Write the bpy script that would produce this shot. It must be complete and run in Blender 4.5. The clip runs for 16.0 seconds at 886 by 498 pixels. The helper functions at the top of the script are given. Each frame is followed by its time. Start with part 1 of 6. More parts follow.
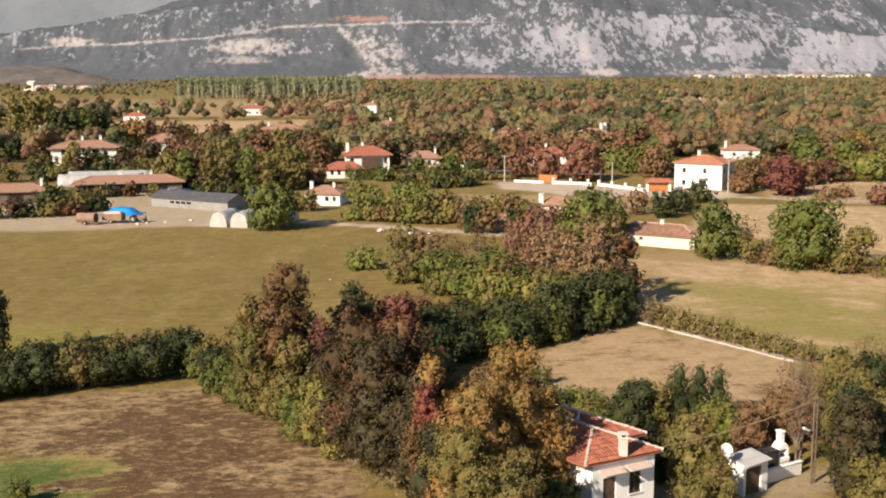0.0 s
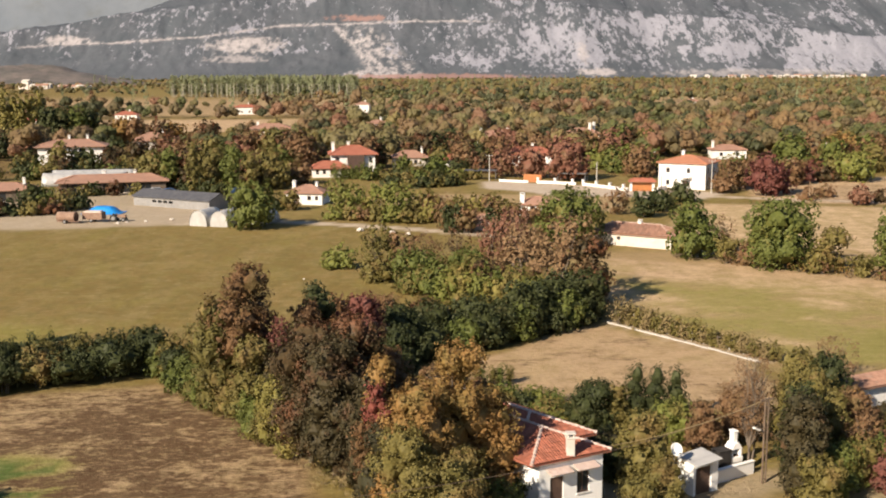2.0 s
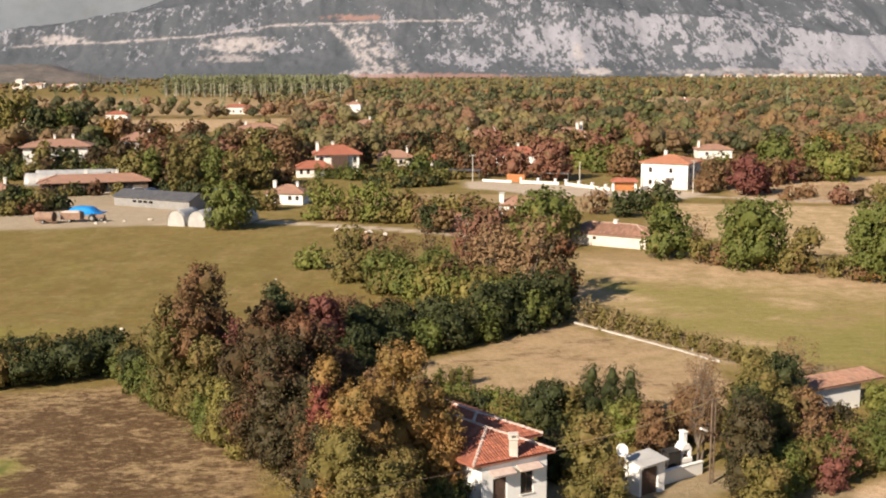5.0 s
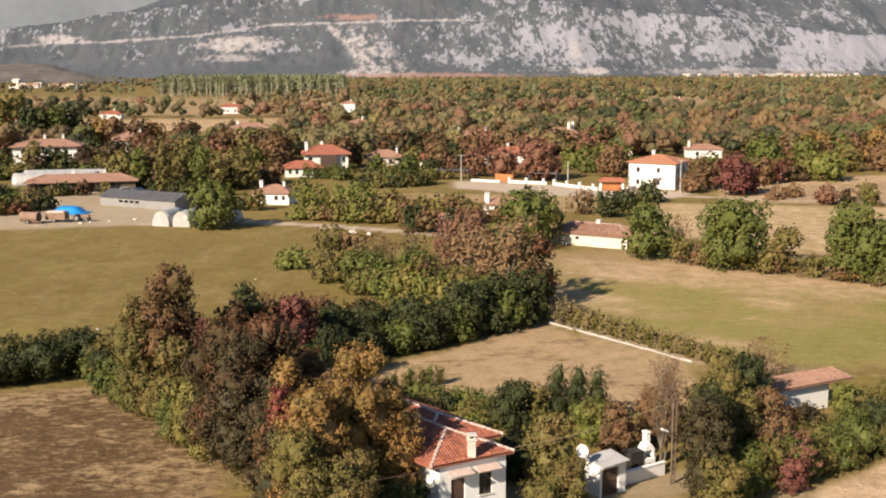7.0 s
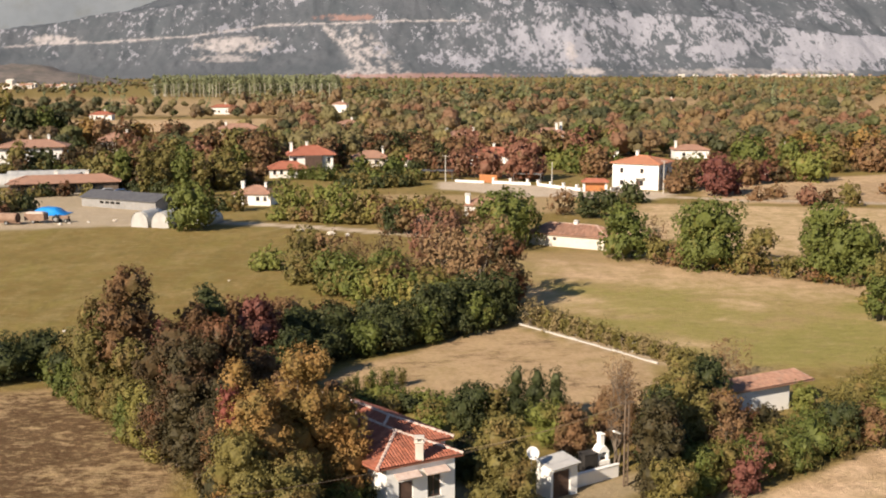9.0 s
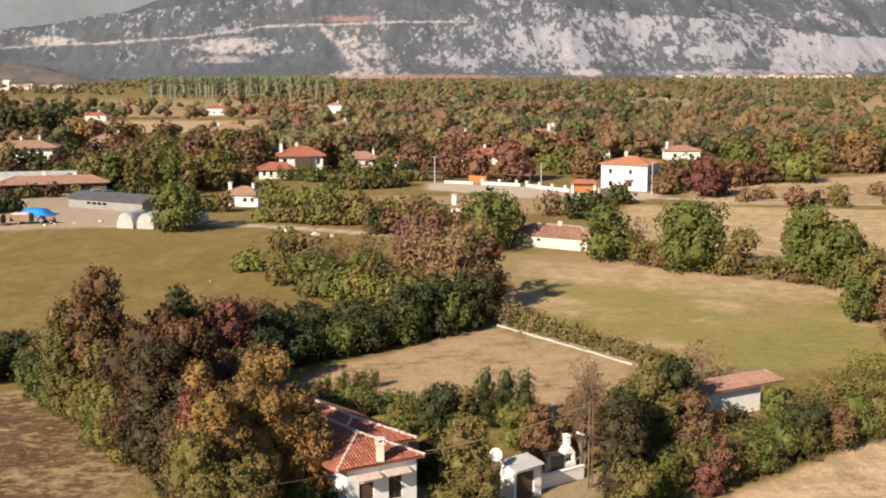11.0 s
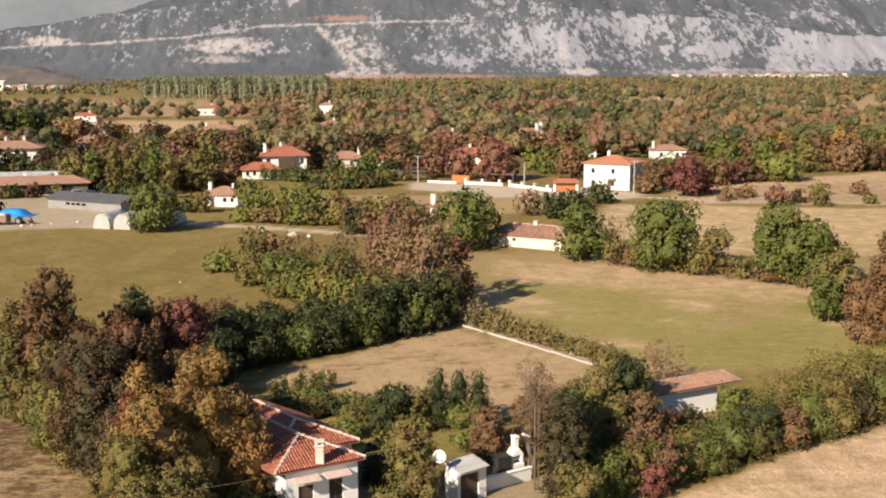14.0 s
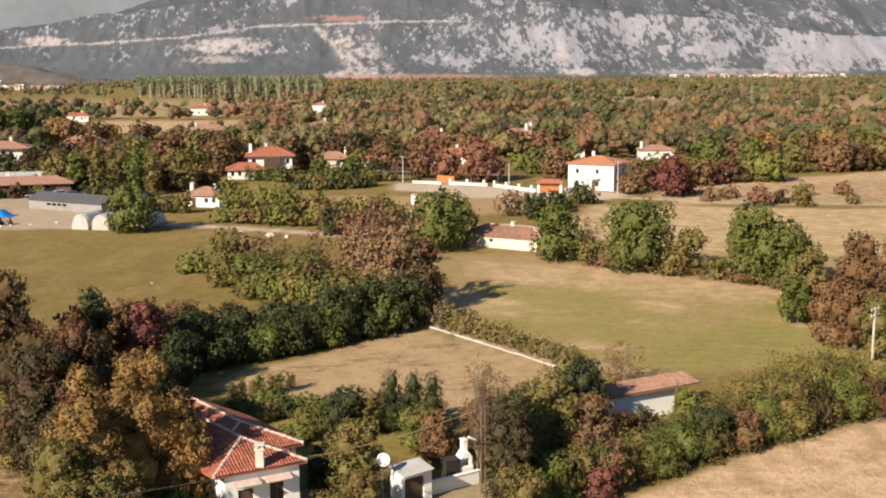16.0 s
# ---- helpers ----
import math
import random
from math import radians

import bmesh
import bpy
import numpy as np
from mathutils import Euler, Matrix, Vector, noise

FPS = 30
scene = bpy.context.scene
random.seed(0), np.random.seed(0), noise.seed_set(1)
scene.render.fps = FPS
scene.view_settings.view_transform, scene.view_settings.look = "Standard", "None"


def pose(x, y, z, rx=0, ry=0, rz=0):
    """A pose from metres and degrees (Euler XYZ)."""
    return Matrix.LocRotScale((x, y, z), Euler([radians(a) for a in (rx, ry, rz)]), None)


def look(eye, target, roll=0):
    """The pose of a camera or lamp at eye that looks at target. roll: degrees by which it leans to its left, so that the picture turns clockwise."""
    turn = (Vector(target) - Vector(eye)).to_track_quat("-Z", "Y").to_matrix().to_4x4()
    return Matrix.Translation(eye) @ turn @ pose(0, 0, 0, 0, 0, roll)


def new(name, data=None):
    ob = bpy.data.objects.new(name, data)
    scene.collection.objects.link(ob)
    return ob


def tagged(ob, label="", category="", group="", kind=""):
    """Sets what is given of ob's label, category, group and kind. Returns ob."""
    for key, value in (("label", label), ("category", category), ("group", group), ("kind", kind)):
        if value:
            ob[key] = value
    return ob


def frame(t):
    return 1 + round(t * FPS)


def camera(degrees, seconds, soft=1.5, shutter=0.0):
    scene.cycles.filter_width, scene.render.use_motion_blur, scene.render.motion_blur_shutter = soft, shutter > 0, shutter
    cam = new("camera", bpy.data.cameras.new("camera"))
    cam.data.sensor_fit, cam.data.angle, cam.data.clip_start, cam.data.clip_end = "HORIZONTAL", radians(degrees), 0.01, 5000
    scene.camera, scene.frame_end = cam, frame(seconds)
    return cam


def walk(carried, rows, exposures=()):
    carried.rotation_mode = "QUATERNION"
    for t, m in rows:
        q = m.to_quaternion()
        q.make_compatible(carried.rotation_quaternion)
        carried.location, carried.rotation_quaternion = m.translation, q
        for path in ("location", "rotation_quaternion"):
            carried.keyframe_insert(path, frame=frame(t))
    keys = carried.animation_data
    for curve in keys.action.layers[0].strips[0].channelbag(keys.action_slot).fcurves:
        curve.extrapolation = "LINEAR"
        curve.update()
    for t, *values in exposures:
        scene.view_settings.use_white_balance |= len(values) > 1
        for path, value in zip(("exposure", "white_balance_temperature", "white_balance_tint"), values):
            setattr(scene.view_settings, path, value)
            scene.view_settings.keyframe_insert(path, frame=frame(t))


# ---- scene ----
cam = camera(44.0, 16.0, soft=2.0)
PATH = [
    (0, (1.413, -0.038, 28.697), (1.481, 1.934, 28.37), -0.3),
    (0.5, (2.228, -0.008, 28.662), (2.297, 1.963, 28.335), -0.3),
    (1, (3.114, -0.122, 28.696), (3.184, 1.85, 28.368), -0.3),
    (1.5, (3.873, -0.136, 28.69), (3.944, 1.835, 28.362), -0.2),
    (2, (4.563, -0.184, 28.699), (4.636, 1.787, 28.371), -0.2),
    (2.5, (5.221, -0.259, 28.736), (5.293, 1.712, 28.408), -0.2),
    (3, (5.865, -0.321, 28.77), (5.938, 1.651, 28.441), -0.2),
    (3.5, (6.4, -0.32, 28.762), (6.475, 1.651, 28.433), -0.2),
    (4, (6.961, -0.237, 28.751), (7.037, 1.734, 28.422), -0.2),
    (6.5, (9.812, -0.333, 28.828), (9.893, 1.638, 28.499), -0.2),
    (7, (10.577, -0.372, 28.851), (10.658, 1.599, 28.521), -0.2),
    (7.5, (11.343, -0.289, 28.826), (11.426, 1.682, 28.497), -0.2),
    (8, (12.187, -0.295, 28.841), (12.272, 1.676, 28.513), -0.2),
    (8.5, (12.94, -0.285, 28.862), (13.026, 1.686, 28.533), -0.2),
    (9, (13.703, -0.211, 28.866), (13.79, 1.759, 28.537), -0.2),
    (11.5, (16.57, -0.097, 28.819), (16.66, 1.874, 28.492), -0.2),
    (12, (16.98, -0.019, 28.824), (17.07, 1.952, 28.497), -0.3),
    (12.5, (17.334, 0.058, 28.799), (17.426, 2.029, 28.472), -0.3),
    (13, (17.976, 0.075, 28.805), (18.069, 2.046, 28.478), -0.3),
    (13.5, (18.797, 0.109, 28.787), (18.89, 2.079, 28.459), -0.3),
    (14, (19.781, 0.229, 28.777), (19.874, 2.199, 28.449), -0.3),
    (14.5, (20.761, 0.357, 28.778), (20.855, 2.328, 28.45), -0.3),
    (15, (21.763, 0.464, 28.799), (21.856, 2.434, 28.47), -0.3),
    (15.5, (22.595, 0.456, 28.845), (22.689, 2.426, 28.517), -0.3),
    (16, (23.443, 0.56, 28.799), (23.537, 2.53, 28.471), -0.3),
]
walk(cam, [(t, look(eye, target, roll)) for t, eye, target, roll in PATH], ((0.0, 0.72), (16.0, 0.72)))

# ---- world, sun ----
SUN_EL, SUN_AZ = radians(31), radians(-136)          # azimuth clockwise from +Y
sun_way = Vector((math.sin(SUN_AZ) * math.cos(SUN_EL), math.cos(SUN_AZ) * math.cos(SUN_EL), math.sin(SUN_EL)))
world = bpy.data.worlds.new("sky")
scene.world = world
world.use_nodes = True
wn = world.node_tree.nodes
sky = wn.new("ShaderNodeTexSky")
sky.sky_type = "NISHITA"
sky.sun_disc = False
sky.sun_elevation, sky.sun_rotation = SUN_EL, SUN_AZ % (2 * math.pi)
sky.dust_density = 0.6
sky.air_density = 1.0
sky.ozone_density = 3.0
world.node_tree.links.new(sky.outputs[0], wn["Background"].inputs[0])
wn["Background"].inputs[1].default_value = 0.06
sun = new("sun", bpy.data.lights.new("sun", "SUN"))
sun.data.energy, sun.data.angle, sun.data.color = 5.2, radians(0.6), (1.0, 0.85, 0.675)
sun.matrix_world = look(sun_way * 400, (0, 0, 0))


# ---- materials ----
def shader(name):
    m = bpy.data.materials.new(name)
    m.use_nodes = True
    nt = m.node_tree
    return m, nt, nt.nodes["Principled BSDF"]


def node(nt, kind, **values):
    n = nt.nodes.new(kind)
    for key, value in values.items():
        n.inputs[key].default_value = value
    return n


def noise_tex(nt, scale, detail=4.0, rough=0.6, stretch=None):
    """Noise over world position, in cycles a metre."""
    geo = nt.nodes.new("ShaderNodeNewGeometry")
    out = geo.outputs["Position"]
    if stretch:
        mul = nt.nodes.new("ShaderNodeVectorMath")
        mul.operation = "MULTIPLY"
        mul.inputs[1].default_value = stretch
        nt.links.new(out, mul.inputs[0])
        out = mul.outputs[0]
    n = node(nt, "ShaderNodeTexNoise", Scale=scale, Detail=detail, Roughness=rough)
    nt.links.new(out, n.inputs["Vector"])
    return n.outputs[0]


def ramp(nt, fac, lo, hi):
    n = nt.nodes.new("ShaderNodeMapRange")
    n.inputs["From Min"].default_value, n.inputs["From Max"].default_value = lo, hi
    nt.links.new(fac, n.inputs["Value"])
    return n.outputs[0]


def mix(nt, fac, a, b):
    n = nt.nodes.new("ShaderNodeMix")
    n.data_type = "RGBA"
    for k, v in ((0, fac), (6, a), (7, b)):
        if hasattr(v, "is_linked"):
            nt.links.new(v, n.inputs[k])
        elif k == 0:
            n.inputs[0].default_value = v
        else:
            n.inputs[k].default_value = (*v, 1)
    return n.outputs[2]


def scalar(nt, op, a, b):
    n = nt.nodes.new("ShaderNodeMath")
    n.operation = op
    for k, v in ((0, a), (1, b)):
        if hasattr(v, "is_linked"):
            nt.links.new(v, n.inputs[k])
        else:
            n.inputs[k].default_value = v
    return n.outputs[0]


def bump(nt, bsdf, height, strength=0.4, distance=0.03):
    b = node(nt, "ShaderNodeBump", Strength=strength, Distance=distance)
    nt.links.new(height, b.inputs["Height"])
    nt.links.new(b.outputs[0], bsdf.inputs["Normal"])


def surface(name, a, b, scale=1.2, rough=0.85, dirt=None, fine=14.0, relief=0.3, metal=0.0, each=0.0):
    """Two tones at a coarse and a fine scale, an optional stain colour, and relief."""
    m, nt, bs = shader(name)
    big, small = noise_tex(nt, scale), noise_tex(nt, fine, 3)
    col = mix(nt, ramp(nt, big, 0.35, 0.65), a, b)
    col = mix(nt, scalar(nt, "MULTIPLY", ramp(nt, small, 0.4, 0.75), 0.35), col, tuple(c * 0.72 for c in a))
    if dirt:
        col = mix(nt, scalar(nt, "MULTIPLY", ramp(nt, noise_tex(nt, scale * 2.7, 6), 0.52, 0.75), 0.75), col, dirt)
    if each:
        info = nt.nodes.new("ShaderNodeNewGeometry")
        hue = node(nt, "ShaderNodeHueSaturation")
        nt.links.new(ramp(nt, info.outputs["Random Per Island"], -1.2, 1.0), hue.inputs["Value"])
        hue.inputs["Saturation"].default_value = 1.0
        nt.links.new(scalar(nt, "ADD", scalar(nt, "MULTIPLY", info.outputs["Random Per Island"], each), 1 - each / 2), hue.inputs["Value"])
        nt.links.new(col, hue.inputs["Color"])
        col = hue.outputs[0]
    nt.links.new(col, bs.inputs["Base Color"])
    bs.inputs["Roughness"].default_value = rough
    bs.inputs["Metallic"].default_value = metal
    bump(nt, bs, small, relief)
    return m


def leafage(name, a, b, c, share=0.5, grain=0.55, speckle=0.35):
    """Leaves: two tones by branch and a third tone that some leaves have turned to."""
    m, nt, bs = shader(name)
    info = nt.nodes.new("ShaderNodeNewGeometry")
    oi = nt.nodes.new("ShaderNodeObjectInfo")
    patch = scalar(nt, "ADD", noise_tex(nt, grain, 3), scalar(nt, "MULTIPLY", scalar(nt, "SUBTRACT", info.outputs["Random Per Island"], 0.5), 0.3 * speckle))
    patch = scalar(nt, "ADD", patch, scalar(nt, "MULTIPLY", scalar(nt, "SUBTRACT", oi.outputs["Random"], 0.5), 0.22))
    col = mix(nt, ramp(nt, patch, 0.3, 0.62), a, b)
    turned = scalar(nt, "ADD", noise_tex(nt, grain * 0.55, 2), scalar(nt, "ADD", scalar(nt, "MULTIPLY", info.outputs["Random Per Island"], 0.2 * speckle), 0.125 - 0.1 * speckle))
    col = mix(nt, ramp(nt, turned, 0.92 - 0.55 * share, 1.02 - 0.5 * share), col, c)
    hue = node(nt, "ShaderNodeHueSaturation")
    nt.links.new(scalar(nt, "ADD", scalar(nt, "MULTIPLY", info.outputs["Random Per Island"], 0.36 * speckle), 1.0 - 0.18 * speckle), hue.inputs["Value"])
    nt.links.new(col, hue.inputs["Color"])
    col = mix(nt, scalar(nt, "MULTIPLY", ramp(nt, noise_tex(nt, 4.5, 3), 0.42, 0.62), 0.45), hue.outputs[0], tuple(v * 0.45 for v in a))
    nt.links.new(col, bs.inputs["Base Color"])
    bs.inputs["Roughness"].default_value = 0.62
    bs.inputs["Specular IOR Level"].default_value = 0.25
    tr = nt.nodes.new("ShaderNodeBsdfTranslucent")
    nt.links.new(col, tr.inputs["Color"])
    both = nt.nodes.new("ShaderNodeMixShader")
    both.inputs[0].default_value = 0.2
    nt.links.new(bs.outputs[0], both.inputs[1])
    nt.links.new(tr.outputs[0], both.inputs[2])
    nt.links.new(both.outputs[0], nt.nodes["Material Output"].inputs["Surface"])
    return m


WHITEWASH = surface("whitewash", (0.80, 0.78, 0.75), (0.72, 0.70, 0.66), 0.6, 0.9, (0.52, 0.48, 0.42))
# dirt-free whitewash, lightened to put missing sky light into the colour
LIFTED_WHITE = surface("lifted_whitewash", (0.86, 0.85, 0.83), (0.82, 0.81, 0.79), 0.6, 0.85, None)
PLASTER = surface("cream_plaster", (0.66, 0.60, 0.53), (0.58, 0.53, 0.47), 0.5, 0.9, (0.42, 0.37, 0.31))
GREYWALL = surface("grey_render", (0.42, 0.41, 0.40), (0.5, 0.49, 0.47), 0.5, 0.9, (0.3, 0.28, 0.26))
TILE = surface("clay_tile", (0.38, 0.135, 0.08), (0.31, 0.10, 0.06), 0.7, 0.8, (0.24, 0.11, 0.08), each=0.5)
TILE_ORANGE = surface("orange_clay_tile", (0.46, 0.20, 0.11), (0.40, 0.165, 0.09), 0.6, 0.8, (0.28, 0.15, 0.1), each=0.3)
TILE_OLD = surface("weathered_clay_tile", (0.37, 0.205, 0.14), (0.30, 0.165, 0.115), 0.6, 0.85, (0.24, 0.18, 0.14), each=0.4)
MORTAR = surface("ridge_mortar", (0.62, 0.50, 0.44), (0.5, 0.38, 0.32), 2.0, 0.9, (0.34, 0.24, 0.2))
TIMBER = surface("dark_timber", (0.07, 0.04, 0.03), (0.11, 0.065, 0.045), 2.0, 0.7, None)
# farm shed walls, darkened in colour for the shade under their open fronts
SHED_SHADE_WALL = surface("shade_dark_shed_wall", (0.10, 0.075, 0.055), (0.15, 0.115, 0.085), 1.2, 0.9, (0.05, 0.04, 0.03))
# near-black that stands for the shade in the oven's opening
OPENING_DARK = surface("opening_dark", (0.018, 0.016, 0.015), (0.035, 0.03, 0.027), 2.0, 0.9, None)
ORANGEWOOD = surface("orange_varnished_wood", (0.42, 0.17, 0.05), (0.34, 0.12, 0.04), 2.0, 0.55, None)
BARK = surface("bark", (0.13, 0.10, 0.075), (0.20, 0.16, 0.12), 2.5, 0.95, (0.07, 0.055, 0.045), fine=22)
CONCRETE = surface("pole_concrete", (0.50, 0.47, 0.42), (0.42, 0.40, 0.36), 1.5, 0.9, (0.3, 0.28, 0.25))
POLEWOOD = surface("pole_wood", (0.13, 0.09, 0.06), (0.19, 0.14, 0.10), 3.0, 0.9, None)
METAL = surface("grey_metal", (0.35, 0.35, 0.35), (0.28, 0.28, 0.29), 2.0, 0.45, (0.2, 0.15, 0.12), metal=0.6)
DARKROOF = surface("dark_sheet_roof", (0.065, 0.065, 0.075), (0.10, 0.10, 0.105), 0.8, 0.6, (0.16, 0.15, 0.14))
PLASTIC = surface("white_tunnel_film", (0.48, 0.47, 0.45), (0.37, 0.36, 0.345), 0.7, 0.4, (0.42, 0.40, 0.37), fine=6)
BLUE = surface("blue_tarpaulin", (0.015, 0.21, 0.62), (0.02, 0.28, 0.72), 1.5, 0.4, None, fine=5, relief=0.6)
RUST = surface("rusty_brown_steel", (0.22, 0.13, 0.09), (0.30, 0.2, 0.14), 1.5, 0.8, (0.12, 0.07, 0.05))
RUBBER = surface("tyre_rubber", (0.02, 0.02, 0.02), (0.035, 0.033, 0.03), 4, 0.9, None)
CARPAINT = surface("silver_car_paint", (0.5, 0.52, 0.55), (0.45, 0.47, 0.5), 0.5, 0.3, None, relief=0.0, metal=0.4)
BLUEPAINT = surface("blue_car_paint", (0.05, 0.10, 0.22), (0.04, 0.08, 0.18), 0.5, 0.3, None, relief=0.0)
WIRE = surface("cable", (0.33, 0.25, 0.12), (0.28, 0.21, 0.1), 2, 0.7, None)

glass_m, _nt, _bs = shader("window_glass")
_bs.inputs["Base Color"].default_value = (0.02, 0.025, 0.03, 1)
_bs.inputs["Roughness"].default_value = 0.065
GLASS = glass_m

PALETTE = {
    "green": (leafage("leaf_green", (0.095, 0.115, 0.026), (0.135, 0.15, 0.036), (0.20, 0.17, 0.045), 0.35), "leafy green"),
    "dark": (leafage("leaf_dark_green", (0.040, 0.050, 0.017), (0.066, 0.074, 0.024), (0.10, 0.085, 0.03), 0.3), "dark green"),
    "bright": (leafage("leaf_fresh_green", (0.145, 0.165, 0.035), (0.19, 0.195, 0.047), (0.23, 0.19, 0.055), 0.4), "fresh green"),
    "olive": (leafage("leaf_olive", (0.135, 0.118, 0.035), (0.195, 0.160, 0.048), (0.22, 0.15, 0.055), 0.45), "olive green"),
    "yellow": (leafage("leaf_yellow_green", (0.20, 0.18, 0.048), (0.26, 0.215, 0.06), (0.27, 0.19, 0.06), 0.4), "yellowing"),
    "brown": (leafage("leaf_brown", (0.205, 0.112, 0.054), (0.235, 0.14, 0.07), (0.165, 0.115, 0.05), 0.5), "brown autumn"),
    "umber": (leafage("leaf_umber", (0.15, 0.083, 0.038), (0.19, 0.106, 0.048), (0.12, 0.085, 0.034), 0.5), "dark brown autumn"),
    "dusty": (leafage("leaf_dusty_brown", (0.24, 0.148, 0.073), (0.275, 0.178, 0.092), (0.23, 0.118, 0.06), 0.4), "dusty brown autumn"),
    "orange": (leafage("leaf_orange", (0.315, 0.172, 0.057), (0.275, 0.175, 0.057), (0.20, 0.145, 0.045), 0.5), "orange autumn"),
    "red": (leafage("leaf_red", (0.25, 0.108, 0.070), (0.22, 0.122, 0.075), (0.20, 0.13, 0.06), 0.4), "red autumn"),
    "mixed": (leafage("leaf_mixed", (0.052, 0.043, 0.018), (0.09, 0.058, 0.026), (0.18, 0.078, 0.038), 0.55), "half-turned green and brown"),
    "shade": (leafage("leaf_dull_green", (0.042, 0.040, 0.018), (0.074, 0.058, 0.026), (0.13, 0.072, 0.038), 0.4), "dull green and brown"),
    "crimson": (leafage("leaf_crimson", (0.25, 0.070, 0.052), (0.21, 0.080, 0.055), (0.18, 0.09, 0.055), 0.3), "crimson autumn"),
    "straw": (leafage("leaf_dry_vine", (0.25, 0.19, 0.085), (0.29, 0.22, 0.11), (0.20, 0.17, 0.06), 0.4), "dry straw-coloured"),
    "wine": (leafage("leaf_wine_red", (0.165, 0.058, 0.047), (0.19, 0.076, 0.055), (0.13, 0.08, 0.045), 0.35), "wine-red autumn"),
    "poplar": (leafage("leaf_poplar", (0.185, 0.205, 0.105), (0.22, 0.235, 0.125), (0.22, 0.21, 0.12), 0.3, 0.3, 0.4), "pale green"),
}

# woods seen from far off: whole crowns of one tone, most paled to hold haze
HAZED_WOODS = {
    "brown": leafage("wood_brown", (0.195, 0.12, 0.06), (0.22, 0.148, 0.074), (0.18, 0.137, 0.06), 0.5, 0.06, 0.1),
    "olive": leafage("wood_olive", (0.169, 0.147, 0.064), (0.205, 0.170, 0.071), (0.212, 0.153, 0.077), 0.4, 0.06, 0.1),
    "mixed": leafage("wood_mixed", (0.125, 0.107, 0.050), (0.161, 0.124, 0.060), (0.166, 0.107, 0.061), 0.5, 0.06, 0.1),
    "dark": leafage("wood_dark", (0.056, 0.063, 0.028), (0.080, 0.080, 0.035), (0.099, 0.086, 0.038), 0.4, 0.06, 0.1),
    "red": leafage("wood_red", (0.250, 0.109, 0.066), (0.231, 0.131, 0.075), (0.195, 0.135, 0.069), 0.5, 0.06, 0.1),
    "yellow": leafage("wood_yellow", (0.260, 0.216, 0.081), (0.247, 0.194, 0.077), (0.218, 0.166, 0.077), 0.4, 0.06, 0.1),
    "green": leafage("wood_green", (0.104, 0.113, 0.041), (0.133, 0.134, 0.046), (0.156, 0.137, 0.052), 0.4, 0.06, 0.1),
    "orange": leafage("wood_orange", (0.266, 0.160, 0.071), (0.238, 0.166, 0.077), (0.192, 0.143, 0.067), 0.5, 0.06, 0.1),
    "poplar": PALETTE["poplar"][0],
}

# ---- numbers and meshes ----
rng = np.random.default_rng(7)
LATTICE = rng.random((512, 512))


def lattice_noise(x, y):
    """Smooth value noise, 0 to 1, on arrays."""
    x, y = np.asarray(x, float), np.asarray(y, float)
    i, j = np.floor(x).astype(int), np.floor(y).astype(int)
    u, v = x - i, y - j
    u, v = u * u * (3 - 2 * u), v * v * (3 - 2 * v)
    g = lambda a, b: LATTICE[a % 512, b % 512]
    return (g(i, j) * (1 - u) + g(i + 1, j) * u) * (1 - v) + (g(i, j + 1) * (1 - u) + g(i + 1, j + 1) * u) * v


def fbm(x, y, octaves=5, gain=0.5):
    total, amp, size = 0.0, 1.0, 0.0
    for k in range(octaves):
        total = total + amp * lattice_noise(x * 2 ** k + 17.3 * k, y * 2 ** k + 9.1 * k)
        size += amp
        amp *= gain
    return total / size


def smooth(lo, hi, x):
    t = np.clip((np.asarray(x, float) - lo) / (hi - lo), 0, 1)
    return t * t * (3 - 2 * t)


def mesh_of(name, verts, faces, material=None, shade=False):
    me = bpy.data.meshes.new(name)
    me.from_pydata(verts, [], faces)
    if material:
        me.materials.append(material)
    if shade:
        me.polygons.foreach_set("use_smooth", [True] * len(me.polygons))
    me.update()
    return me


def thing(name, m, label, category, group="", kind=""):
    ob = new(name)
    ob.empty_display_size = 0.2
    ob.matrix_basis = m
    return tagged(ob, label, category, group, kind)


def part(name, bm, material, parent, label=""):
    """Links a bmesh, or a finished mesh, as one mesh object under a thing or a part."""
    if isinstance(bm, bmesh.types.BMesh):
        me = bpy.data.meshes.new(name)
        bmesh.ops.recalc_face_normals(bm, faces=bm.faces)
        bm.to_mesh(me)
        bm.free()
        me.materials.append(material)
    else:
        me = bm
    ob = new(name, me)
    ob.parent = parent
    return tagged(ob, label)


def alone(name, bm, material, label, category, kind="", group="", m=None):
    ob = part(name, bm, material, None, label)
    if m:
        ob.matrix_basis = m
    return tagged(ob, "", category, group, kind)


def box(bm, x0, x1, y0, y1, z0, z1, bevel=0.0, m=None):
    made = bmesh.ops.create_cube(bm, size=1.0, matrix=Matrix.LocRotScale(((x0 + x1) / 2, (y0 + y1) / 2, (z0 + z1) / 2), None, (abs(x1 - x0), abs(y1 - y0), abs(z1 - z0))))["verts"]
    if bevel:
        edges = list({e for v in made for e in v.link_edges})
        made = bmesh.ops.bevel(bm, geom=edges, offset=bevel, segments=1, affect="EDGES")["verts"] + [v for v in made if v.is_valid]
    if m:
        bmesh.ops.transform(bm, matrix=m, verts=list({v for v in made if v.is_valid}))
    return made


def boxes(*rows, bevel=0.0):
    bm = bmesh.new()
    for r in rows:
        box(bm, *r, bevel=bevel)
    return bm


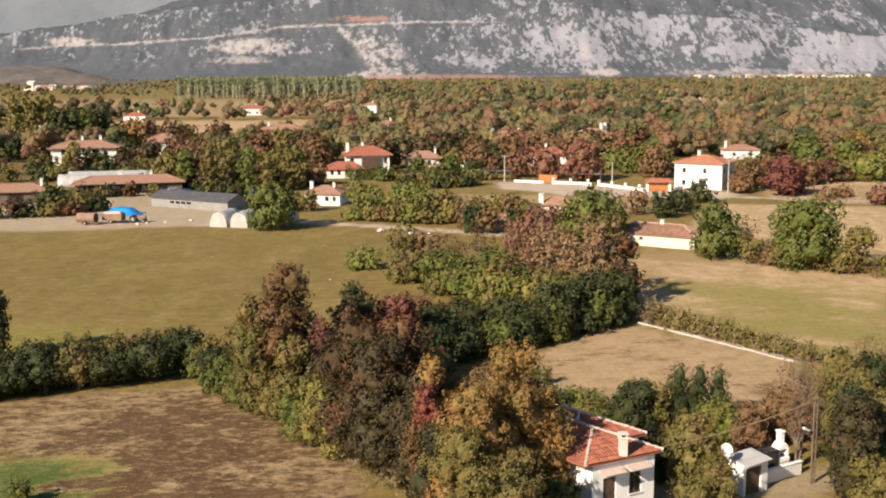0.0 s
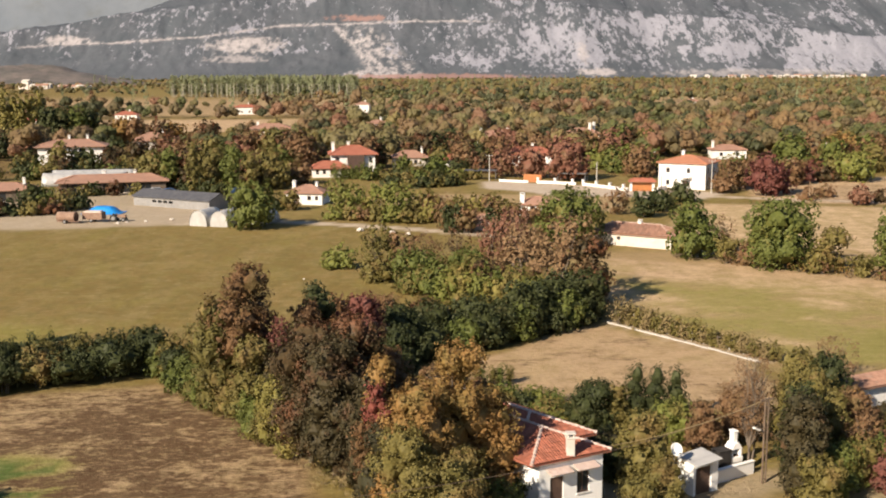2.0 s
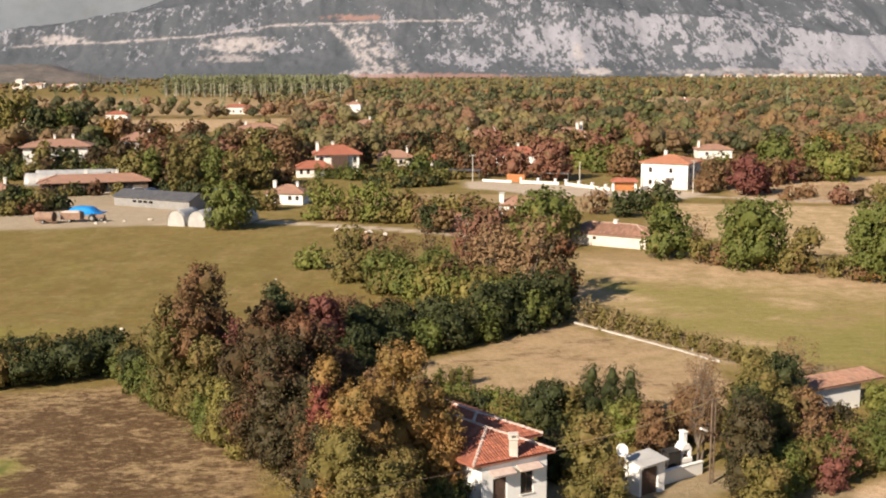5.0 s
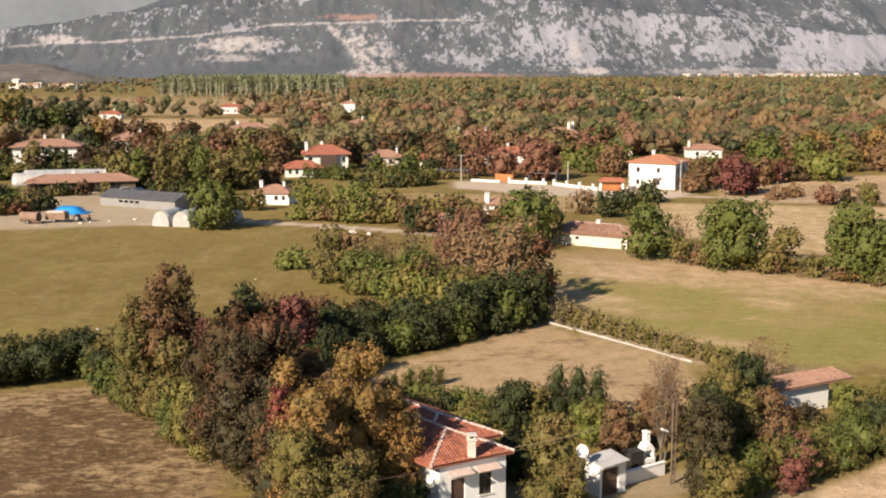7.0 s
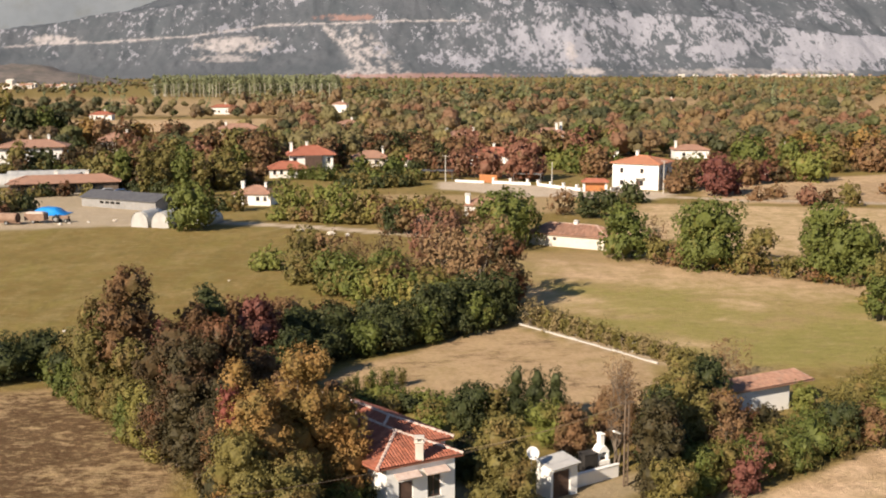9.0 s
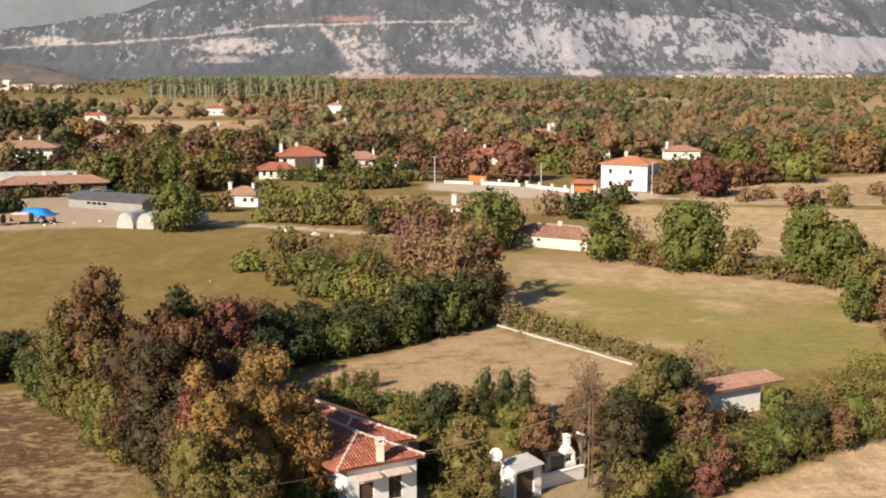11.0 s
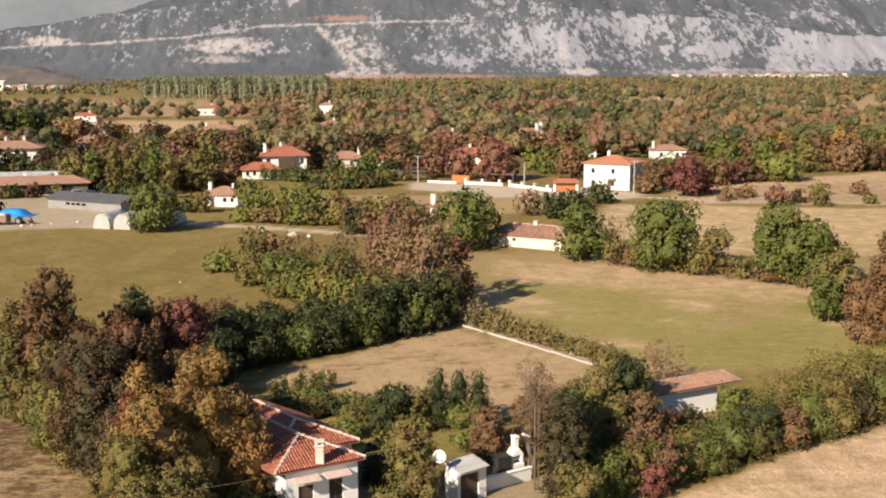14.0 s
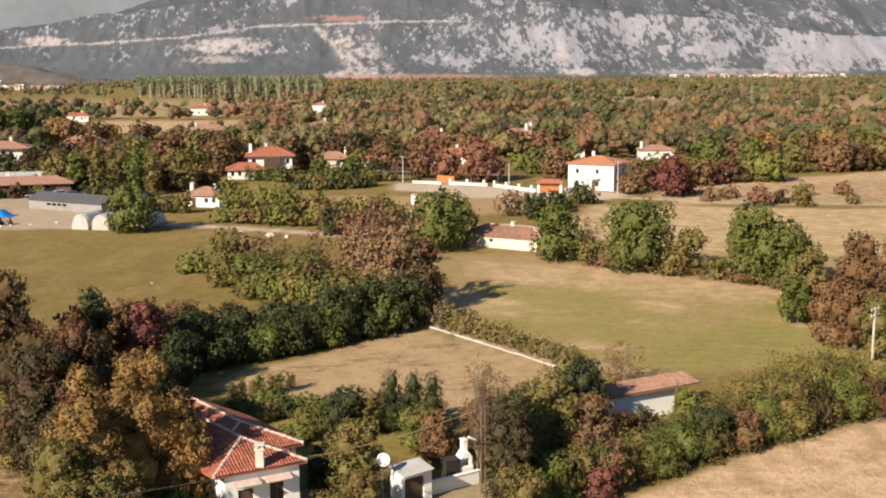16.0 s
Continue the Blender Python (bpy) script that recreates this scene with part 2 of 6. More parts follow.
def rod(bm, a, b, r0, r1=None, sides=8):
    """A tapered round bar from a to b."""
    a, b = Vector(a), Vector(b)
    d = b - a
    m = Matrix.Translation((a + b) / 2) @ d.to_track_quat("Z", "Y").to_matrix().to_4x4()
    bmesh.ops.create_cone(bm, cap_ends=True, segments=sides, radius1=r0, radius2=r0 if r1 is None else r1, depth=d.length, matrix=m)


def prism(bm, outline, y0, y1):
    """Extrudes an outline of (x, z) along y."""
    a = [bm.verts.new((x, y0, z)) for x, z in outline]
    b = [bm.verts.new((x, y1, z)) for x, z in outline]
    bm.faces.new(a)
    bm.faces.new(b[::-1])
    for i in range(len(a)):
        j = (i + 1) % len(a)
        bm.faces.new((a[i], b[i], b[j], a[j]))


# ---- ground: one sheet to the horizon ----
def steps(*stretches):
    out = []
    for lo, hi, d in stretches:
        out.append(np.arange(lo, hi, d))
    return np.concatenate(out + [np.array([stretches[-1][1]])])


def inside(px, py, corners, soft=1.5):
    """How far points lie within a convex field, 0 to 1, with a soft, slightly wavering edge."""
    wav = (fbm(px * 0.12, py * 0.12, 3) - 0.5) * 5
    d = np.full(px.shape, 1e9)
    n = len(corners)
    area = sum(corners[i][0] * corners[(i + 1) % n][1] - corners[(i + 1) % n][0] * corners[i][1] for i in range(n))
    for i in range(n):
        (ax, ay), (bx, by) = corners[i], corners[(i + 1) % n]
        ln = math.hypot(bx - ax, by - ay)
        s = ((bx - ax) * (py - ay) - (by - ay) * (px - ax)) / ln * (1 if area > 0 else -1)
        d = np.minimum(d, s)
    return smooth(-soft, soft, d + wav * min(1, soft / 2))


def near_line(px, py, pts, width):
    d = np.full(px.shape, 1e9)
    for (ax, ay), (bx, by) in zip(pts, pts[1:]):
        t = np.clip(((px - ax) * (bx - ax) + (py - ay) * (by - ay)) / ((bx - ax) ** 2 + (by - ay) ** 2), 0, 1)
        d = np.minimum(d, np.hypot(px - ax - t * (bx - ax), py - ay - t * (by - ay)))
    return 1 - smooth(width * 0.6, width * 1.3, d + (fbm(px * 0.4, py * 0.4, 2) - 0.5) * width * 0.6)


gx = steps((-2600, -900, 170), (-900, -300, 30), (-300, -60, 4), (-60, 110, 1.5), (110, 300, 4), (300, 900, 30), (900, 2600, 170))
gy = steps((-700, 0, 50), (0, 50, 5), (50, 135, 1.3), (135, 290, 2.0), (290, 620, 5), (620, 1400, 20), (1400, 4700, 110))
PX, PY = np.meshgrid(gx, gy)
rough = (fbm(PX * 0.35, PY * 0.35, 4) - 0.5)
PZ = rough * 0.16 * smooth(900, 200, PY)
along, over = PX * 0.846 - PY * 0.533, PX * 0.533 + PY * 0.846
right_field = inside(PX, PY, [(30, 124), (31, 168), (60, 152), (96, 128), (76, 104), (46, 98)], 2.0)
swath = fbm(over * 0.13 + 3, along * 0.05, 4, 0.65)
straw = np.maximum.reduce([
    0.7 * inside(PX, PY, [(-170, 510), (-170, 621), (-40, 621), (-40, 510)], 5),
    0.8 * inside(PX, PY, [(82, 226), (84, 262), (175, 300), (200, 212)], 3),
    0.85 * right_field * smooth(0.46, 0.60, swath),
    0.66 * inside(PX, PY, [(6, 98), (9, 103.5), (26, 120), (39, 103), (37, 86), (22, 90)], 1.0),              # mown plot behind the small house
    0.6 * inside(PX, PY, [(-45, 50), (-45, 91), (-17, 99), (-2, 78), (-2, 50)], 1.5),      # stubble field
    inside(PX, PY, [(34.5, 55), (39, 71.4), (51, 78.6), (63, 86.8), (109, 112), (120, 60)], 1.0),    # stubble by the thicket
    0.75 * inside(PX, PY, [(34, 165), (60, 152), (95, 128), (85, 122), (50, 135), (32, 150)], 4),
    0.9 * inside(PX, PY, [(50, 186), (66, 228), (150, 210), (150, 150), (75, 164)], 3),
    0.55 * inside(PX, PY, [(0, 215), (5, 250), (55, 245), (50, 215)], 3),
    0.8 * inside(PX, PY, [(-190, 500), (-190, 600), (-60, 600), (-60, 500)], 6), 0.6 * smooth(600, 700, PY) * smooth(1300, 900, PY),
    0.5 * inside(PX, PY, [(30, 100), (28, 170), (110, 170), (110, 100)], 5)])
lush = np.maximum.reduce([
    0.3 * smooth(900, 1300, PY) * smooth(-500, -100, PX),
    0.7 * right_field * smooth(0.54, 0.36, swath) * smooth(158, 140, over),
    1.0 * inside(PX, PY, [(-32, 60), (-30, 81), (-20, 80), (-15.5, 66), (-16, 60)], 2.5) * smooth(0.2, 0.42, fbm(PX * 0.35 + 8, PY * 0.5, 4, 0.6)),
    0.55 * inside(PX, PY, [(-60, 110), (-60, 130), (-28, 122), (-32, 108)], 4),
    0.38 * inside(PX, PY, [(30, 124), (34, 148), (60, 142), (95, 124), (70, 100), (44, 102)], 4),
    0.62 * inside(PX, PY, [(36, 128), (38, 142), (52, 138), (56, 120), (46, 118)], 4),
    0.75 * inside(PX, PY, [(46, 100), (50, 112), (62, 122), (75, 122), (66, 105)], 3),
    0.5 * inside(PX, PY, [(44, 104), (50, 112), (62, 120), (72, 118), (62, 104)], 2),
    0.8 * inside(PX, PY, [(66, 124), (68, 130), (76, 130), (76, 122)], 1.5),
    0.4 * inside(PX, PY, [(5, 80), (6, 97), (22, 89), (28, 84), (24, 78)], 1.5),
    0.3 * inside(PX, PY, [(52, 188), (66, 226), (150, 208), (150, 152), (76, 166)], 3),
    0.5 * inside(PX, PY, [(80, 165), (82, 176), (120, 172), (118, 158)], 3)])
dirt = np.maximum.reduce([
    0.6 * inside(PX, PY, [(-104, 224), (-104, 256), (-76, 262), (-48, 262), (-32, 240), (-32, 222)], 3.0),
    1.3 * inside(PX, PY, [(24, 262), (24, 277), (60, 258), (78, 246), (70, 235), (40, 244)], 2.0),
    0.7 * inside(PX, PY, [(-110, 198), (-110, 226), (-62, 236), (-32, 226), (-30, 204), (-58, 197)], 2.0),
    near_line(PX, PY, [(-36, 203), (-24, 208), (-5, 200), (14, 190), (24, 183)], 1.8),
    near_line(PX, PY, [(74, 240), (90, 232), (160, 214)], 1.6),
    0.4 * near_line(PX, PY, [(14, 71), (25, 69.5), (33, 73), (40, 66), (38, 50)], 1.8),
    0.7 * near_line(PX, PY, [(28, 121), (40, 103.5)], 0.9)])
soil = np.maximum.reduce([
    0.97 * inside(PX, PY, [(-24, 62), (-29, 84), (-17, 98), (-4, 84), (-8, 62)], 5) * smooth(0.28, 0.46, fbm(PX * 0.2 + 5, PY * 0.3, 4, 0.6)),
    0.5 * inside(PX, PY, [(-50, 50), (-50, 91), (-17, 99), (-2, 78), (-2, 50)], 2),
    0.5 * inside(PX, PY, [(-180, 292), (-180, 420), (220, 420), (220, 292)], 6), 0.15 * smooth(600, 700, PY),
    0.3 * inside(PX, PY, [(95, 225), (85, 255), (170, 275), (190, 215)], 3),
    0.4 * inside(PX, PY, [(6, 98), (9, 103.5), (26, 120), (39, 103), (37, 86), (22, 90)], 1.0) * smooth(0.55, 0.66, fbm(PX * 0.3, PY * 0.5, 4))])
soil = soil * (1 - 0.95 * smooth(0.7, 0.95, lush))
nx_, ny_ = len(gx), len(gy)
idx = np.arange(nx_ * ny_).reshape(ny_, nx_)
quads = np.stack([idx[:-1, :-1], idx[:-1, 1:], idx[1:, 1:], idx[1:, :-1]], -1).reshape(-1, 4)
me = mesh_of("ground", np.stack([PX, PY, PZ], -1).reshape(-1, 3), quads.tolist(), None, True)
zone = me.attributes.new("zone", "FLOAT_COLOR", "POINT")
zone.data.foreach_set("color", np.stack([straw, lush, dirt, soil], -1).astype(np.float32).ravel())

gm, nt, bs = shader("field_ground")
att = nt.nodes.new("ShaderNodeAttribute")
att.attribute_name = "zone"
split = nt.nodes.new("ShaderNodeSeparateColor")
nt.links.new(att.outputs["Color"], split.inputs[0])
big, mid, fine = noise_tex(nt, 0.05, 4), noise_tex(nt, 0.42, 6, 0.72, (0.75, 0.8, 1)), noise_tex(nt, 2.2, 5, 0.75)
patchy = noise_tex(nt, 0.16, 6, 0.75, (1.2, 0.5, 1))
col = mix(nt, ramp(nt, big, 0.35, 0.65), (0.192, 0.134, 0.042), (0.225, 0.152, 0.052))
col = mix(nt, scalar(nt, "MULTIPLY", ramp(nt, mid, 0.45, 0.62), 0.5), col, (0.185, 0.16, 0.045))
col = mix(nt, scalar(nt, "MULTIPLY", ramp(nt, patchy, 0.48, 0.64), 0.4), col, (0.31, 0.225, 0.10))
col = mix(nt, scalar(nt, "MULTIPLY", ramp(nt, noise_tex(nt, 0.09, 6, 0.75, (1.2, 0.6, 1)), 0.5, 0.66), 0.6), col, (0.225, 0.185, 0.05))
col = mix(nt, scalar(nt, "MULTIPLY", ramp(nt, noise_tex(nt, 0.55, 6, 0.78, (1.1, 0.45, 1)), 0.49, 0.60), 0.6), col, (0.155, 0.122, 0.042))
col_s = mix(nt, ramp(nt, mid, 0.42, 0.6), (0.63, 0.44, 0.285), (0.44, 0.30, 0.18))
col_s = mix(nt, scalar(nt, "MULTIPLY", ramp(nt, patchy, 0.53, 0.66), 0.55), col_s, (0.26, 0.19, 0.085))
col = mix(nt, scalar(nt, "MULTIPLY", split.outputs[0], ramp(nt, scalar(nt, "ADD", mid, split.outputs[0]), 0.55, 1.15)), col, col_s)
col = mix(nt, scalar(nt, "MULTIPLY", split.outputs[1], ramp(nt, scalar(nt, "ADD", mid, scalar(nt, "MULTIPLY", split.outputs[1], 0.25)), 0.4, 0.66)), col, mix(nt, scalar(nt, "POWER", split.outputs[1], 5.0), (0.275, 0.25, 0.062), (0.085, 0.122, 0.03)))
col = mix(nt, split.outputs[2], col, mix(nt, ramp(nt, mid, 0.3, 0.7), (0.54, 0.45, 0.355), (0.45, 0.36, 0.275)))
drift = noise_tex(nt, 0.2, 8, 0.8, (0.7, 0.7, 1))
col = mix(nt, scalar(nt, "MULTIPLY", ramp(nt, drift, 0.51, 0.59), scalar(nt, "MULTIPLY", scalar(nt, "SUBTRACT", 1.0, split.outputs[2]), 0.22)), col, (0.36, 0.28, 0.13))
streak = noise_tex(nt, 0.8, 9, 0.8, (0.6, 1.0, 1))
bare = ramp(nt, scalar(nt, "ADD", streak, scalar(nt, "MULTIPLY", att.outputs["Alpha"], 0.145)), 0.5, 0.64)
col = mix(nt, scalar(nt, "MULTIPLY", ramp(nt, att.outputs["Alpha"], 0.0, 0.6), scalar(nt, "MULTIPLY", bare, scalar(nt, "ADD", 0.55, ramp(nt, noise_tex(nt, 2.6, 5, 0.7, (0.5, 1.0, 1)), 0.36, 0.56)))), col, mix(nt, ramp(nt, mid, 0.3, 0.7), (0.082, 0.046, 0.023), (0.138, 0.083, 0.044)))
tuft = noise_tex(nt, 0.9, 8, 0.8, (0.55, 1.0, 1))
col = mix(nt, scalar(nt, "MULTIPLY", ramp(nt, tuft, 0.52, 0.66), 0.34), col, (0.10, 0.078, 0.032))
col = mix(nt, scalar(nt, "MULTIPLY", ramp(nt, tuft, 0.47, 0.36), 0.3), col, (0.46, 0.36, 0.19))
col = mix(nt, scalar(nt, "MULTIPLY", ramp(nt, fine, 0.48, 0.72), 0.4), col, (0.11, 0.085, 0.04))
nt.links.new(col, bs.inputs["Base Color"])
bs.inputs["Roughness"].default_value = 0.95
bs.inputs["Specular IOR Level"].default_value = 0.1
bump(nt, bs, scalar(nt, "ADD", fine, mid), 0.9, 0.16)
me.materials.append(gm)
ground = tagged(new("ground", me), "dry grass fields with stubble and bare earth patches", "ground", "", "structure")


# ---- the mountain beyond the plain ----
mx = steps((-2400, -1400, 60), (-1400, 1700, 5.4), (1700, 2600, 60))
my = steps((2700, 3120, 6.2), (3120, 3700, 20), (3700, 4600, 60))
MX, MY = np.meshgrid(mx, my)
crest = np.interp(mx, (-2400, -1250, -1000, -640, -300, 150, 420, 640, 860, 1030, 1210, 1500, 2600), (60, 90, 128, 188, 225, 235, 205, 178, 160, 138, 112, 95, 70))
foot = 2735 + 30 * (lattice_noise(mx / 170, mx * 0 + 3) - 0.5) * 2 + 40 * smooth(-300, -900, mx)
run = (MY - foot) / (crest / 0.62)
gully = np.abs(fbm(MX / 95, MY / 210, 5) - 0.5) * 2
rocky = np.abs(fbm(MX / 26 + 40, MY / 40, 4) - 0.5) * 2
rise = np.clip(run, 0, 1)
MZ = crest * (rise ** 1.08) * (0.78 + 0.22 * smooth(0, 1, rise))
MZ = MZ + (gully - 0.35) * 16 * smooth(0, 0.5, rise) + (rocky - 0.4) * 6 * smooth(0.02, 0.25, rise)
behind = np.clip((MY - foot - crest / 0.62 - 60) / 700, 0, 1)
MZ = MZ + behind * (220 * smooth(-900, -250, MX) * smooth(1900, 900, MX) + 60) * (0.8 + 0.4 * fbm(MX / 300, MY / 300, 4)) + behind * 190 * smooth(900, 1500, MX)
MZ = MZ - 4 * (1 - smooth(0, 0.05, run))
# a road bench that climbs along the flank
road_z = np.interp(mx, (-1000, -900, -760, -500, -330, -130, 140, 320), (78, 88, 92, 108, 136, 143, 150, 146))
on_road = np.exp(-((MZ - road_z - 5 * (fbm(MX / 40, MY / 40, 3) - 0.5)) / 3.0) ** 2) * smooth(-1010, -960, MX) * smooth(330, 150, MX)
MZ = MZ * (1 - 0.7 * on_road) + road_z * 0.7 * on_road
H = MZ
speck = 0.55 * fbm(MX / 8, H / 7 + MY / 60, 5, 0.6) + 0.45 * (1 - 2 * np.abs(fbm(MX / 20 + H / 30 + 50, H / 16, 4) - 0.5))
speck = (speck - speck.mean()) * 0.75 + 0.5
spread = 0.055 * smooth(-300, 600, MX) + 0.16 * fbm(MX / 160, H / 60, 3) + 0.1 * smooth(0.3, 0.8, fbm(MX / 60 + 9, H / 35, 3))
dens = (spread - 0.02 + 0.045 * smooth(-200, -500, MX) * smooth(95, 120, H) - 0.09 * smooth(60, 0, H) - 0.05 * smooth(150, -150, MX) - 0.10 * smooth(-500, -250, MX) * smooth(150, -50, MX) * smooth(70, 20, H)) - 0.3 * smooth(16, 6, H)
dens = dens - np.where(run > 1.05, 0.07, 0.0) - 0.05 * smooth(-160, -40, MX) * smooth(420, 250, MX) * smooth(40, 100, H)
dens = dens + (0.12 * smooth(960, 1130, MX + (speck - 0.5) * 300 - 0.6 * (H - 60)) * smooth(1, 9, H) * smooth(125, 110, H) * (run < 1.05))
rock = np.clip(dens + 0.5, 0, 1)
blob = lambda cx, cz, rx, rz: np.clip(1.35 - np.hypot((MX - cx) / rx, (H - cz) / rz) + (speck - 0.5) * 2.8, 0, 1)
scar = np.maximum.reduce([
    smooth(0.25, 0.6, on_road * (0.75 + 0.5 * fbm(MX / 22, MY / 22, 3)) + (speck - 0.5) * 1.7),
    smooth(0.2, 0.6, blob(-395, 85, 95, 20)), 0.8 * smooth(0.2, 0.6, blob(-420, 50, 75, 9)),
    smooth(0.1, 0.5, 0.75 - np.abs(MX + 176 - (140 - H) * 1.15) / (15 + (140 - H) * 0.25) + (speck - 0.5) * 2.6) * smooth(4, 14, H) * smooth(142, 128, H),
    0.95 * smooth(0.44, 0.56, speck) * smooth(0.0, 0.5, 1 - np.abs(MX + 116 - (140 - H) * 0.85) / (55 + (140 - H) * 0.25)) * smooth(142, 120, H),
    smooth(0.3, 0.6, blob(-870, 100, 60, 14)), smooth(0.3, 0.6, blob(500, 15, 60, 10)),
    smooth(0.3, 0.7, blob(-60, 10, 90, 13)), 0.8 * smooth(0.3, 0.7, blob(470, 62, 14, 34)), 0.6 * smooth(0.3, 0.7, blob(900, 12, 300, 9))])
red = np.maximum(smooth(0.2, 0.6, blob(-112, 158, 75, 8)), smooth(0.2, 0.6, blob(70, 4, 260, 7)))
mi = np.arange(MX.size).reshape(MX.shape)
quads = np.stack([mi[:-1, :-1], mi[:-1, 1:], mi[1:, 1:], mi[1:, :-1]], -1).reshape(-1, 4)
me = mesh_of("mountain", np.stack([MX, MY, MZ], -1).reshape(-1, 3), quads.tolist(), None, True)
cover = me.attributes.new("cover", "FLOAT_COLOR", "POINT")
cover.data.foreach_set("color", np.stack([rock, scar, red, np.ones_like(rock)], -1).astype(np.float32).ravel())
mm, nt, bs = shader("hazy_scrub_and_limestone")
att = nt.nodes.new("ShaderNodeAttribute")
att.attribute_name = "cover"
split = nt.nodes.new("ShaderNodeSeparateColor")
nt.links.new(att.outputs["Color"], split.inputs[0])
grain = noise_tex(nt, 0.12, 5, 0.7)
# distance haze is put into these colours: scrub and stone lightened and blued
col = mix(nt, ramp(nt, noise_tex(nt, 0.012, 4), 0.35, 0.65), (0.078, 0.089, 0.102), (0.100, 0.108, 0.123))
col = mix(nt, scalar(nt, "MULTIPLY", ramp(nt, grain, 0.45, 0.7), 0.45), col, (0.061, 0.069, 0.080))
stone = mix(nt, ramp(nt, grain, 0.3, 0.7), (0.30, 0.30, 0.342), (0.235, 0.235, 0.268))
crag = scalar(nt, "ADD", scalar(nt, "MULTIPLY", noise_tex(nt, 0.085, 9, 0.7, (1.0, 0.35, 0.6)), 0.75), scalar(nt, "MULTIPLY", noise_tex(nt, 0.022, 6, 0.6, (1.3, 0.3, 0.5)), 0.4))
bare_rock = ramp(nt, scalar(nt, "ADD", crag, split.outputs[0]), 1.205, 1.25)
col = mix(nt, scalar(nt, "MULTIPLY", bare_rock, ramp(nt, grain, 0.15, 0.5)), col, stone)
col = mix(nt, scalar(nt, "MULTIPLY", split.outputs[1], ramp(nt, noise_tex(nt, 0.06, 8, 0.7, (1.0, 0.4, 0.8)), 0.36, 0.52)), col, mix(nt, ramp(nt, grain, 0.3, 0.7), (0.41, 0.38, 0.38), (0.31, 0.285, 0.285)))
col = mix(nt, scalar(nt, "MULTIPLY", split.outputs[2], 0.8), col, (0.280, 0.170, 0.147))
nt.links.new(col, bs.inputs["Base Color"])
bs.inputs["Roughness"].default_value = 0.95
bs.inputs["Specular IOR Level"].default_value = 0.05
bump(nt, bs, grain, 0.6, 3.0)
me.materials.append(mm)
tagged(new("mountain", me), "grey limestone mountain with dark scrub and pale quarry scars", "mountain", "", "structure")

# a low scrub hill in front of it
hx, hy = np.meshgrid(np.linspace(-1150, -420, 120), np.linspace(1780, 2150, 50))
hz = 36 * np.exp(-((hx + 640) / 135) ** 2 - ((hy - 1960) / 90) ** 2) + 16 * np.exp(-((hx + 900) / 160) ** 2 - ((hy - 1990) / 80) ** 2)
hz = hz * (0.75 + 0.5 * fbm(hx / 40, hy / 40, 4)) - 1.2
mi = np.arange(hx.size).reshape(hx.shape)
quads = np.stack([mi[:-1, :-1], mi[:-1, 1:], mi[1:, 1:], mi[1:, :-1]], -1).reshape(-1, 4)
HILL = surface("hill_scrub", (0.085, 0.078, 0.07), (0.16, 0.13, 0.115), 0.035, 0.95, (0.04, 0.045, 0.038), fine=0.16, relief=1.0)
tagged(new("hill", mesh_of("hill", np.stack([hx, hy, hz], -1).reshape(-1, 3), quads.tolist(), HILL, True)), "low brown scrub hill before the mountain", "hill", "", "structure")

# a further ridge, half lost in the distance: haze mixed into its blue-grey colour
fx, fy = np.meshgrid(np.linspace(-3000, 3200, 160), np.linspace(4300, 4900, 14))
fz = (250 + 260 * fbm(fx / 900 + 4, fy * 0 + 2, 4) + 120 * smooth(300, 1500, fx)) * smooth(4290, 4650, fy) + 14 * fbm(fx / 90, fy / 90, 4)
mi = np.arange(fx.size).reshape(fx.shape)
quads = np.stack([mi[:-1, :-1], mi[:-1, 1:], mi[1:, 1:], mi[1:, :-1]], -1).reshape(-1, 4)
FARRIDGE = surface("far_ridge_haze", (0.135, 0.155, 0.18), (0.16, 0.178, 0.2), 0.004, 0.95, (0.12, 0.13, 0.13), fine=0.02, relief=0.2)
tagged(new("backdrop", mesh_of("backdrop", np.stack([fx, fy, fz], -1).reshape(-1, 3), quads.tolist(), FARRIDGE, True)), "far ridge in haze-blue grey behind the mountain", "mountain", "", "structure")


# ---- buildings ----
def walls_with_openings(w, d, h, openings, thick=0.25, z0=-0.3):
    """Four walls round a w x d plan centred on the origin; openings: (side, along, sill, width, height), side in 'fblr'."""
    bm = bmesh.new()
    zs = sorted({z0, h, *[c for _, _, s, _, hh in openings for c in (s, s + hh)]})
    for side in "fblr":
        length = w if side in "fb" else d - 2 * thick
        holes = [(a - ww / 2, a + ww / 2, s, s + hh) for sd, a, s, ww, hh in openings if sd == side]
        us = sorted({-length / 2, length / 2, *((thick - w / 2, w / 2 - thick) if side in "fb" else ()), *[c for o in holes for c in o[:2]]})
        for u0, u1 in zip(us, us[1:]):
            for a, b in zip(zs, zs[1:]):
                cu, cz = (u0 + u1) / 2, (a + b) / 2
                if any(o[0] < cu < o[1] and o[2] < cz < o[3] for o in holes):
                    continue
                if side == "f":
                    box(bm, u0, u1, -d / 2, -d / 2 + thick, a, b)
                elif side == "b":
                    box(bm, u0, u1, d / 2 - thick, d / 2, a, b)
                elif side == "l":
                    box(bm, -w / 2, -w / 2 + thick, u0, u1, a, b)
                else:
                    box(bm, w / 2 - thick, w / 2, u0, u1, a, b)
    bmesh.ops.remove_doubles(bm, verts=bm.verts, dist=0.0005)
    return bm


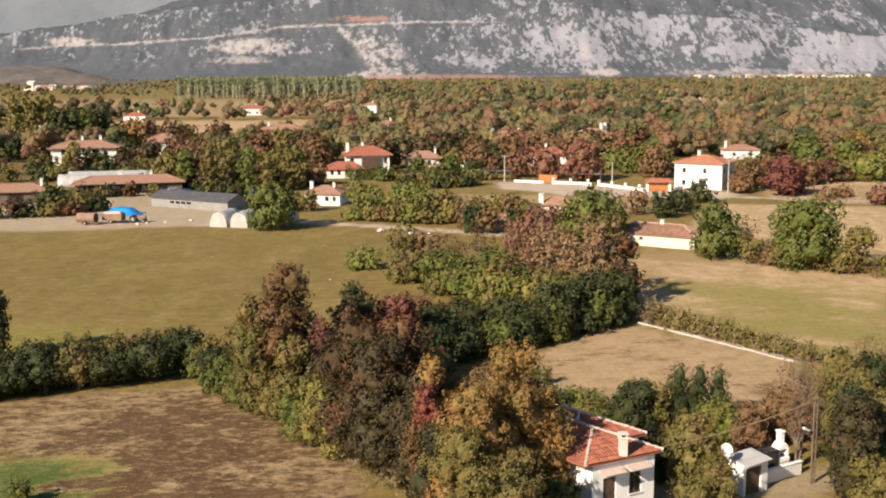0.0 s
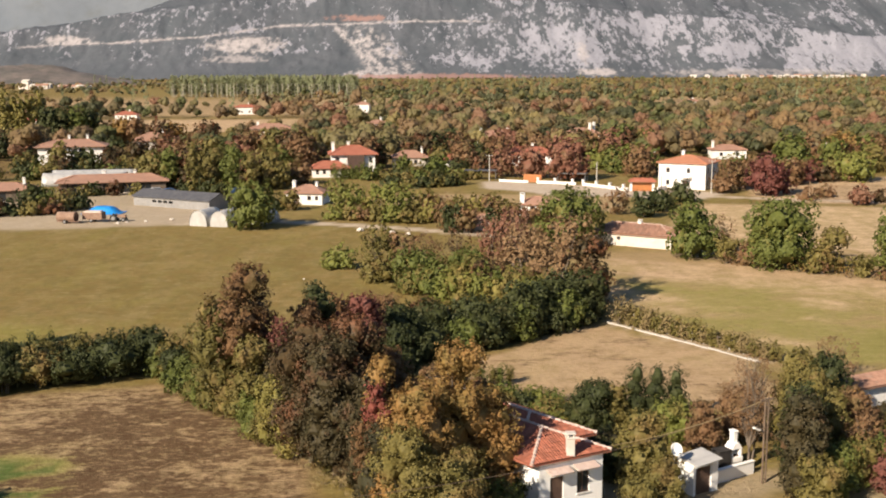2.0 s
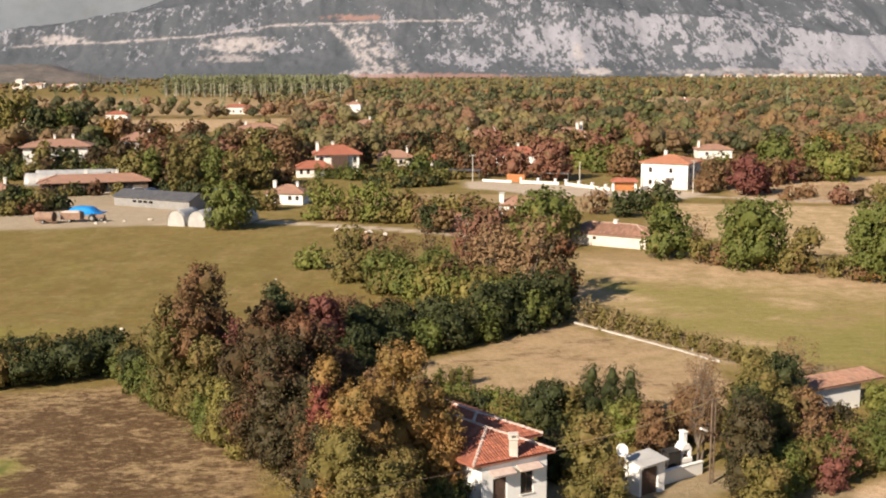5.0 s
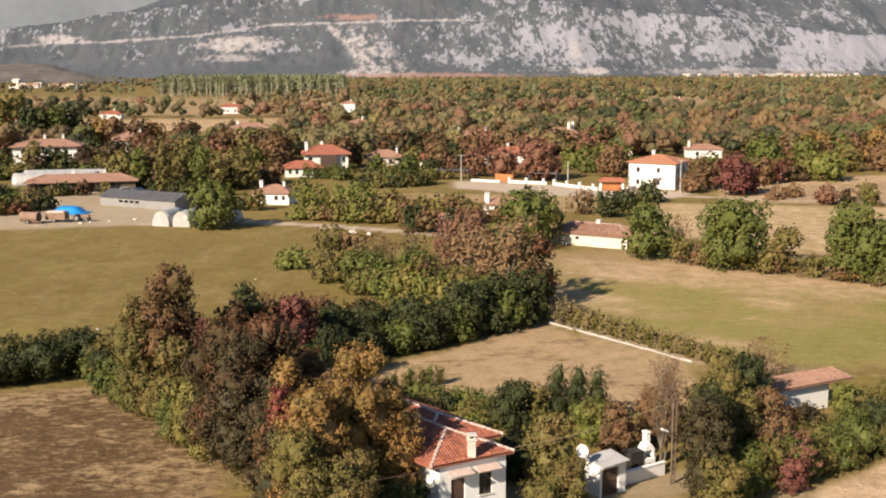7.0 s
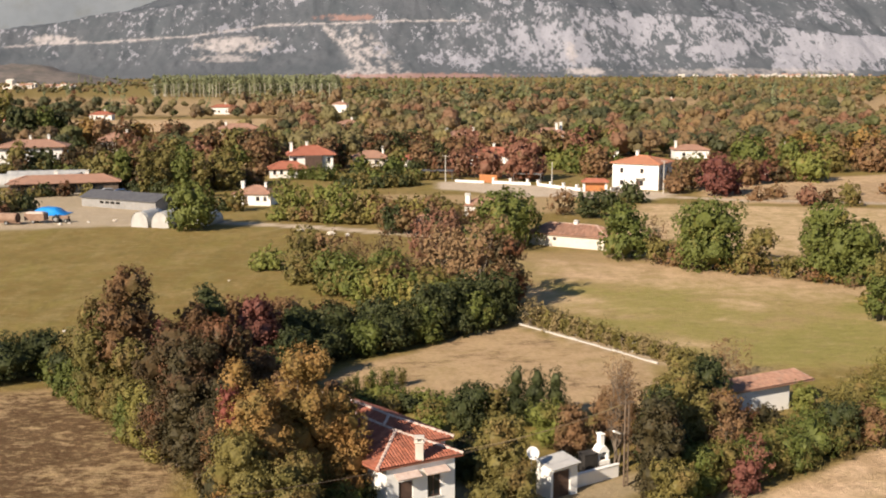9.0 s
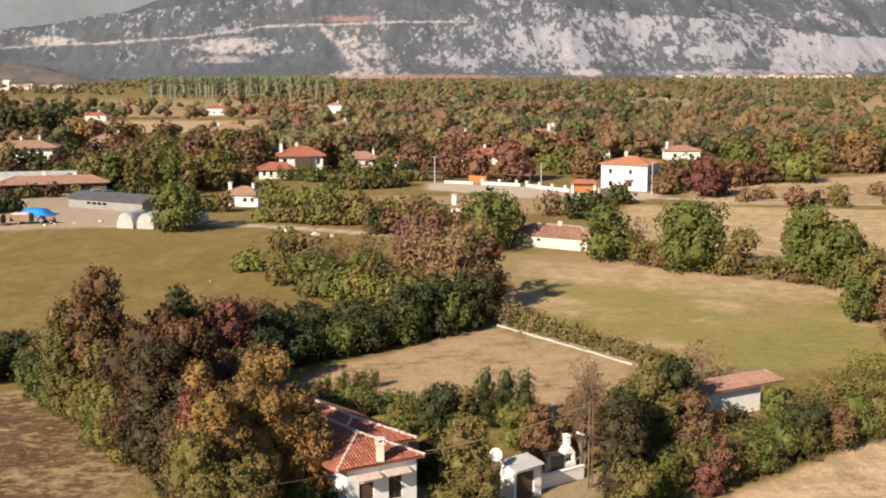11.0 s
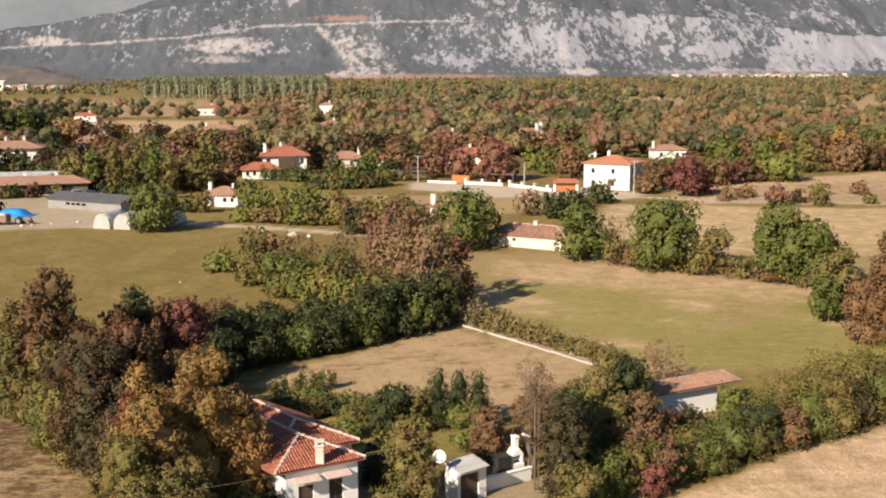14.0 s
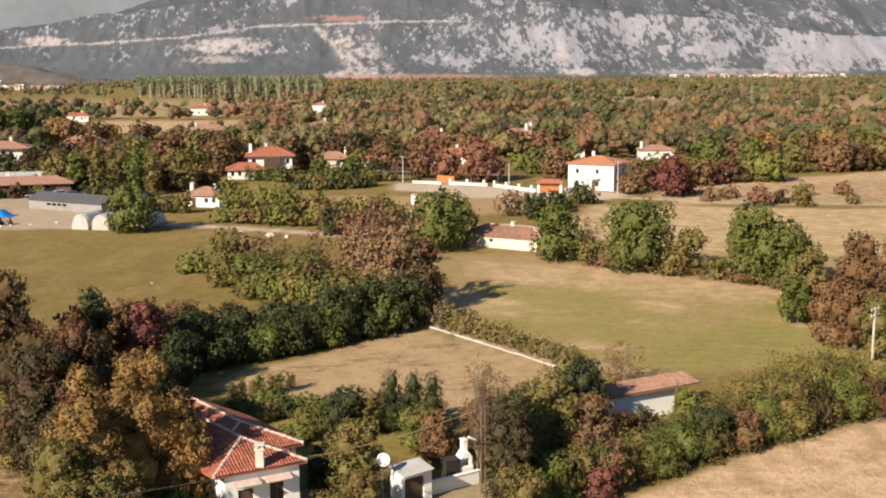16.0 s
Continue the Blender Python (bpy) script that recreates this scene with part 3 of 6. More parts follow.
def side_pose(side, w, d, along, z):
    return {"f": pose(along, -d / 2, z), "b": pose(-along, d / 2, z, 0, 0, 180), "l": pose(-w / 2, along, z, 0, 0, -90), "r": pose(w / 2, along, z, 0, 0, 90)}[side]


def window(owner, m, ww, hh, trim, shut=False):
    """A window set back in its opening: frame with a middle bar, two panes and a sill."""
    bm = boxes((-ww / 2, -ww / 2 + 0.07, 0.10, 0.17, 0, hh), (ww / 2 - 0.07, ww / 2, 0.10, 0.17, 0, hh), (-ww / 2 + 0.07, ww / 2 - 0.07, 0.10, 0.17, 0, 0.07),
               (-ww / 2 + 0.07, ww / 2 - 0.07, 0.10, 0.17, hh - 0.07, hh), (-0.03, 0.03, 0.10, 0.17, 0.07, hh - 0.07))
    win = part("window", bm, trim, owner)
    win.matrix_basis = m
    for s in (-1, 1):
        part("pane", boxes((min(s * 0.03, s * (ww / 2 - 0.07)), max(s * 0.03, s * (ww / 2 - 0.07)), 0.125, 0.14, 0.07, hh - 0.07)), TIMBER if shut else GLASS, win)
    part("sill", boxes((-ww / 2 - 0.06, ww / 2 + 0.06, -0.08, 0.10, -0.06, 0.0)), WHITEWASH, win)


def door(owner, m, ww, hh, wood):
    bm = boxes((-ww / 2, ww / 2, 0.10, 0.16, 0, hh), (-ww / 2 + 0.1, ww / 2 - 0.1, 0.08, 0.11, 0.15, hh * 0.45), (-ww / 2 + 0.1, ww / 2 - 0.1, 0.08, 0.11, hh * 0.52, hh - 0.12))
    d = part("door", bm, wood, owner)
    d.matrix_basis = m
    part("handle", boxes((ww / 2 - 0.14, ww / 2 - 0.1, 0.04, 0.08, hh * 0.48, hh * 0.5)), METAL, d)


def tile_rows(corners, pitch=0.21, long=0.42, lift=0.03):
    """Barrel tiles over one roof face. corners: eave a, eave b, then the top edge from b's end to a's. Returns verts and faces."""
    pts = [np.array(c, float) for c in corners]
    a, b = pts[0], pts[1]
    e = (b - a) / np.linalg.norm(b - a)
    up = (pts[2] + pts[3]) / 2 - (a + b) / 2
    up = up - e * (up @ e)
    up = up / np.linalg.norm(up)
    n = np.cross(e, up)
    flat = [((p - a) @ e, (p - a) @ up) for p in pts]
    lo, hi = min(u for u, _ in flat), max(u for u, _ in flat)
    verts, faces = [], []
    for k in range(int((hi - lo) / pitch)):
        u = lo + (k + 0.5) * pitch
        cuts = []
        for (u0, v0), (u1, v1) in zip(flat, flat[1:] + flat[:1]):
            if abs(u1 - u0) > 1e-6 and min(u0, u1) <= u <= max(u0, u1):
                cuts.append(v0 + (v1 - v0) * (u - u0) / (u1 - u0))
        if len(cuts) < 2:
            continue
        v, top = min(cuts), max(cuts)
        while v < top - 0.1:
            v1 = min(v + long, top)
            base = len(verts)
            jig = 0.012 * math.sin(k * 12.9 + v * 78.2)
            for vv, rr, up_ in ((v - 0.05, 0.5, 0.035), (v1, 0.42, 0.0)):
                for s in range(5):
                    t = math.pi * s / 4
                    verts.append(a + e * (u + jig + math.cos(t) * pitch * rr) + up * vv + n * (lift + up_ + math.sin(t) * pitch * 0.36))
            for s in range(4):
                faces.append((base + s, base + s + 1, base + 6 + s, base + 5 + s))
            v = v1
    return verts, faces


def hip_roof(owner, w, d, h, rise, over, material, tiles=0.0, gable=False, ridge=True):
    """A hip roof (or gable) with thickness over a w x d plan; the ridge runs along the longer side."""
    x, y = w / 2 + over, d / 2 + over
    drop = rise * over / (min(w, d) / 2)
    z0, z1 = h - drop * 0.5, h + rise
    inset = 0.0 if gable else min(x, y)
    if w >= d:
        r0, r1 = (-(x - inset), 0, z1), (x - inset, 0, z1)
    else:
        r0, r1 = (0, -(y - inset), z1), (0, y - inset, z1)
    c = [(-x, -y, z0), (x, -y, z0), (x, y, z0), (-x, y, z0)]
    if w >= d:
        sides = [(c[0], c[1], r1, r0), (c[2], c[3], r0, r1), (c[1], c[2], r1, r1), (c[3], c[0], r0, r0)]
    else:
        sides = [(c[1], c[2], r1, r0), (c[3], c[0], r0, r1), (c[0], c[1], r0, r0), (c[2], c[3], r1, r1)]
    bm = bmesh.new()
    t = 0.14
    top = [bm.verts.new(p) for p in (*c, r0, r1)]
    low = [bm.verts.new((p[0], p[1], p[2] - t)) for p in c]
    at = {tuple(p): v for p, v in zip((*c, r0, r1), top)}
    for s in sides:
        vs = []
        for p in s:
            if at[tuple(p)] not in vs:
                vs.append(at[tuple(p)])
        bm.faces.new(vs)
    for i in range(4):
        j = (i + 1) % 4
        bm.faces.new((top[i], low[i], low[j], top[j]))
    bm.faces.new(low[::-1])
    roof = part("roof", bm, material, owner)
    if tiles:
        verts, faces = [], []
        for s in sides[: 2 if gable else 4]:
            v, f = tile_rows(s, tiles, tiles * 2)
            faces += [tuple(i + len(verts) for i in q) for q in f]
            verts += v
        tagged(part("roof_tile", mesh_of("roof_tile", verts, faces, material, True), None, roof), "", "", "", "stuff")
    if ridge:
        lines = [(r0, r1)] + ([] if gable else [(c[0], r0), (c[3], r0), (c[1], r1), (c[2], r1)] if w >= d else [(c[0], r0), (c[1], r0), (c[2], r1), (c[3], r1)])
        cap = bmesh.new()
        for p, q in lines:
            p, q = Vector(p), Vector(q)
            n = max(2, int((q - p).length / 0.42))
            for k in range(n):
                rod(cap, p.lerp(q, k / n) + Vector((0, 0, 0.03)), p.lerp(q, (k + 1.08) / n) + Vector((0, 0, 0.015)), 0.13, 0.11, 6)
        part("ridge_cap", cap, MORTAR if tiles else material, roof)
    return roof


def chimney(owner, x, y, z0, z1, s=0.5, material=None):
    bm = boxes((x - s / 2, x + s / 2, y - s / 2, y + s / 2, z0, z1 - 0.22), (x - s / 2 - 0.07, x + s / 2 + 0.07, y - s / 2 - 0.07, y + s / 2 + 0.07, z1 - 0.22, z1 - 0.12), bevel=0.02)
    for sx in (-1, 1):
        for sy in (-1, 1):
            box(bm, x + sx * s * 0.36 - 0.05, x + sx * s * 0.36 + 0.05, y + sy * s * 0.36 - 0.05, y + sy * s * 0.36 + 0.05, z1 - 0.12, z1 + 0.08)
    box(bm, x - s / 2 - 0.06, x + s / 2 + 0.06, y - s / 2 - 0.06, y + s / 2 + 0.06, z1 + 0.08, z1 + 0.15, bevel=0.02)
    return part("chimney", bm, material or WHITEWASH, owner)


def house(label, x, y, rot, w, d, h, rise=1.8, over=0.5, openings=(), wall=None, tile=None, chimneys=(), trim=None, doors=(), tiles=0.0, gable=False, ridge=True, name="house", category="house"):
    ob = thing(name, pose(x, y, 0, 0, 0, rot), label, category)
    part("wall", walls_with_openings(w, d, h, tuple(openings) + tuple(doors)), wall or WHITEWASH, ob)
    part("floor", boxes((-w / 2 + 0.26, w / 2 - 0.26, -d / 2 + 0.26, d / 2 - 0.26, -0.1, 0.05)), TIMBER, ob)
    for sd, a, s, ww, hh in openings:
        window(ob, side_pose(sd, w, d, a, s), ww, hh, trim or TIMBER)
    for sd, a, s, ww, hh in doors:
        door(ob, side_pose(sd, w, d, a, s), ww, hh, TIMBER)
    hip_roof(ob, w, d, h, rise, over, tile or TILE, tiles, gable, ridge)
    for cx, cy, z0, z1, s in chimneys:
        chimney(ob, cx, cy, z0, z1, s)
    return ob


def aim(ax, ay, bx, by):
    """The turn of a front that runs from a to b, and its length."""
    return math.degrees(math.atan2(by - ay, bx - ax)), math.hypot(bx - ax, by - ay)


def by_front(ax, ay, bx, by, depth):
    """Centre, turn and width of a plan whose front runs from a to b, and which reaches depth behind it."""
    rot, w = aim(ax, ay, bx, by)
    r = radians(rot)
    return (ax + bx) / 2 - math.sin(r) * depth / 2, (ay + by) / 2 + math.cos(r) * depth / 2, rot, w


# small old house on a skewed plan: a hipped front block and a like wing set back behind it
AXIS = Vector((-0.60, 0.80, 0))


def skew_block(owner, a, b, apex, length, lift=0.0):
    """A roof with a hipped front over the eave a-b, whose ridge runs back along AXIS; walls under it."""
    a, b, apex = Vector(a), Vector(b), Vector(apex)
    far = AXIS * length
    al, bl, end = a + far, b + far, apex + far
    bm = bmesh.new()
    va, vb, vc, vd, ve, vf = [bm.verts.new(p) for p in (a, b, bl, al, apex, end)]
    for q in ((va, vb, ve), (vb, vc, vf, ve), (vd, va, ve, vf), (vc, vd, vf)):
        bm.faces.new(q)
    low = [bm.verts.new(p - Vector((0, 0, 0.13))) for p in (a, b, bl, al)]
    top = [va, vb, vc, vd]
    for i in range(4):
        bm.faces.new((top[i], low[i], low[(i + 1) % 4], top[(i + 1) % 4]))
    bm.faces.new(low[::-1])
    roof = part("roof", bm, TILE, owner)
    verts, faces = [], []
    for f in ((a, b, apex, apex), (b, bl, end, apex), (al, a, apex, end)):
        v, q = tile_rows(f, 0.21, 0.42)
        faces += [tuple(i + len(verts) for i in g) for g in q]
        verts += v
    tagged(part("roof_tile", mesh_of("roof_tile", verts, faces, TILE, True), None, roof), "", "", "", "stuff")
    for p, q in ((a, apex), (b, apex), (apex, end)):
        n = int((q - p).length / 0.4)
        for k in range(n):
            bm = bmesh.new()
            jig = Vector((0, 0, 0.07 + 0.015 * math.sin(k * 4.7)))
            rod(bm, p.lerp(q, k / n) + jig, p.lerp(q, (k + 1.1) / n) + jig - Vector((0, 0, 0.02)), 0.13, 0.10, 8)
            part("ridge_tile", bm, MORTAR, roof)
    return roof


EA, EB, TOP = (12.45, 64.75, 4.15), (17.95, 67.35, 4.15), (13.6, 68.9, 5.2)
small = thing("house", pose(0, 0, 0), "small whitewashed house under a red clay hip roof", "house")
skew_block(small, EA, EB, TOP, 10.0)
fr_, fw_ = aim(13.0, 65.3, 17.4, 67.4)
fm = pose((13.0 + 17.4) / 2, (65.3 + 67.4) / 2, 0, 0, 0, fr_)
bm = bmesh.new()
holes = ((-1.6, -0.6, 0.7, 2.95), (0.45, 1.4, 1.55, 3.05))
us, zs = (-fw_ / 2, -1.6, -0.6, 0.45, 1.4, fw_ / 2), (-0.3, 0.7, 1.55, 2.95, 3.05, 4.1)
for u0, u1 in zip(us, us[1:]):
    for z0, z1 in zip(zs, zs[1:]):
        if not any(h[0] <= u0 and u1 <= h[1] and h[2] <= z0 and z1 <= h[3] for h in holes):
            box(bm, u0, u1, 0, 0.3, z0, z1)
bmesh.ops.remove_doubles(bm, verts=bm.verts, dist=0.0005)
part("wall", bm, LIFTED_WHITE, small).matrix_basis = fm
for px_, py_ in ((13.0, 65.3), (17.4, 67.4)):
    bm = bmesh.new()
    ln = 9.4
    box(bm, 0, ln, -0.15, 0.15, -0.3, 4.1)
    part("wall", bm, LIFTED_WHITE, small).matrix_basis = pose(px_ + (0.25 if px_ < 15 else -0.2), py_ + 0.3, 0, 0, 0, math.degrees(math.atan2(AXIS.y, AXIS.x)))
window(small, fm @ pose(0.925, 0, 1.55), 0.95, 1.5, TIMBER)
door(small, fm @ pose(-1.1, 0, 0.7), 1.0, 2.25, TIMBER)
part("doorstep", boxes((-2.0, -0.5, -0.9, 0.0, -0.1, 0.68), bevel=0.03), CONCRETE, small).matrix_basis = fm
for a_ in (-1.1, 0.925):
    bm = bmesh.new()
    box(bm, -0.85, 0.85, -0.75, 0.0, -0.05, 0.05, bevel=0.015, m=fm @ pose(a_, 0, 3.55) @ pose(0, 0, 0, 14, 0, 0))
    part("window_canopy", bm, MORTAR, small, "pale tiled canopy over the opening")
chimney(small, 15.1, 66.3, 4.2, 5.6, 0.52, PLASTER)
chimney(small, 8.6, 73.8, 5.0, 6.35, 0.6, PLASTER)
wing = thing("house", pose(0, 0, 0), "back wing of a small house under weathered red tiles", "house")
skew_block(wing, (12.0, 67.6, 4.3), (17.5, 70.2, 4.3), (13.15, 71.75, 5.35), 7.5)
part("wall", boxes((0, 7.0, -0.15, 0.15, -0.3, 4.25)), LIFTED_WHITE, wing).matrix_basis = pose(16.8, 70.5, 0, 0, 0, math.degrees(math.atan2(AXIS.y, AXIS.x)))
part("wall", boxes((0, 4.5, -0.12, 0.12, -0.3, 4.2)), LIFTED_WHITE, wing).matrix_basis = pose(12.6, 68.9, 0, 0, 0, fr_)

# walled yard: shed with a flat canopy, low wall, outdoor oven
yr, yl = aim(25.37, 71.17, 29.43, 73.54)
yard = thing("yard_shed", pose(24.55, 70.65, 0, 0, 0, yr), "white yard shed with a dark doorway and sheet canopy", "shed")
part("wall", walls_with_openings(2.3, 1.6, 2.3, (("f", -0.2, -0.1, 1.5, 2.05),), 0.2), LIFTED_WHITE, yard)
bm = bmesh.new()
box(bm, -1.3, 1.1, -1.25, 0.75, 0, 0.08, bevel=0.02, m=pose(0, 0, 2.42, 6, -3, 0))
part("canopy", bm, GREYWALL, yard, "weathered pale sheet canopy")
part("door", boxes((-0.92, -0.21, -0.66, -0.61, 0.0, 2.0), (-0.19, 0.52, -0.66, -0.61, 0.0, 2.0)), TIMBER, yard)
wallm = pose((25.9 + 29.43) / 2, (71.5 + 73.54) / 2, 0, 0, 0, yr)
ob = alone("garden_wall", boxes((-1.95, 1.95, -0.11, 0.11, -0.2, 0.92), bevel=0.03), LIFTED_WHITE, "low whitewashed yard wall with a coping", "wall", m=wallm)
part("coping", boxes((-2.0, 2.0, -0.16, 0.16, 0.925, 1.0), bevel=0.02), LIFTED_WHITE, ob)
oven = thing("outdoor_oven", pose(28.45, 75.2, 0, 0, 0, yr - 8) @ Matrix.Diagonal((0.56, 0.8, 0.97, 1)), "white masonry outdoor oven with a stepped chimney", "oven")
part("body", boxes((-0.95, 0.95, -0.5, 0.6, -0.1, 0.75), (-0.85, -0.5, -0.45, 0.55, 0.75, 1.35), (0.5, 0.85, -0.45, 0.55, 0.75, 1.35), (-0.85, 0.85, 0.2, 0.55, 0.75, 1.35), bevel=0.04), LIFTED_WHITE, oven)
bm = bmesh.new()
prism(bm, [(-0.88, 1.36), (0.88, 1.36), (0.35, 1.8), (-0.35, 1.8)], -0.46, 0.56)
part("hood", bm, LIFTED_WHITE, oven)
part("chimney", boxes((-0.32, 0.32, -0.2, 0.4, 1.8, 2.6), (-0.4, 0.4, -0.28, 0.48, 2.6, 2.72), bevel=0.03), LIFTED_WHITE, oven)
part("hearth", boxes((-0.5, 0.5, -0.3, 0.18, 0.752, 0.8)), TIMBER, oven)
# solid block, coloured black in place of the dark opening's shade
part("opening_block", boxes((-3.0, -0.98, -0.6, 0.5, -0.1, 1.35), (-3.1, -0.98, -0.65, 0.55, 1.352, 1.45), bevel=0.03), OPENING_DARK, oven, "black block standing for the opening's shade beside the chimney")

dish = thing("satellite_dish", pose(22.7, 69.5, 0, 0, 0, 20), "white round satellite dish on a short mast", "satellite dish")
prof = [(r, 0.16 * (r / 0.46) ** 2) for r in (0.0, 0.12, 0.24, 0.36, 0.46)]
verts = [(r * math.cos(a), -z * 1.0, r * math.sin(a)) for r, z in prof for a in np.linspace(0, 2 * math.pi, 21)[:-1]]
faces = [(i * 20 + k, i * 20 + (k + 1) % 20, (i + 1) * 20 + (k + 1) % 20, (i + 1) * 20 + k) for i in range(4) for k in range(20)]
bowl = part("bowl", mesh_of("bowl", verts, faces, LIFTED_WHITE, True), None, dish)
bowl.matrix_basis = pose(0, 0, 3.3, -28, 0, 0)
bowl.modifiers.new("thick", "SOLIDIFY").thickness = 0.02
bm = bmesh.new()
rod(bm, (0, 0.12, -0.1), (0, 0.12, 3.2), 0.035)
rod(bm, (0, 0.12, 3.2), (0, 0.0, 3.3), 0.04)
part("mast", bm, METAL, dish)
bm = bmesh.new()
rod(bm, (0, -0.1, 2.95), (0, -0.55, 3.25), 0.015)
box(bm, -0.04, 0.04, -0.62, -0.5, 3.2, 3.3)
part("feed_arm", bm, METAL, dish)

# lean-to shed with a red single-slope roof
sx_, sy_, sr_, sw_ = by_front(41.3, 85.6, 47.0, 88.2, 1.8)
shed = thing("shed", pose(sx_, sy_, 0, 0, 0, sr_), "white shed with a single-slope red tile roof", "shed")
part("wall", walls_with_openings(sw_, 1.8, 2.3, ()), LIFTED_WHITE, shed)
bm = bmesh.new()
prism(bm, [(-1.35, 2.28), (1.05, 2.62), (1.05, 2.77), (-1.35, 2.43)], -sw_ / 2 - 2.3, sw_ / 2 + 0.9)
roof = part("roof", bm, TILE_OLD, shed)
roof.matrix_basis = pose(0, 0, 0, 0, 0, 90)
v, f = tile_rows([(-sw_ / 2 - 0.9, -1.35, 2.44), (sw_ / 2 + 2.3, -1.35, 2.44), (sw_ / 2 + 2.3, 1.05, 2.77), (-sw_ / 2 - 0.9, 1.05, 2.77)], 0.21, 0.42, 0.0)
tagged(part("roof_tile", mesh_of("roof_tile", v, f, TILE_OLD, True), None, shed), "", "", "", "stuff")
for g in (-sw_ / 2, sw_ / 2 - 0.25):
    bm = bmesh.new()
    prism(bm, [(-0.9, 2.3), (0.9, 2.3), (0.9, 2.58)], g, g + 0.25)
    part("gable", bm, LIFTED_WHITE, shed).matrix_basis = pose(0, 0, 0, 0, 0, 90)
part("fascia", boxes((sw_ / 2 + 2.3, sw_ / 2 + 2.36, -1.35, 1.05, 0, 0.16)), MORTAR, shed).matrix_basis = pose(0, 0, 2.5, 8.1, 0, 0)

# long low barn in the field
bx_, by_, br_, bw_ = by_front(35.4, 176.6, 46.9, 169.3, 5.5)
house("long low cream barn under an old red tile roof", bx_, by_, br_, bw_, 5.5, 2.1, 1.35, 0.35, (("f", -2.0, 1.0, 0.6, 0.5),), PLASTER, TILE_OLD, ((0.6, 0.0, 3.2, 3.95, 0.6),), tiles=0.35, gable=False, name="barn", category="barn")
# small house with a stout chimney behind the trees
house("small white cottage with a tall white chimney", 31.5, 212.5, -14, 7.5, 5.0, 2.3, 1.2, 0.4, (("f", 1.0, 1.0, 0.8, 0.9),), WHITEWASH, TILE_OLD, ((-3.2, -1.9, 1.8, 4.3, 0.9),), doors=(("f", -1.2, 0.0, 0.9, 1.9),))
house("low ruined outbuilding with a faded tile roof", 20.8, 194.0, -12, 7.5, 4.0, 1.9, 0.7, 0.3, (("f", -1.5, 0.6, 0.8, 0.8),), PLASTER, TILE_OLD, name="outbuilding", category="shed")
# cottage by the lane
house("small white cottage with brown patched roof", -15.6, 234.0, -12, 8.0, 6.5, 2.6, 1.3, 0.45, (("f", 1.2, 1.0, 0.8, 0.9), ("f", 2.8, 1.0, 0.7, 0.9)), WHITEWASH, TILE_OLD, ((-2.6, -1.2, 2.6, 4.8, 0.7), (1.8, 0.6, 3.2, 4.4, 0.5)), doors=(("f", -1.5, 0, 0.9, 2.0),))
# two-storey village house with a timber bay
vx, vy = -8.8, 297.5
house("two-storey white house with dark timber bay, red roof", vx, vy, 6, 11.5, 8.0, 5.9, 1.9, 0.9, (("f", -4.3, 3.6, 1.1, 1.3), ("f", 4.6, 3.6, 0.9, 1.3), ("f", 4.6, 0.9, 0.9, 1.3), ("r", 0, 3.6, 1.0, 1.3), ("f", -4.3, 0.9, 1.0, 1.2)), WHITEWASH, TILE, ((-5.2, 1.0, 5.5, 8.6, 0.8), (-1.0, 2.6, 7.0, 8.6, 0.7)))
bay = thing("timber_bay", pose(vx + 0.7, vy - 4.55, 0, 0, 0, 6), "dark stained timber bay under a red-tiled eave", "bay")
part("body", boxes((-1.9, 2.6, -0.45, 0.4, 0.0, 5.55), bevel=0.03), TIMBER, bay)
for k in range(9):
    part("board", boxes((-1.86 + k * 0.49, -1.42 + k * 0.49, -0.5, -0.45, 0.2, 5.4), bevel=0.012), TIMBER, bay)
house("white ground-floor wing under a red hip roof", -14.6, 291.8, 6, 9.5, 5.5, 2.6, 1.5, 0.6, (("f", -3.4, 0.9, 0.8, 1.2), ("f", -1.6, 0.9, 0.8, 1.2), ("f", 0.4, 0.9, 0.8, 1.2)), WHITEWASH, TILE, name="house_wing")
# large white house with its shaded side to the lane
wx, wy, wr, ww_ = by_front(65.6, 258.4, 75.2, 252.2, 9.6)
white_wins = [("f", a, z, 0.85, 1.15) for a in (-3.4, 1.6) for z in (0.9, 3.8)] + [("r", a, z, 1.0, 1.2) for a in (-2.6, 1.4) for z in (0.9, 3.8)]
wh = house("large white two-storey house with an orange tile roof", wx, wy, wr, ww_, 9.6, 6.2, 1.45, 0.5, white_wins, WHITEWASH, TILE_ORANGE, ((-1.6, 0.8, 6.6, 8.6, 0.7),), doors=(("f", 1.6 - 0.9, 0.0, 1.0, 2.1),))
bm = boxes((0.2, 2.3, -4.8 - 1.3, -4.8, 2.75, 2.95), (0.2, 0.28, -6.1, -6.02, 2.95, 3.6), (2.22, 2.3, -6.1, -6.02, 2.95, 3.6), (0.2, 2.3, -6.1, -6.04, 3.55, 3.62), bevel=0.01)
part("balcony", bm, WHITEWASH, wh)
house("low white house with a pale red roof", 106.4, 340.5, -4, 10.5, 7.0, 3.0, 1.3, 0.4, (("f", -2.5, 1.0, 1.0, 1.1), ("f", 2.5, 1.0, 1.0, 1.1)), WHITEWASH, TILE_OLD, ((-4.4, 0.5, 3.0, 5.4, 0.7),))
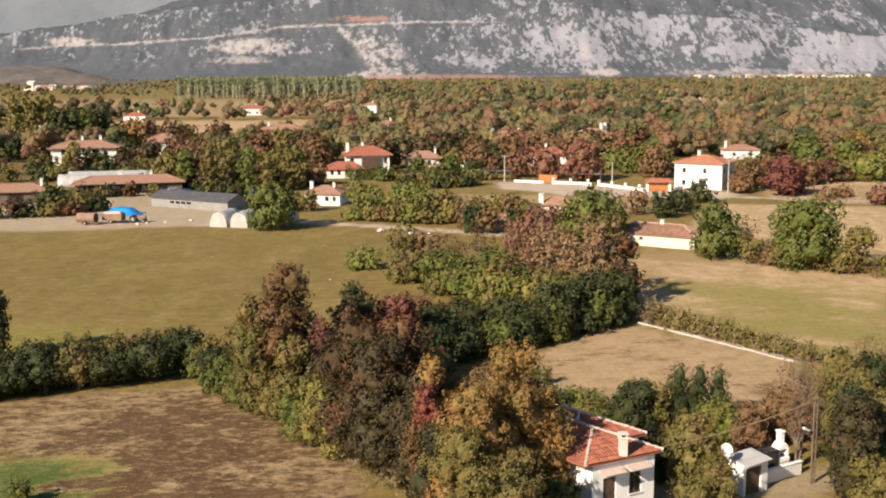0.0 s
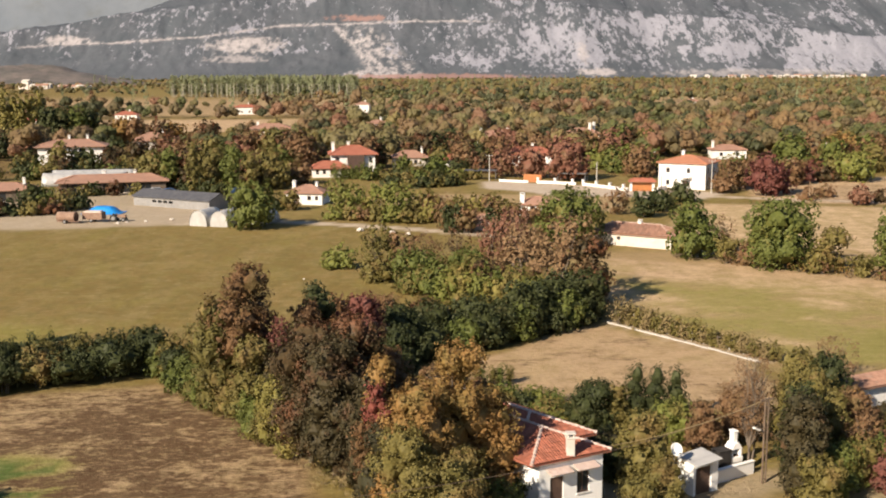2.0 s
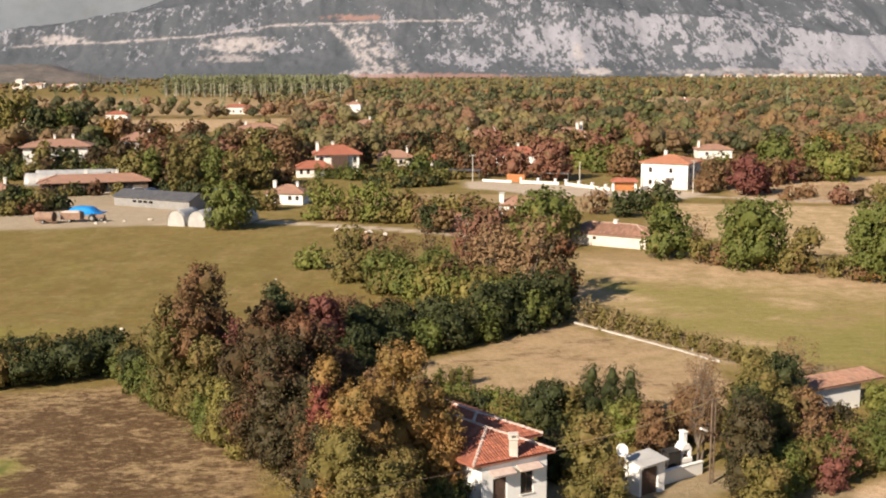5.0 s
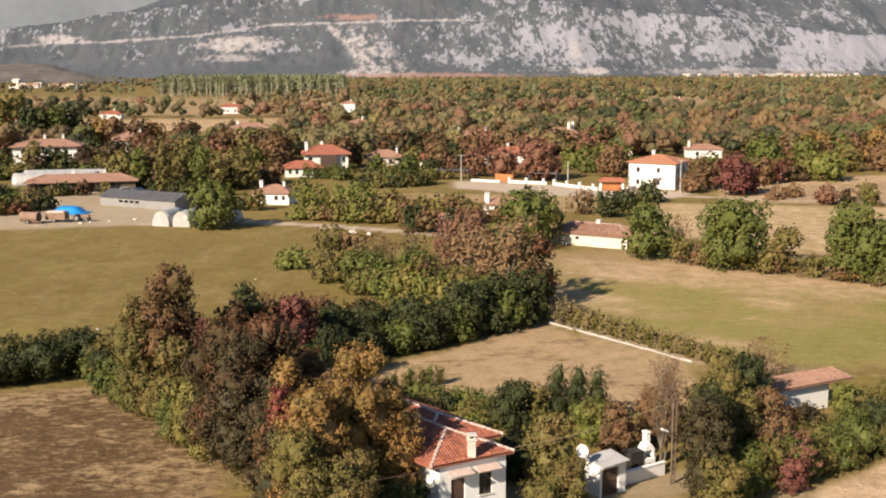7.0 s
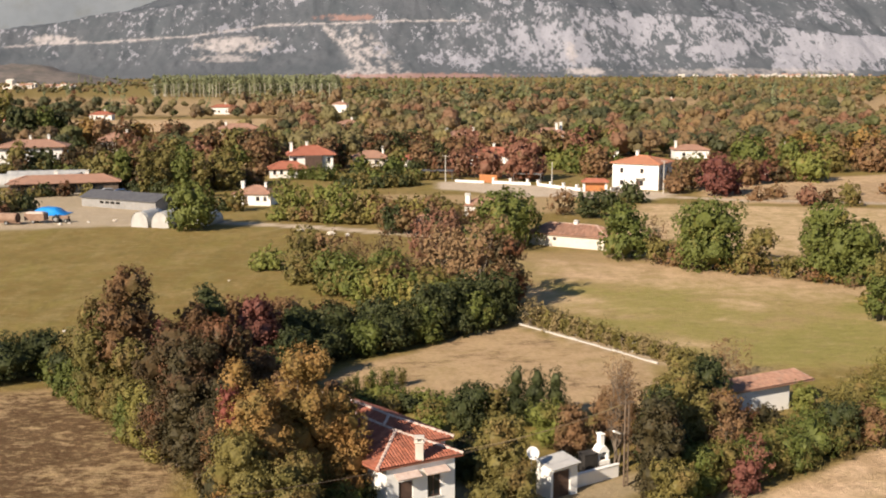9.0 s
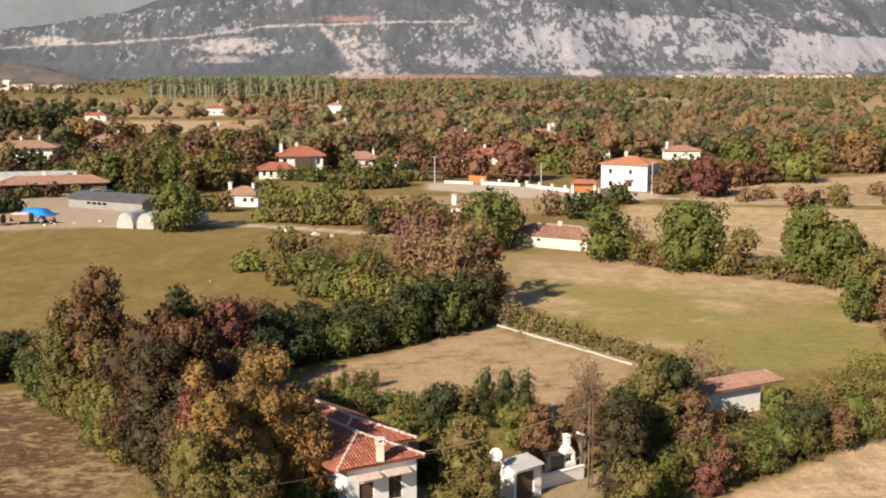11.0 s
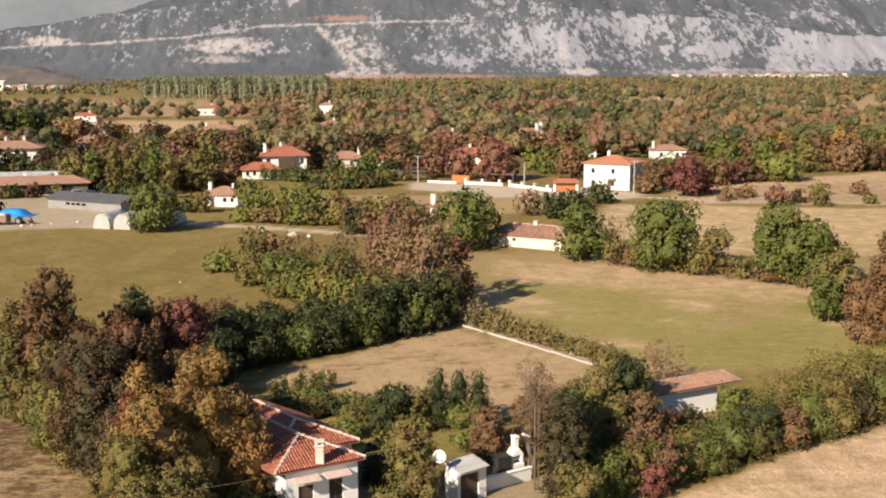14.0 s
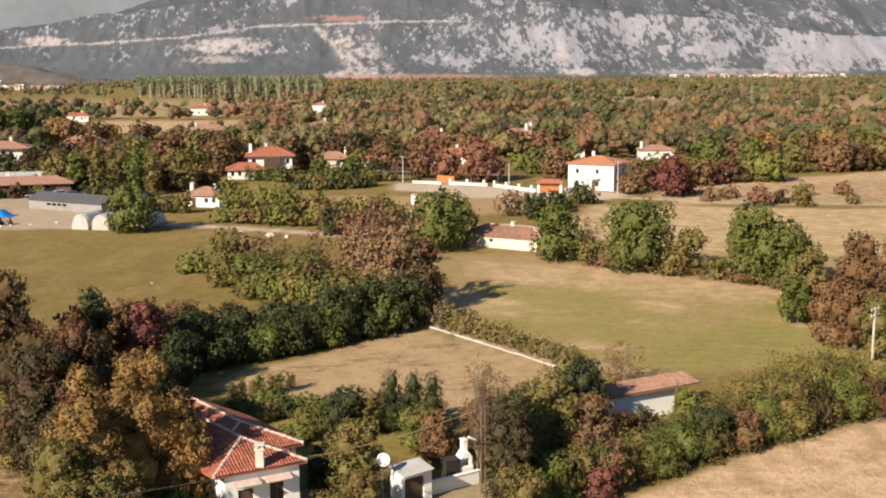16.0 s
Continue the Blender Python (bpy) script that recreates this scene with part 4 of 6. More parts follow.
# further village houses
house("two-storey cream house with a wide orange roof", -96.5, 341.0, 10, 19.0, 10.0, 5.4, 1.7, 1.1, (("f", -6, 3.4, 1.2, 1.3), ("f", -2, 3.4, 1.2, 1.3), ("f", 3, 3.4, 1.2, 1.3), ("f", -6, 0.9, 1.2, 1.3)), WHITEWASH, TILE_OLD, ((4.5, 1.0, 6.0, 8.4, 0.7), (-1.0, 2.0, 6.5, 8.3, 0.6)))
house("village house with a red hip roof", -79.5, 378.0, 12, 13.0, 9.0, 4.6, 2.4, 0.7, (("f", -3, 1.0, 1.1, 1.3), ("f", 2, 1.0, 1.1, 1.3)), PLASTER, TILE_OLD, ((2.5, 1.0, 5.5, 7.8, 0.7),))
house("two-storey brick-coloured house with flat terraces", -46.0, 428.0, 5, 15.0, 9.0, 5.6, 1.7, 0.8, [("f", a, z, 1.3, 1.4) for a in (-5, -1.5, 2, 5) for z in (0.8, 3.4)], PLASTER, TILE_OLD, ((-5.0, 1.0, 5.8, 8.0, 0.8),))
house("single-storey house with a red-brown roof", 6.8, 321.0, 4, 10.0, 7.0, 2.9, 1.7, 0.5, (("f", -2.5, 0.9, 1.0, 1.2), ("f", 1.5, 0.9, 1.0, 1.2)), PLASTER, TILE_OLD, ((3.6, 0.6, 3.5, 5.6, 0.6),))
house("low red-roofed house among trees", 17.6, 318.0, 0, 7.5, 5.5, 2.6, 1.4, 0.4, (("f", 0.5, 0.9, 1.0, 1.1),), WHITEWASH, TILE)
house("white village house under a red tile roof", 37.5, 381.0, 6, 13.0, 8.0, 4.8, 2.0, 0.7, (("f", -4, 2.6, 1.1, 1.2), ("f", 0, 2.6, 1.1, 1.2), ("f", 4, 2.6, 1.1, 1.2)), WHITEWASH, TILE_OLD, ((-5.8, -1, 4.8, 7.6, 0.8), (4, 1.5, 5.5, 7.6, 0.7)))
house("red-roofed house behind the square", 42.0, 322.0, -6, 15.0, 8.0, 3.4, 1.9, 0.6, (("f", -4, 1.0, 1.1, 1.2), ("f", 2, 1.0, 1.1, 1.2)), WHITEWASH, TILE, ((1.0, 1.0, 4.4, 6.2, 0.7),))
house("white house with two tall chimneys", 70.0, 398.0, 8, 12.0, 8.0, 4.6, 2.0, 0.6, (("f", -3, 2.2, 1.1, 1.2), ("f", 3, 2.2, 1.1, 1.2)), WHITEWASH, TILE_OLD, ((2.6, -1.0, 5.4, 8.4, 0.8), (4.6, 0.5, 5.0, 8.6, 0.8)))
house("village house with an orange-red roof", 92.0, 394.0, 4, 12.0, 8.0, 4.0, 2.0, 0.6, (("f", -3, 1.2, 1.1, 1.3), ("f", 3, 1.2, 1.1, 1.3)), PLASTER, TILE_ORANGE)
house("white garden shed with a flat tiled roof", 82.0, 348.0, 2, 6.0, 4.0, 2.3, 0.7, 0.3, (("f", 0, 0.9, 0.9, 0.9),), WHITEWASH, TILE_OLD, name="garden_shed", category="shed")
for k, (fx, fy, fr, fw, fh) in enumerate(((-92, 690, 5, 14, 4.4), (-20, 700, -8, 9, 5.5), (-148, 620, 0, 12, 3.2), (-6, 480, 10, 9, 4.5), (-178, 560, 8, 14, 3.0), (205, 760, 4, 12, 4.5))):
    house("white farmhouse far among the trees", fx, fy, fr, fw, 7.0, fh, 1.5, 0.4, (("f", -2.2, 1.0, 1.1, 1.2), ("f", 2.2, 1.0, 1.1, 1.2)), WHITEWASH, TILE_OLD if k % 2 else TILE, ((1.5, 0.5, fh, fh + 2.6, 0.7),))

# farmyard: long sheds, poly-tunnels, sheet-roofed store
house("long open-fronted farm shed with orange tile roof", -63.5, 260.0, 12, 24.0, 7.0, 2.7, 1.3, 0.8, [("f", a, 0.0, 2.4, 2.2) for a in (-9, -5, -1, 3, 7.5)], SHED_SHADE_WALL, TILE_OLD, ((-2.0, 0.5, 3.4, 5.0, 0.8), (5.0, 0.5, 3.4, 4.8, 0.7)), name="farm_shed", category="shed")
house("low farm shed with shade-darkened walls under red tiles", -84.5, 243.0, 10, 15.0, 7.0, 2.7, 1.2, 0.7, (("f", 1, 0.2, 3.0, 2.0), ("f", -4, 0.2, 2.4, 2.0)), SHED_SHADE_WALL, TILE_OLD, ((5.8, 0.3, 3.2, 4.8, 0.6),), name="farm_shed", category="shed")
dx_, dy_, dr_, dw_ = by_front(-52.3, 232.8, -34.6, 222.2, 6.5)
# store walls in a darker grey than GREYWALL
STOREWALL = surface("store_wall_grey", (0.23, 0.225, 0.22), (0.28, 0.27, 0.26), 0.5, 0.8, (0.17, 0.15, 0.13))
store = thing("store_building", pose(dx_, dy_, 0, 0, 0, dr_), "long grey store with a dark sheet roof", "storehouse")
part("wall", walls_with_openings(dw_, 6.5, 1.9, [("f", a, 0.9, 1.1, 0.5) for a in (-4.5, -3.0, -1.5, 0.0)]), STOREWALL, store)
bm = bmesh.new()
prism(bm, [(-3.6, 1.86), (0, 3.15), (3.6, 1.86), (3.6, 2.0), (0, 3.29), (-3.6, 2.0)], -dw_ / 2 - 0.3, dw_ / 2 + 0.3)
part("roof", bm, DARKROOF, store).matrix_basis = pose(0, 0, 0, 0, 0, 90)
for g in (-dw_ / 2, dw_ / 2 - 0.25):
    bm = bmesh.new()
    prism(bm, [(-3.25, 1.9), (3.25, 1.9), (0, 3.14)], g, g + 0.25)
    part("gable", bm, STOREWALL, store).matrix_basis = pose(0, 0, 0, 0, 0, 90)


def tunnel(x, y, rot, r, length, label, group="poly-tunnels", height=1.75):
    """A film-covered tunnel: arched skin over hoops, with a closed front."""
    ob = thing("polytunnel", pose(x, y, 0, 0, 0, rot), label, "polytunnel", group)
    n = 14
    arc = [(r * math.cos(math.pi * k / n), height * r / 1.75 * math.sin(math.pi * k / n) ** 0.8 + 0.05) for k in range(n + 1)]
    rows = max(3, int(length / 1.2))
    verts = [(a, length * j / rows, z * (1 - 0.03 * (j % 2))) for j in range(rows + 1) for a, z in arc]
    faces = [(j * (n + 1) + k, j * (n + 1) + k + 1, (j + 1) * (n + 1) + k + 1, (j + 1) * (n + 1) + k) for j in range(rows) for k in range(n)]
    skin = part("cover", mesh_of("cover", verts, faces, PLASTIC, True), None, ob)
    skin.modifiers.new("thick", "SOLIDIFY").thickness = 0.03
    for y0, y1 in ((0.03, 0.09), (length - 0.09, length - 0.03)):
        bm = bmesh.new()
        prism(bm, [(a * 0.985, z * 0.985) for a, z in arc] + [(-r * 0.985, -0.1), (r * 0.985, -0.1)], y0, y1)
        part("end_wall", bm, PLASTIC, ob)
    for j in range(0, rows + 1, 2):
        bm = bmesh.new()
        for k in range(n):
            rod(bm, (arc[k][0] * 1.01, length * j / rows, arc[k][1] * 1.01), (arc[k + 1][0] * 1.01, length * j / rows, arc[k + 1][1] * 1.01), 0.03, None, 5)
        part("hoop", bm, METAL, ob)


tunnel(-32.9, 200.2, -18, 1.75, 6.5, "white film-covered polytunnel at the field edge", height=2.8)
tunnel(-29.0, 199.2, -18, 1.75, 6.5, "white film-covered polytunnel at the field edge", height=2.8)
tunnel(-22.0, 201.5, -18, 1.6, 6.0, "grey-white polytunnel behind a round tree", height=2.4)
tunnel(-84.0, 273.5, -82, 3.4, 20.0, "long pale greenhouse tunnel behind the farm shed", "greenhouses", 1.55)
tunnel(-84.0, 281.5, -82, 3.4, 20.0, "long pale greenhouse tunnel behind the farm shed", "greenhouses", 1.55)


# ---- the square: gate, low white walls, posts ----
grot = aim(57.2, 251.2, 63.1, 250.0)[0]
gate = thing("gatehouse", pose(60.2, 251.4, 0, 0, 0, grot), "roofed white gateway with orange wooden doors", "gate")
for s in (-1, 1):
    part("pier", boxes((s * 2.55 - 0.3, s * 2.55 + 0.3, -0.35, 0.35, -0.2, 2.2), bevel=0.03), WHITEWASH, gate)
    part("gate_leaf", boxes((min(s * 0.02, s * 2.22), max(s * 0.02, s * 2.22), -0.06, 0.0, 0.1, 2.0), bevel=0.01), ORANGEWOOD, gate)
part("lintel", boxes((-2.85, 2.85, -0.3, 0.3, 2.2, 2.42)), WHITEWASH, gate)
hip_roof(gate, 5.7, 1.4, 2.45, 0.55, 0.35, TILE)


def white_wall(ax, ay, bx, by, h, posts=True):
    rot, ln = aim(ax, ay, bx, by)
    ob = alone("boundary_wall", boxes((-ln / 2, ln / 2, -0.12, 0.12, -0.2, h), bevel=0.03), WHITEWASH, "low whitewashed boundary wall along the square", "wall", "", "boundary walls", pose((ax + bx) / 2, (ay + by) / 2, 0, 0, 0, rot))
    for k in range(int(ln / 4.5) + 1 if posts else 0):
        u = -ln / 2 + 0.3 + k * 4.5
        part("post", boxes((u - 0.28, u + 0.28, -0.28, 0.28, -0.2, h + 0.65), (u - 0.34, u + 0.34, -0.34, 0.34, h + 0.652, h + 0.78), bevel=0.03), WHITEWASH, ob)


white_wall(29.0, 275.2, 36.0, 271.5, 0.6, False)
white_wall(38.0, 270.5, 47.0, 265.8, 0.7)
white_wall(48.5, 265.0, 57.0, 252.6, 0.65)
white_wall(63.6, 250.6, 66.5, 254.0, 1.0, False)
alone("garage_door", boxes((-2.4, 2.4, -0.05, 0.05, 0, 2.0), (-2.2, 2.2, -0.08, -0.05, 0.2, 0.9), (-2.2, 2.2, -0.08, -0.05, 1.05, 1.8), bevel=0.01), ORANGEWOOD, "reddish wooden yard door between white walls", "door", m=pose(37.2, 273.0, 0, 0, 0, -28))
alone("yard_canopy", boxes((-4.2, 4.2, -2.0, 2.0, 2.3, 2.42), (-4.1, -3.95, -1.9, -1.75, -0.1, 2.3), (3.95, 4.1, -1.9, -1.75, -0.1, 2.3), (-4.1, -3.95, 1.75, 1.9, -0.1, 2.3), (3.95, 4.1, 1.75, 1.9, -0.1, 2.3), bevel=0.01), DARKROOF, "dark open canopy on four posts", "canopy", m=pose(24.8, 281.5, 0, 0, 0, -10))
alone("yard_canopy", boxes((-3.6, 3.6, -2.0, 2.0, 2.1, 2.2), (-3.5, -3.4, -1.9, -1.8, -0.1, 2.1), (3.4, 3.5, -1.9, -1.8, -0.1, 2.1), (-3.5, -3.4, 1.8, 1.9, -0.1, 2.1), (3.4, 3.5, 1.8, 1.9, -0.1, 2.1), bevel=0.01), METAL, "grey sheet canopy behind the wall", "canopy", m=pose(47.5, 274.0, 0, 0, 0, -20))
bench = thing("bench", pose(53.8, 240.5, 0, 0, 0, -4), "dark low bench on the dry grass", "bench")
part("seat", boxes((-1.8, 1.8, -0.25, 0.25, 0.4, 0.48), bevel=0.01), TIMBER, bench)
for s in (-1.4, 0, 1.4):
    part("leg", boxes((s - 0.06, s + 0.06, -0.22, 0.22, -0.05, 0.4)), TIMBER, bench)


# ---- poles and wires ----
def pole(x, y, h, r, material, label, arms=1, rot=0):
    ob = thing("utility_pole", pose(x, y, 0, 0, 0, rot), label, "utility pole", "utility poles")
    bm = bmesh.new()
    rod(bm, (0, 0, -0.4), (0, 0, h), r, r * 0.62, 10)
    part("shaft", bm, material, ob)
    for k in range(arms):
        z = h - 0.25 - 0.6 * k
        part("crossarm", boxes((-0.75, 0.75, -0.05, 0.05, z, z + 0.09), bevel=0.01), material, ob)
        for s in (-0.65, 0.65):
            bm = bmesh.new()
            rod(bm, (s, 0, z + 0.09), (s, 0, z + 0.26), 0.045, 0.03, 6)
            part("insulator", bm, WHITEWASH, ob)
    return ob


pole(68.5, 98.6, 6.4, 0.15, CONCRETE, "pale concrete utility pole with two crossarms", 2, 40)
pole(26.6, 276.1, 6.7, 0.16, CONCRETE, "pale concrete utility pole beside the square", 1)
pole(52.6, 268.5, 5.4, 0.17, CONCRETE, "pale concrete utility pole beside the square", 0)
pole(74.9, 246.0, 7.6, 0.15, CONCRETE, "pale concrete utility pole beside the white house", 1)
pole(121.4, 298.4, 8.0, 0.16, CONCRETE, "pale concrete utility pole at the wood edge", 0)
pole(176.9, 335.2, 9.0, 0.17, CONCRETE, "pale concrete utility pole at the wood edge", 0)
pole(61.0, 236.0, 5.0, 0.11, POLEWOOD, "dark wooden pole near the gateway", 0)
# lattice pole by the yard: two rails with rungs and a street lamp
lat = thing("utility_pole", pose(29.5, 71.6, 0, 0, 0, 25), "dark ladder-like utility pole with a street lamp", "utility pole", "utility poles")
for s in (-1, 1):
    part("rail", boxes((s * 0.15 - 0.05, s * 0.15 + 0.05, -0.06, 0.06, -0.3, 6.2), bevel=0.01), POLEWOOD, lat)
for k in range(14):
    part("rung", boxes((-0.1, 0.1, -0.04, 0.04, 0.3 + k * 0.43, 0.36 + k * 0.43)), POLEWOOD, lat)
part("crossarm", boxes((-0.6, 0.6, -0.05, 0.05, 6.0, 6.09)), POLEWOOD, lat)
bm = bmesh.new()
rod(bm, (-0.1, 0, 3.75), (-0.75, -0.1, 4.05), 0.03)
part("lamp_arm", bm, METAL, lat)
bm = bmesh.new()
box(bm, -0.3, 0.3, -0.12, 0.12, -0.07, 0.07, bevel=0.03, m=pose(-0.95, -0.12, 4.12, 0, 25, 0))
part("lamp_head", bm, WHITEWASH, lat)


def wire(a, b, sag, r=0.018, material=None):
    a, b = Vector(a), Vector(b)
    line = bpy.data.curves.new("cable", "CURVE")
    line.dimensions, line.bevel_depth, line.bevel_resolution = "3D", r, 1
    run = line.splines.new("POLY")
    run.points.add(16)
    for k, p in enumerate(run.points):
        u = k / 16
        q = a.lerp(b, u) - Vector((0, 0, sag * 4 * u * (1 - u)))
        p.co = (*q, 1)
    line.materials.append(material or WIRE)
    tagged(new("cable", line), "thin sagging cable from pole to house", "cable", "cables")


wire((29.3, 71.5, 6.05), (18.0, 67.6, 4.35), 0.35, 0.022)
wire((29.3, 71.5, 5.95), (2.0, 55.0, 6.3), 0.9, 0.016, POLEWOOD)


# ---- edge of the mown plot: pale kerb, posts and wires ----
krot, kln = aim(27.6, 120.3, 39.3, 102.9)
kerb = thing("kerb", pose(27.6, 120.3, 0, 0, 0, krot), "pale concrete kerb along the mown plot", "kerb")
u = 0.0
while u < kln:
    ln = 1.35 + 0.5 * random.random()
    if not 11.6 < u < 12.4:
        dy = random.uniform(-0.05, 0.05)
        part("kerb_stone", boxes((u + 0.01, min(u + ln, kln) - 0.01, -0.10 + dy, 0.10 + dy, -0.1, 0.16 + random.uniform(-0.05, 0.03)), bevel=0.03), CONCRETE, kerb)
    u += ln
fence = thing("wire_fence", pose(28.4, 121.2, 0, 0, 0, krot), "post-and-wire fence overgrown with dry vines", "fence")
for k in range(13):
    bm = bmesh.new()
    rod(bm, (k * 1.68, 0.1 * math.sin(k * 3.1), -0.2), (k * 1.68 + 0.05 * math.sin(k * 5), 0.1 * math.sin(k * 3.1), 1.3 + 0.12 * math.sin(k * 7)), 0.055, 0.045, 6)
    part("post", bm, CONCRETE if k % 3 else POLEWOOD, fence)
for z in (0.4, 0.8, 1.15):
    bm = bmesh.new()
    rod(bm, (0, 0, z), (12 * 1.68, 0, z), 0.012, None, 4)
    part("fence_wire", bm, METAL, fence)


# ---- vehicles and farm gear ----
def wheel(owner, x, y, r, width, name="wheel"):
    bm = bmesh.new()
    rod(bm, (x, y - width / 2, r), (x, y + width / 2, r), r, None, 18)
    w = part(name, bm, RUBBER, owner)
    bm = bmesh.new()
    rod(bm, (x, y - width / 2 - 0.012, r), (x, y + width / 2 + 0.012, r), r * 0.55, None, 12)
    part("rim", bm, METAL, w)


def car(x, y, rot, paint, label):
    ob = thing("car", pose(x, y, 0, 0, 0, rot), label, "car")
    bm = bmesh.new()
    prism(bm, [(-2.1, 0.35), (2.1, 0.35), (2.15, 0.7), (1.3, 0.85), (0.6, 1.38), (-1.1, 1.42), (-1.9, 0.95), (-2.15, 0.8)], -0.82, 0.82)
    bmesh.ops.bevel(bm, geom=list(bm.edges), offset=0.06, segments=2, affect="EDGES")
    body = part("body", bm, paint, ob)
    for s in (-1, 1):
        bm = bmesh.new()
        prism(bm, [(-1.4, 0.95), (1.0, 0.92), (0.55, 1.3), (-1.0, 1.33)], s * 0.825 - 0.006, s * 0.825 + 0.006)
        part("side_window", bm, GLASS, body)
    bm = bmesh.new()
    prism(bm, [(0.68, 1.34), (1.24, 0.92), (1.27, 0.94), (0.71, 1.36)], -0.68, 0.68)
    part("windscreen", bm, GLASS, body)
    for s in (-1.3, 1.3):
        for t in (-0.75, 0.75):
            wheel(ob, s, t, 0.32, 0.2)


car(-2.6, 288.5, 12, CARPAINT, "silver hatchback parked beside the village house")
car(-52.0, 254.5, 20, CARPAINT, "pale car parked beside the store")
car(-48.6, 252.5, 12, BLUEPAINT, "dark blue car parked beside the store")
car(-33.0, 252.0, 30, BLUEPAINT, "dark blue car half behind trees")

trailer = thing("farm_trailer", pose(-53.6, 207.2, 0, 0, 0, -8), "brown box farm trailer on two wheels", "trailer")
part("box", boxes((-1.9, 1.9, -1.0, -0.92, 0.7, 1.9), (-1.9, 1.9, 0.92, 1.0, 0.7, 1.9), (-1.9, -1.82, -0.92, 0.92, 0.7, 1.9), (1.82, 1.9, -0.92, 0.92, 0.7, 1.9), (-1.9, 1.9, -1.0, 1.0, 0.6, 0.7), bevel=0.01), RUST, trailer)
for t in (-0.8, 0.8):
    wheel(trailer, -0.3, t, 0.42, 0.26)
part("drawbar", boxes((1.9, 3.2, -0.05, 0.05, 0.5, 0.6)), RUST, trailer)
part("load", boxes((-1.78, 1.78, -0.88, 0.88, 0.72, 2.15), bevel=0.25), MORTAR, trailer)
tank = thing("tank_trailer", pose(-58.0, 205.6, 0, 0, 0, -14), "old brown cylindrical tank trailer", "trailer")
bm = bmesh.new()
rod(bm, (-1.9, 0, 1.25), (1.7, 0, 1.25), 0.95, None, 20)
part("tank", bm, RUST, tank)
# dark disc coloured for the shade inside the tank's open end
bm = bmesh.new()
rod(bm, (1.7, 0, 1.25), (1.76, 0, 1.25), 0.86, 0.8, 20)
part("tank_end", bm, TIMBER, tank)
part("chassis", boxes((-2.1, 2.4, -0.5, 0.5, 0.32, 0.45), bevel=0.01), RUST, tank)
for t in (-0.85, 0.85):
    wheel(tank, -0.2, t, 0.4, 0.25)
tr = thing("tractor", pose(-49.2, 207.8, 0, 0, 0, 172), "small old tractor standing in the yard", "tractor")
part("bonnet", boxes((-1.5, 0.1, -0.35, 0.35, 0.75, 1.3), (-1.55, -1.5, -0.3, 0.3, 0.8, 1.25), bevel=0.04), RUST, tr)
part("seat", boxes((0.55, 1.0, -0.28, 0.28, 1.0, 1.1), (0.95, 1.03, -0.28, 0.28, 1.1, 1.5), bevel=0.02), TIMBER, tr)
part("chassis", boxes((-1.3, 1.2, -0.22, 0.22, 0.55, 0.75)), METAL, tr)
bm = bmesh.new()
rod(bm, (0.15, 0, 1.2), (0.4, 0, 1.6), 0.03)
part("steering_column", bm, METAL, tr)
for t in (-0.72, 0.72):
    wheel(tr, 0.75, t, 0.68, 0.32, "rear_wheel")
    wheel(tr, -1.15, t * 0.85, 0.38, 0.2, "front_wheel")

# blue sheet over a heap
ts = np.linspace(-1, 1, 33)
TX, TY = np.meshgrid(ts, ts)
tr_ = np.hypot(TX, TY)
tz = 1.3 * (1 - smooth(0.35, 1.0, np.maximum(np.abs(TX), np.abs(TY)) * 0.6 + tr_ * 0.4)) + 0.18 * (fbm(TX * 4 + 3, TY * 4, 3) - 0.5) + 0.1
ti = np.arange(TX.size).reshape(TX.shape)
tq = np.stack([ti[:-1, :-1], ti[:-1, 1:], ti[1:, 1:], ti[1:, :-1]], -1).reshape(-1, 4)
ob = alone("tarpaulin", mesh_of("tarpaulin", np.stack([TX * 4.0, TY * 2.6, tz], -1).reshape(-1, 3), tq.tolist(), BLUE, True), None, "bright blue tarpaulin draped over a heap", "tarpaulin", m=pose(-55.2, 220.0, 0, 0, 0, -6))
ob.modifiers.new("thick", "SOLIDIFY").thickness = 0.03
for k, (sx, sy, s) in enumerate(((-48.5, 204.5, 0.5), (-47.2, 206.0, 0.35), (-22.97, 119.8, 0.27), (-44.0, 207.0, 0.4), (-39.5, 209.0, 0.5), (-9.0, 148.0, 0.2), (-3, 192.5, 0.8), (2.5, 189.0, 0.9), (5.5, 187.5, 0.6))):
    bm = bmesh.new()
    bmesh.ops.create_icosphere(bm, subdivisions=2, radius=s)
    for v in bm.verts:
        v.co *= 0.75 + 0.5 * noise.noise(v.co * 1.6 / s + Vector((k * 7, 0, 0)))
        v.co.z *= 0.65
    alone("boulder", bm, PLASTER, "pale stone lying in the grass", "stone", "", "pale stones", pose(sx, sy, s * 0.3))


# rubble bank along the ploughed field
bank = thing("rubble_bank", pose(0, 0, 0), "low bank of pale tumbled field stones", "stone bank")
for k in range(46):
    u = k / 45
    s = random.uniform(0.35, 0.8)
    bm = bmesh.new()
    bmesh.ops.create_icosphere(bm, subdivisions=1, radius=s)
    for v in bm.verts:
        v.co *= 0.75 + 0.5 * noise.noise(v.co * 1.6 / s + Vector((k * 5, 3, 0)))
        v.co.z *= 0.7
    part("stone", bm, PLASTER if k % 3 else GREYWALL, bank).matrix_basis = pose(91 + 27 * u + random.uniform(-0.8, 0.8), 254.7 + 38 * u + random.uniform(-1.2, 1.2), s * 0.3 + random.uniform(0, 0.4))


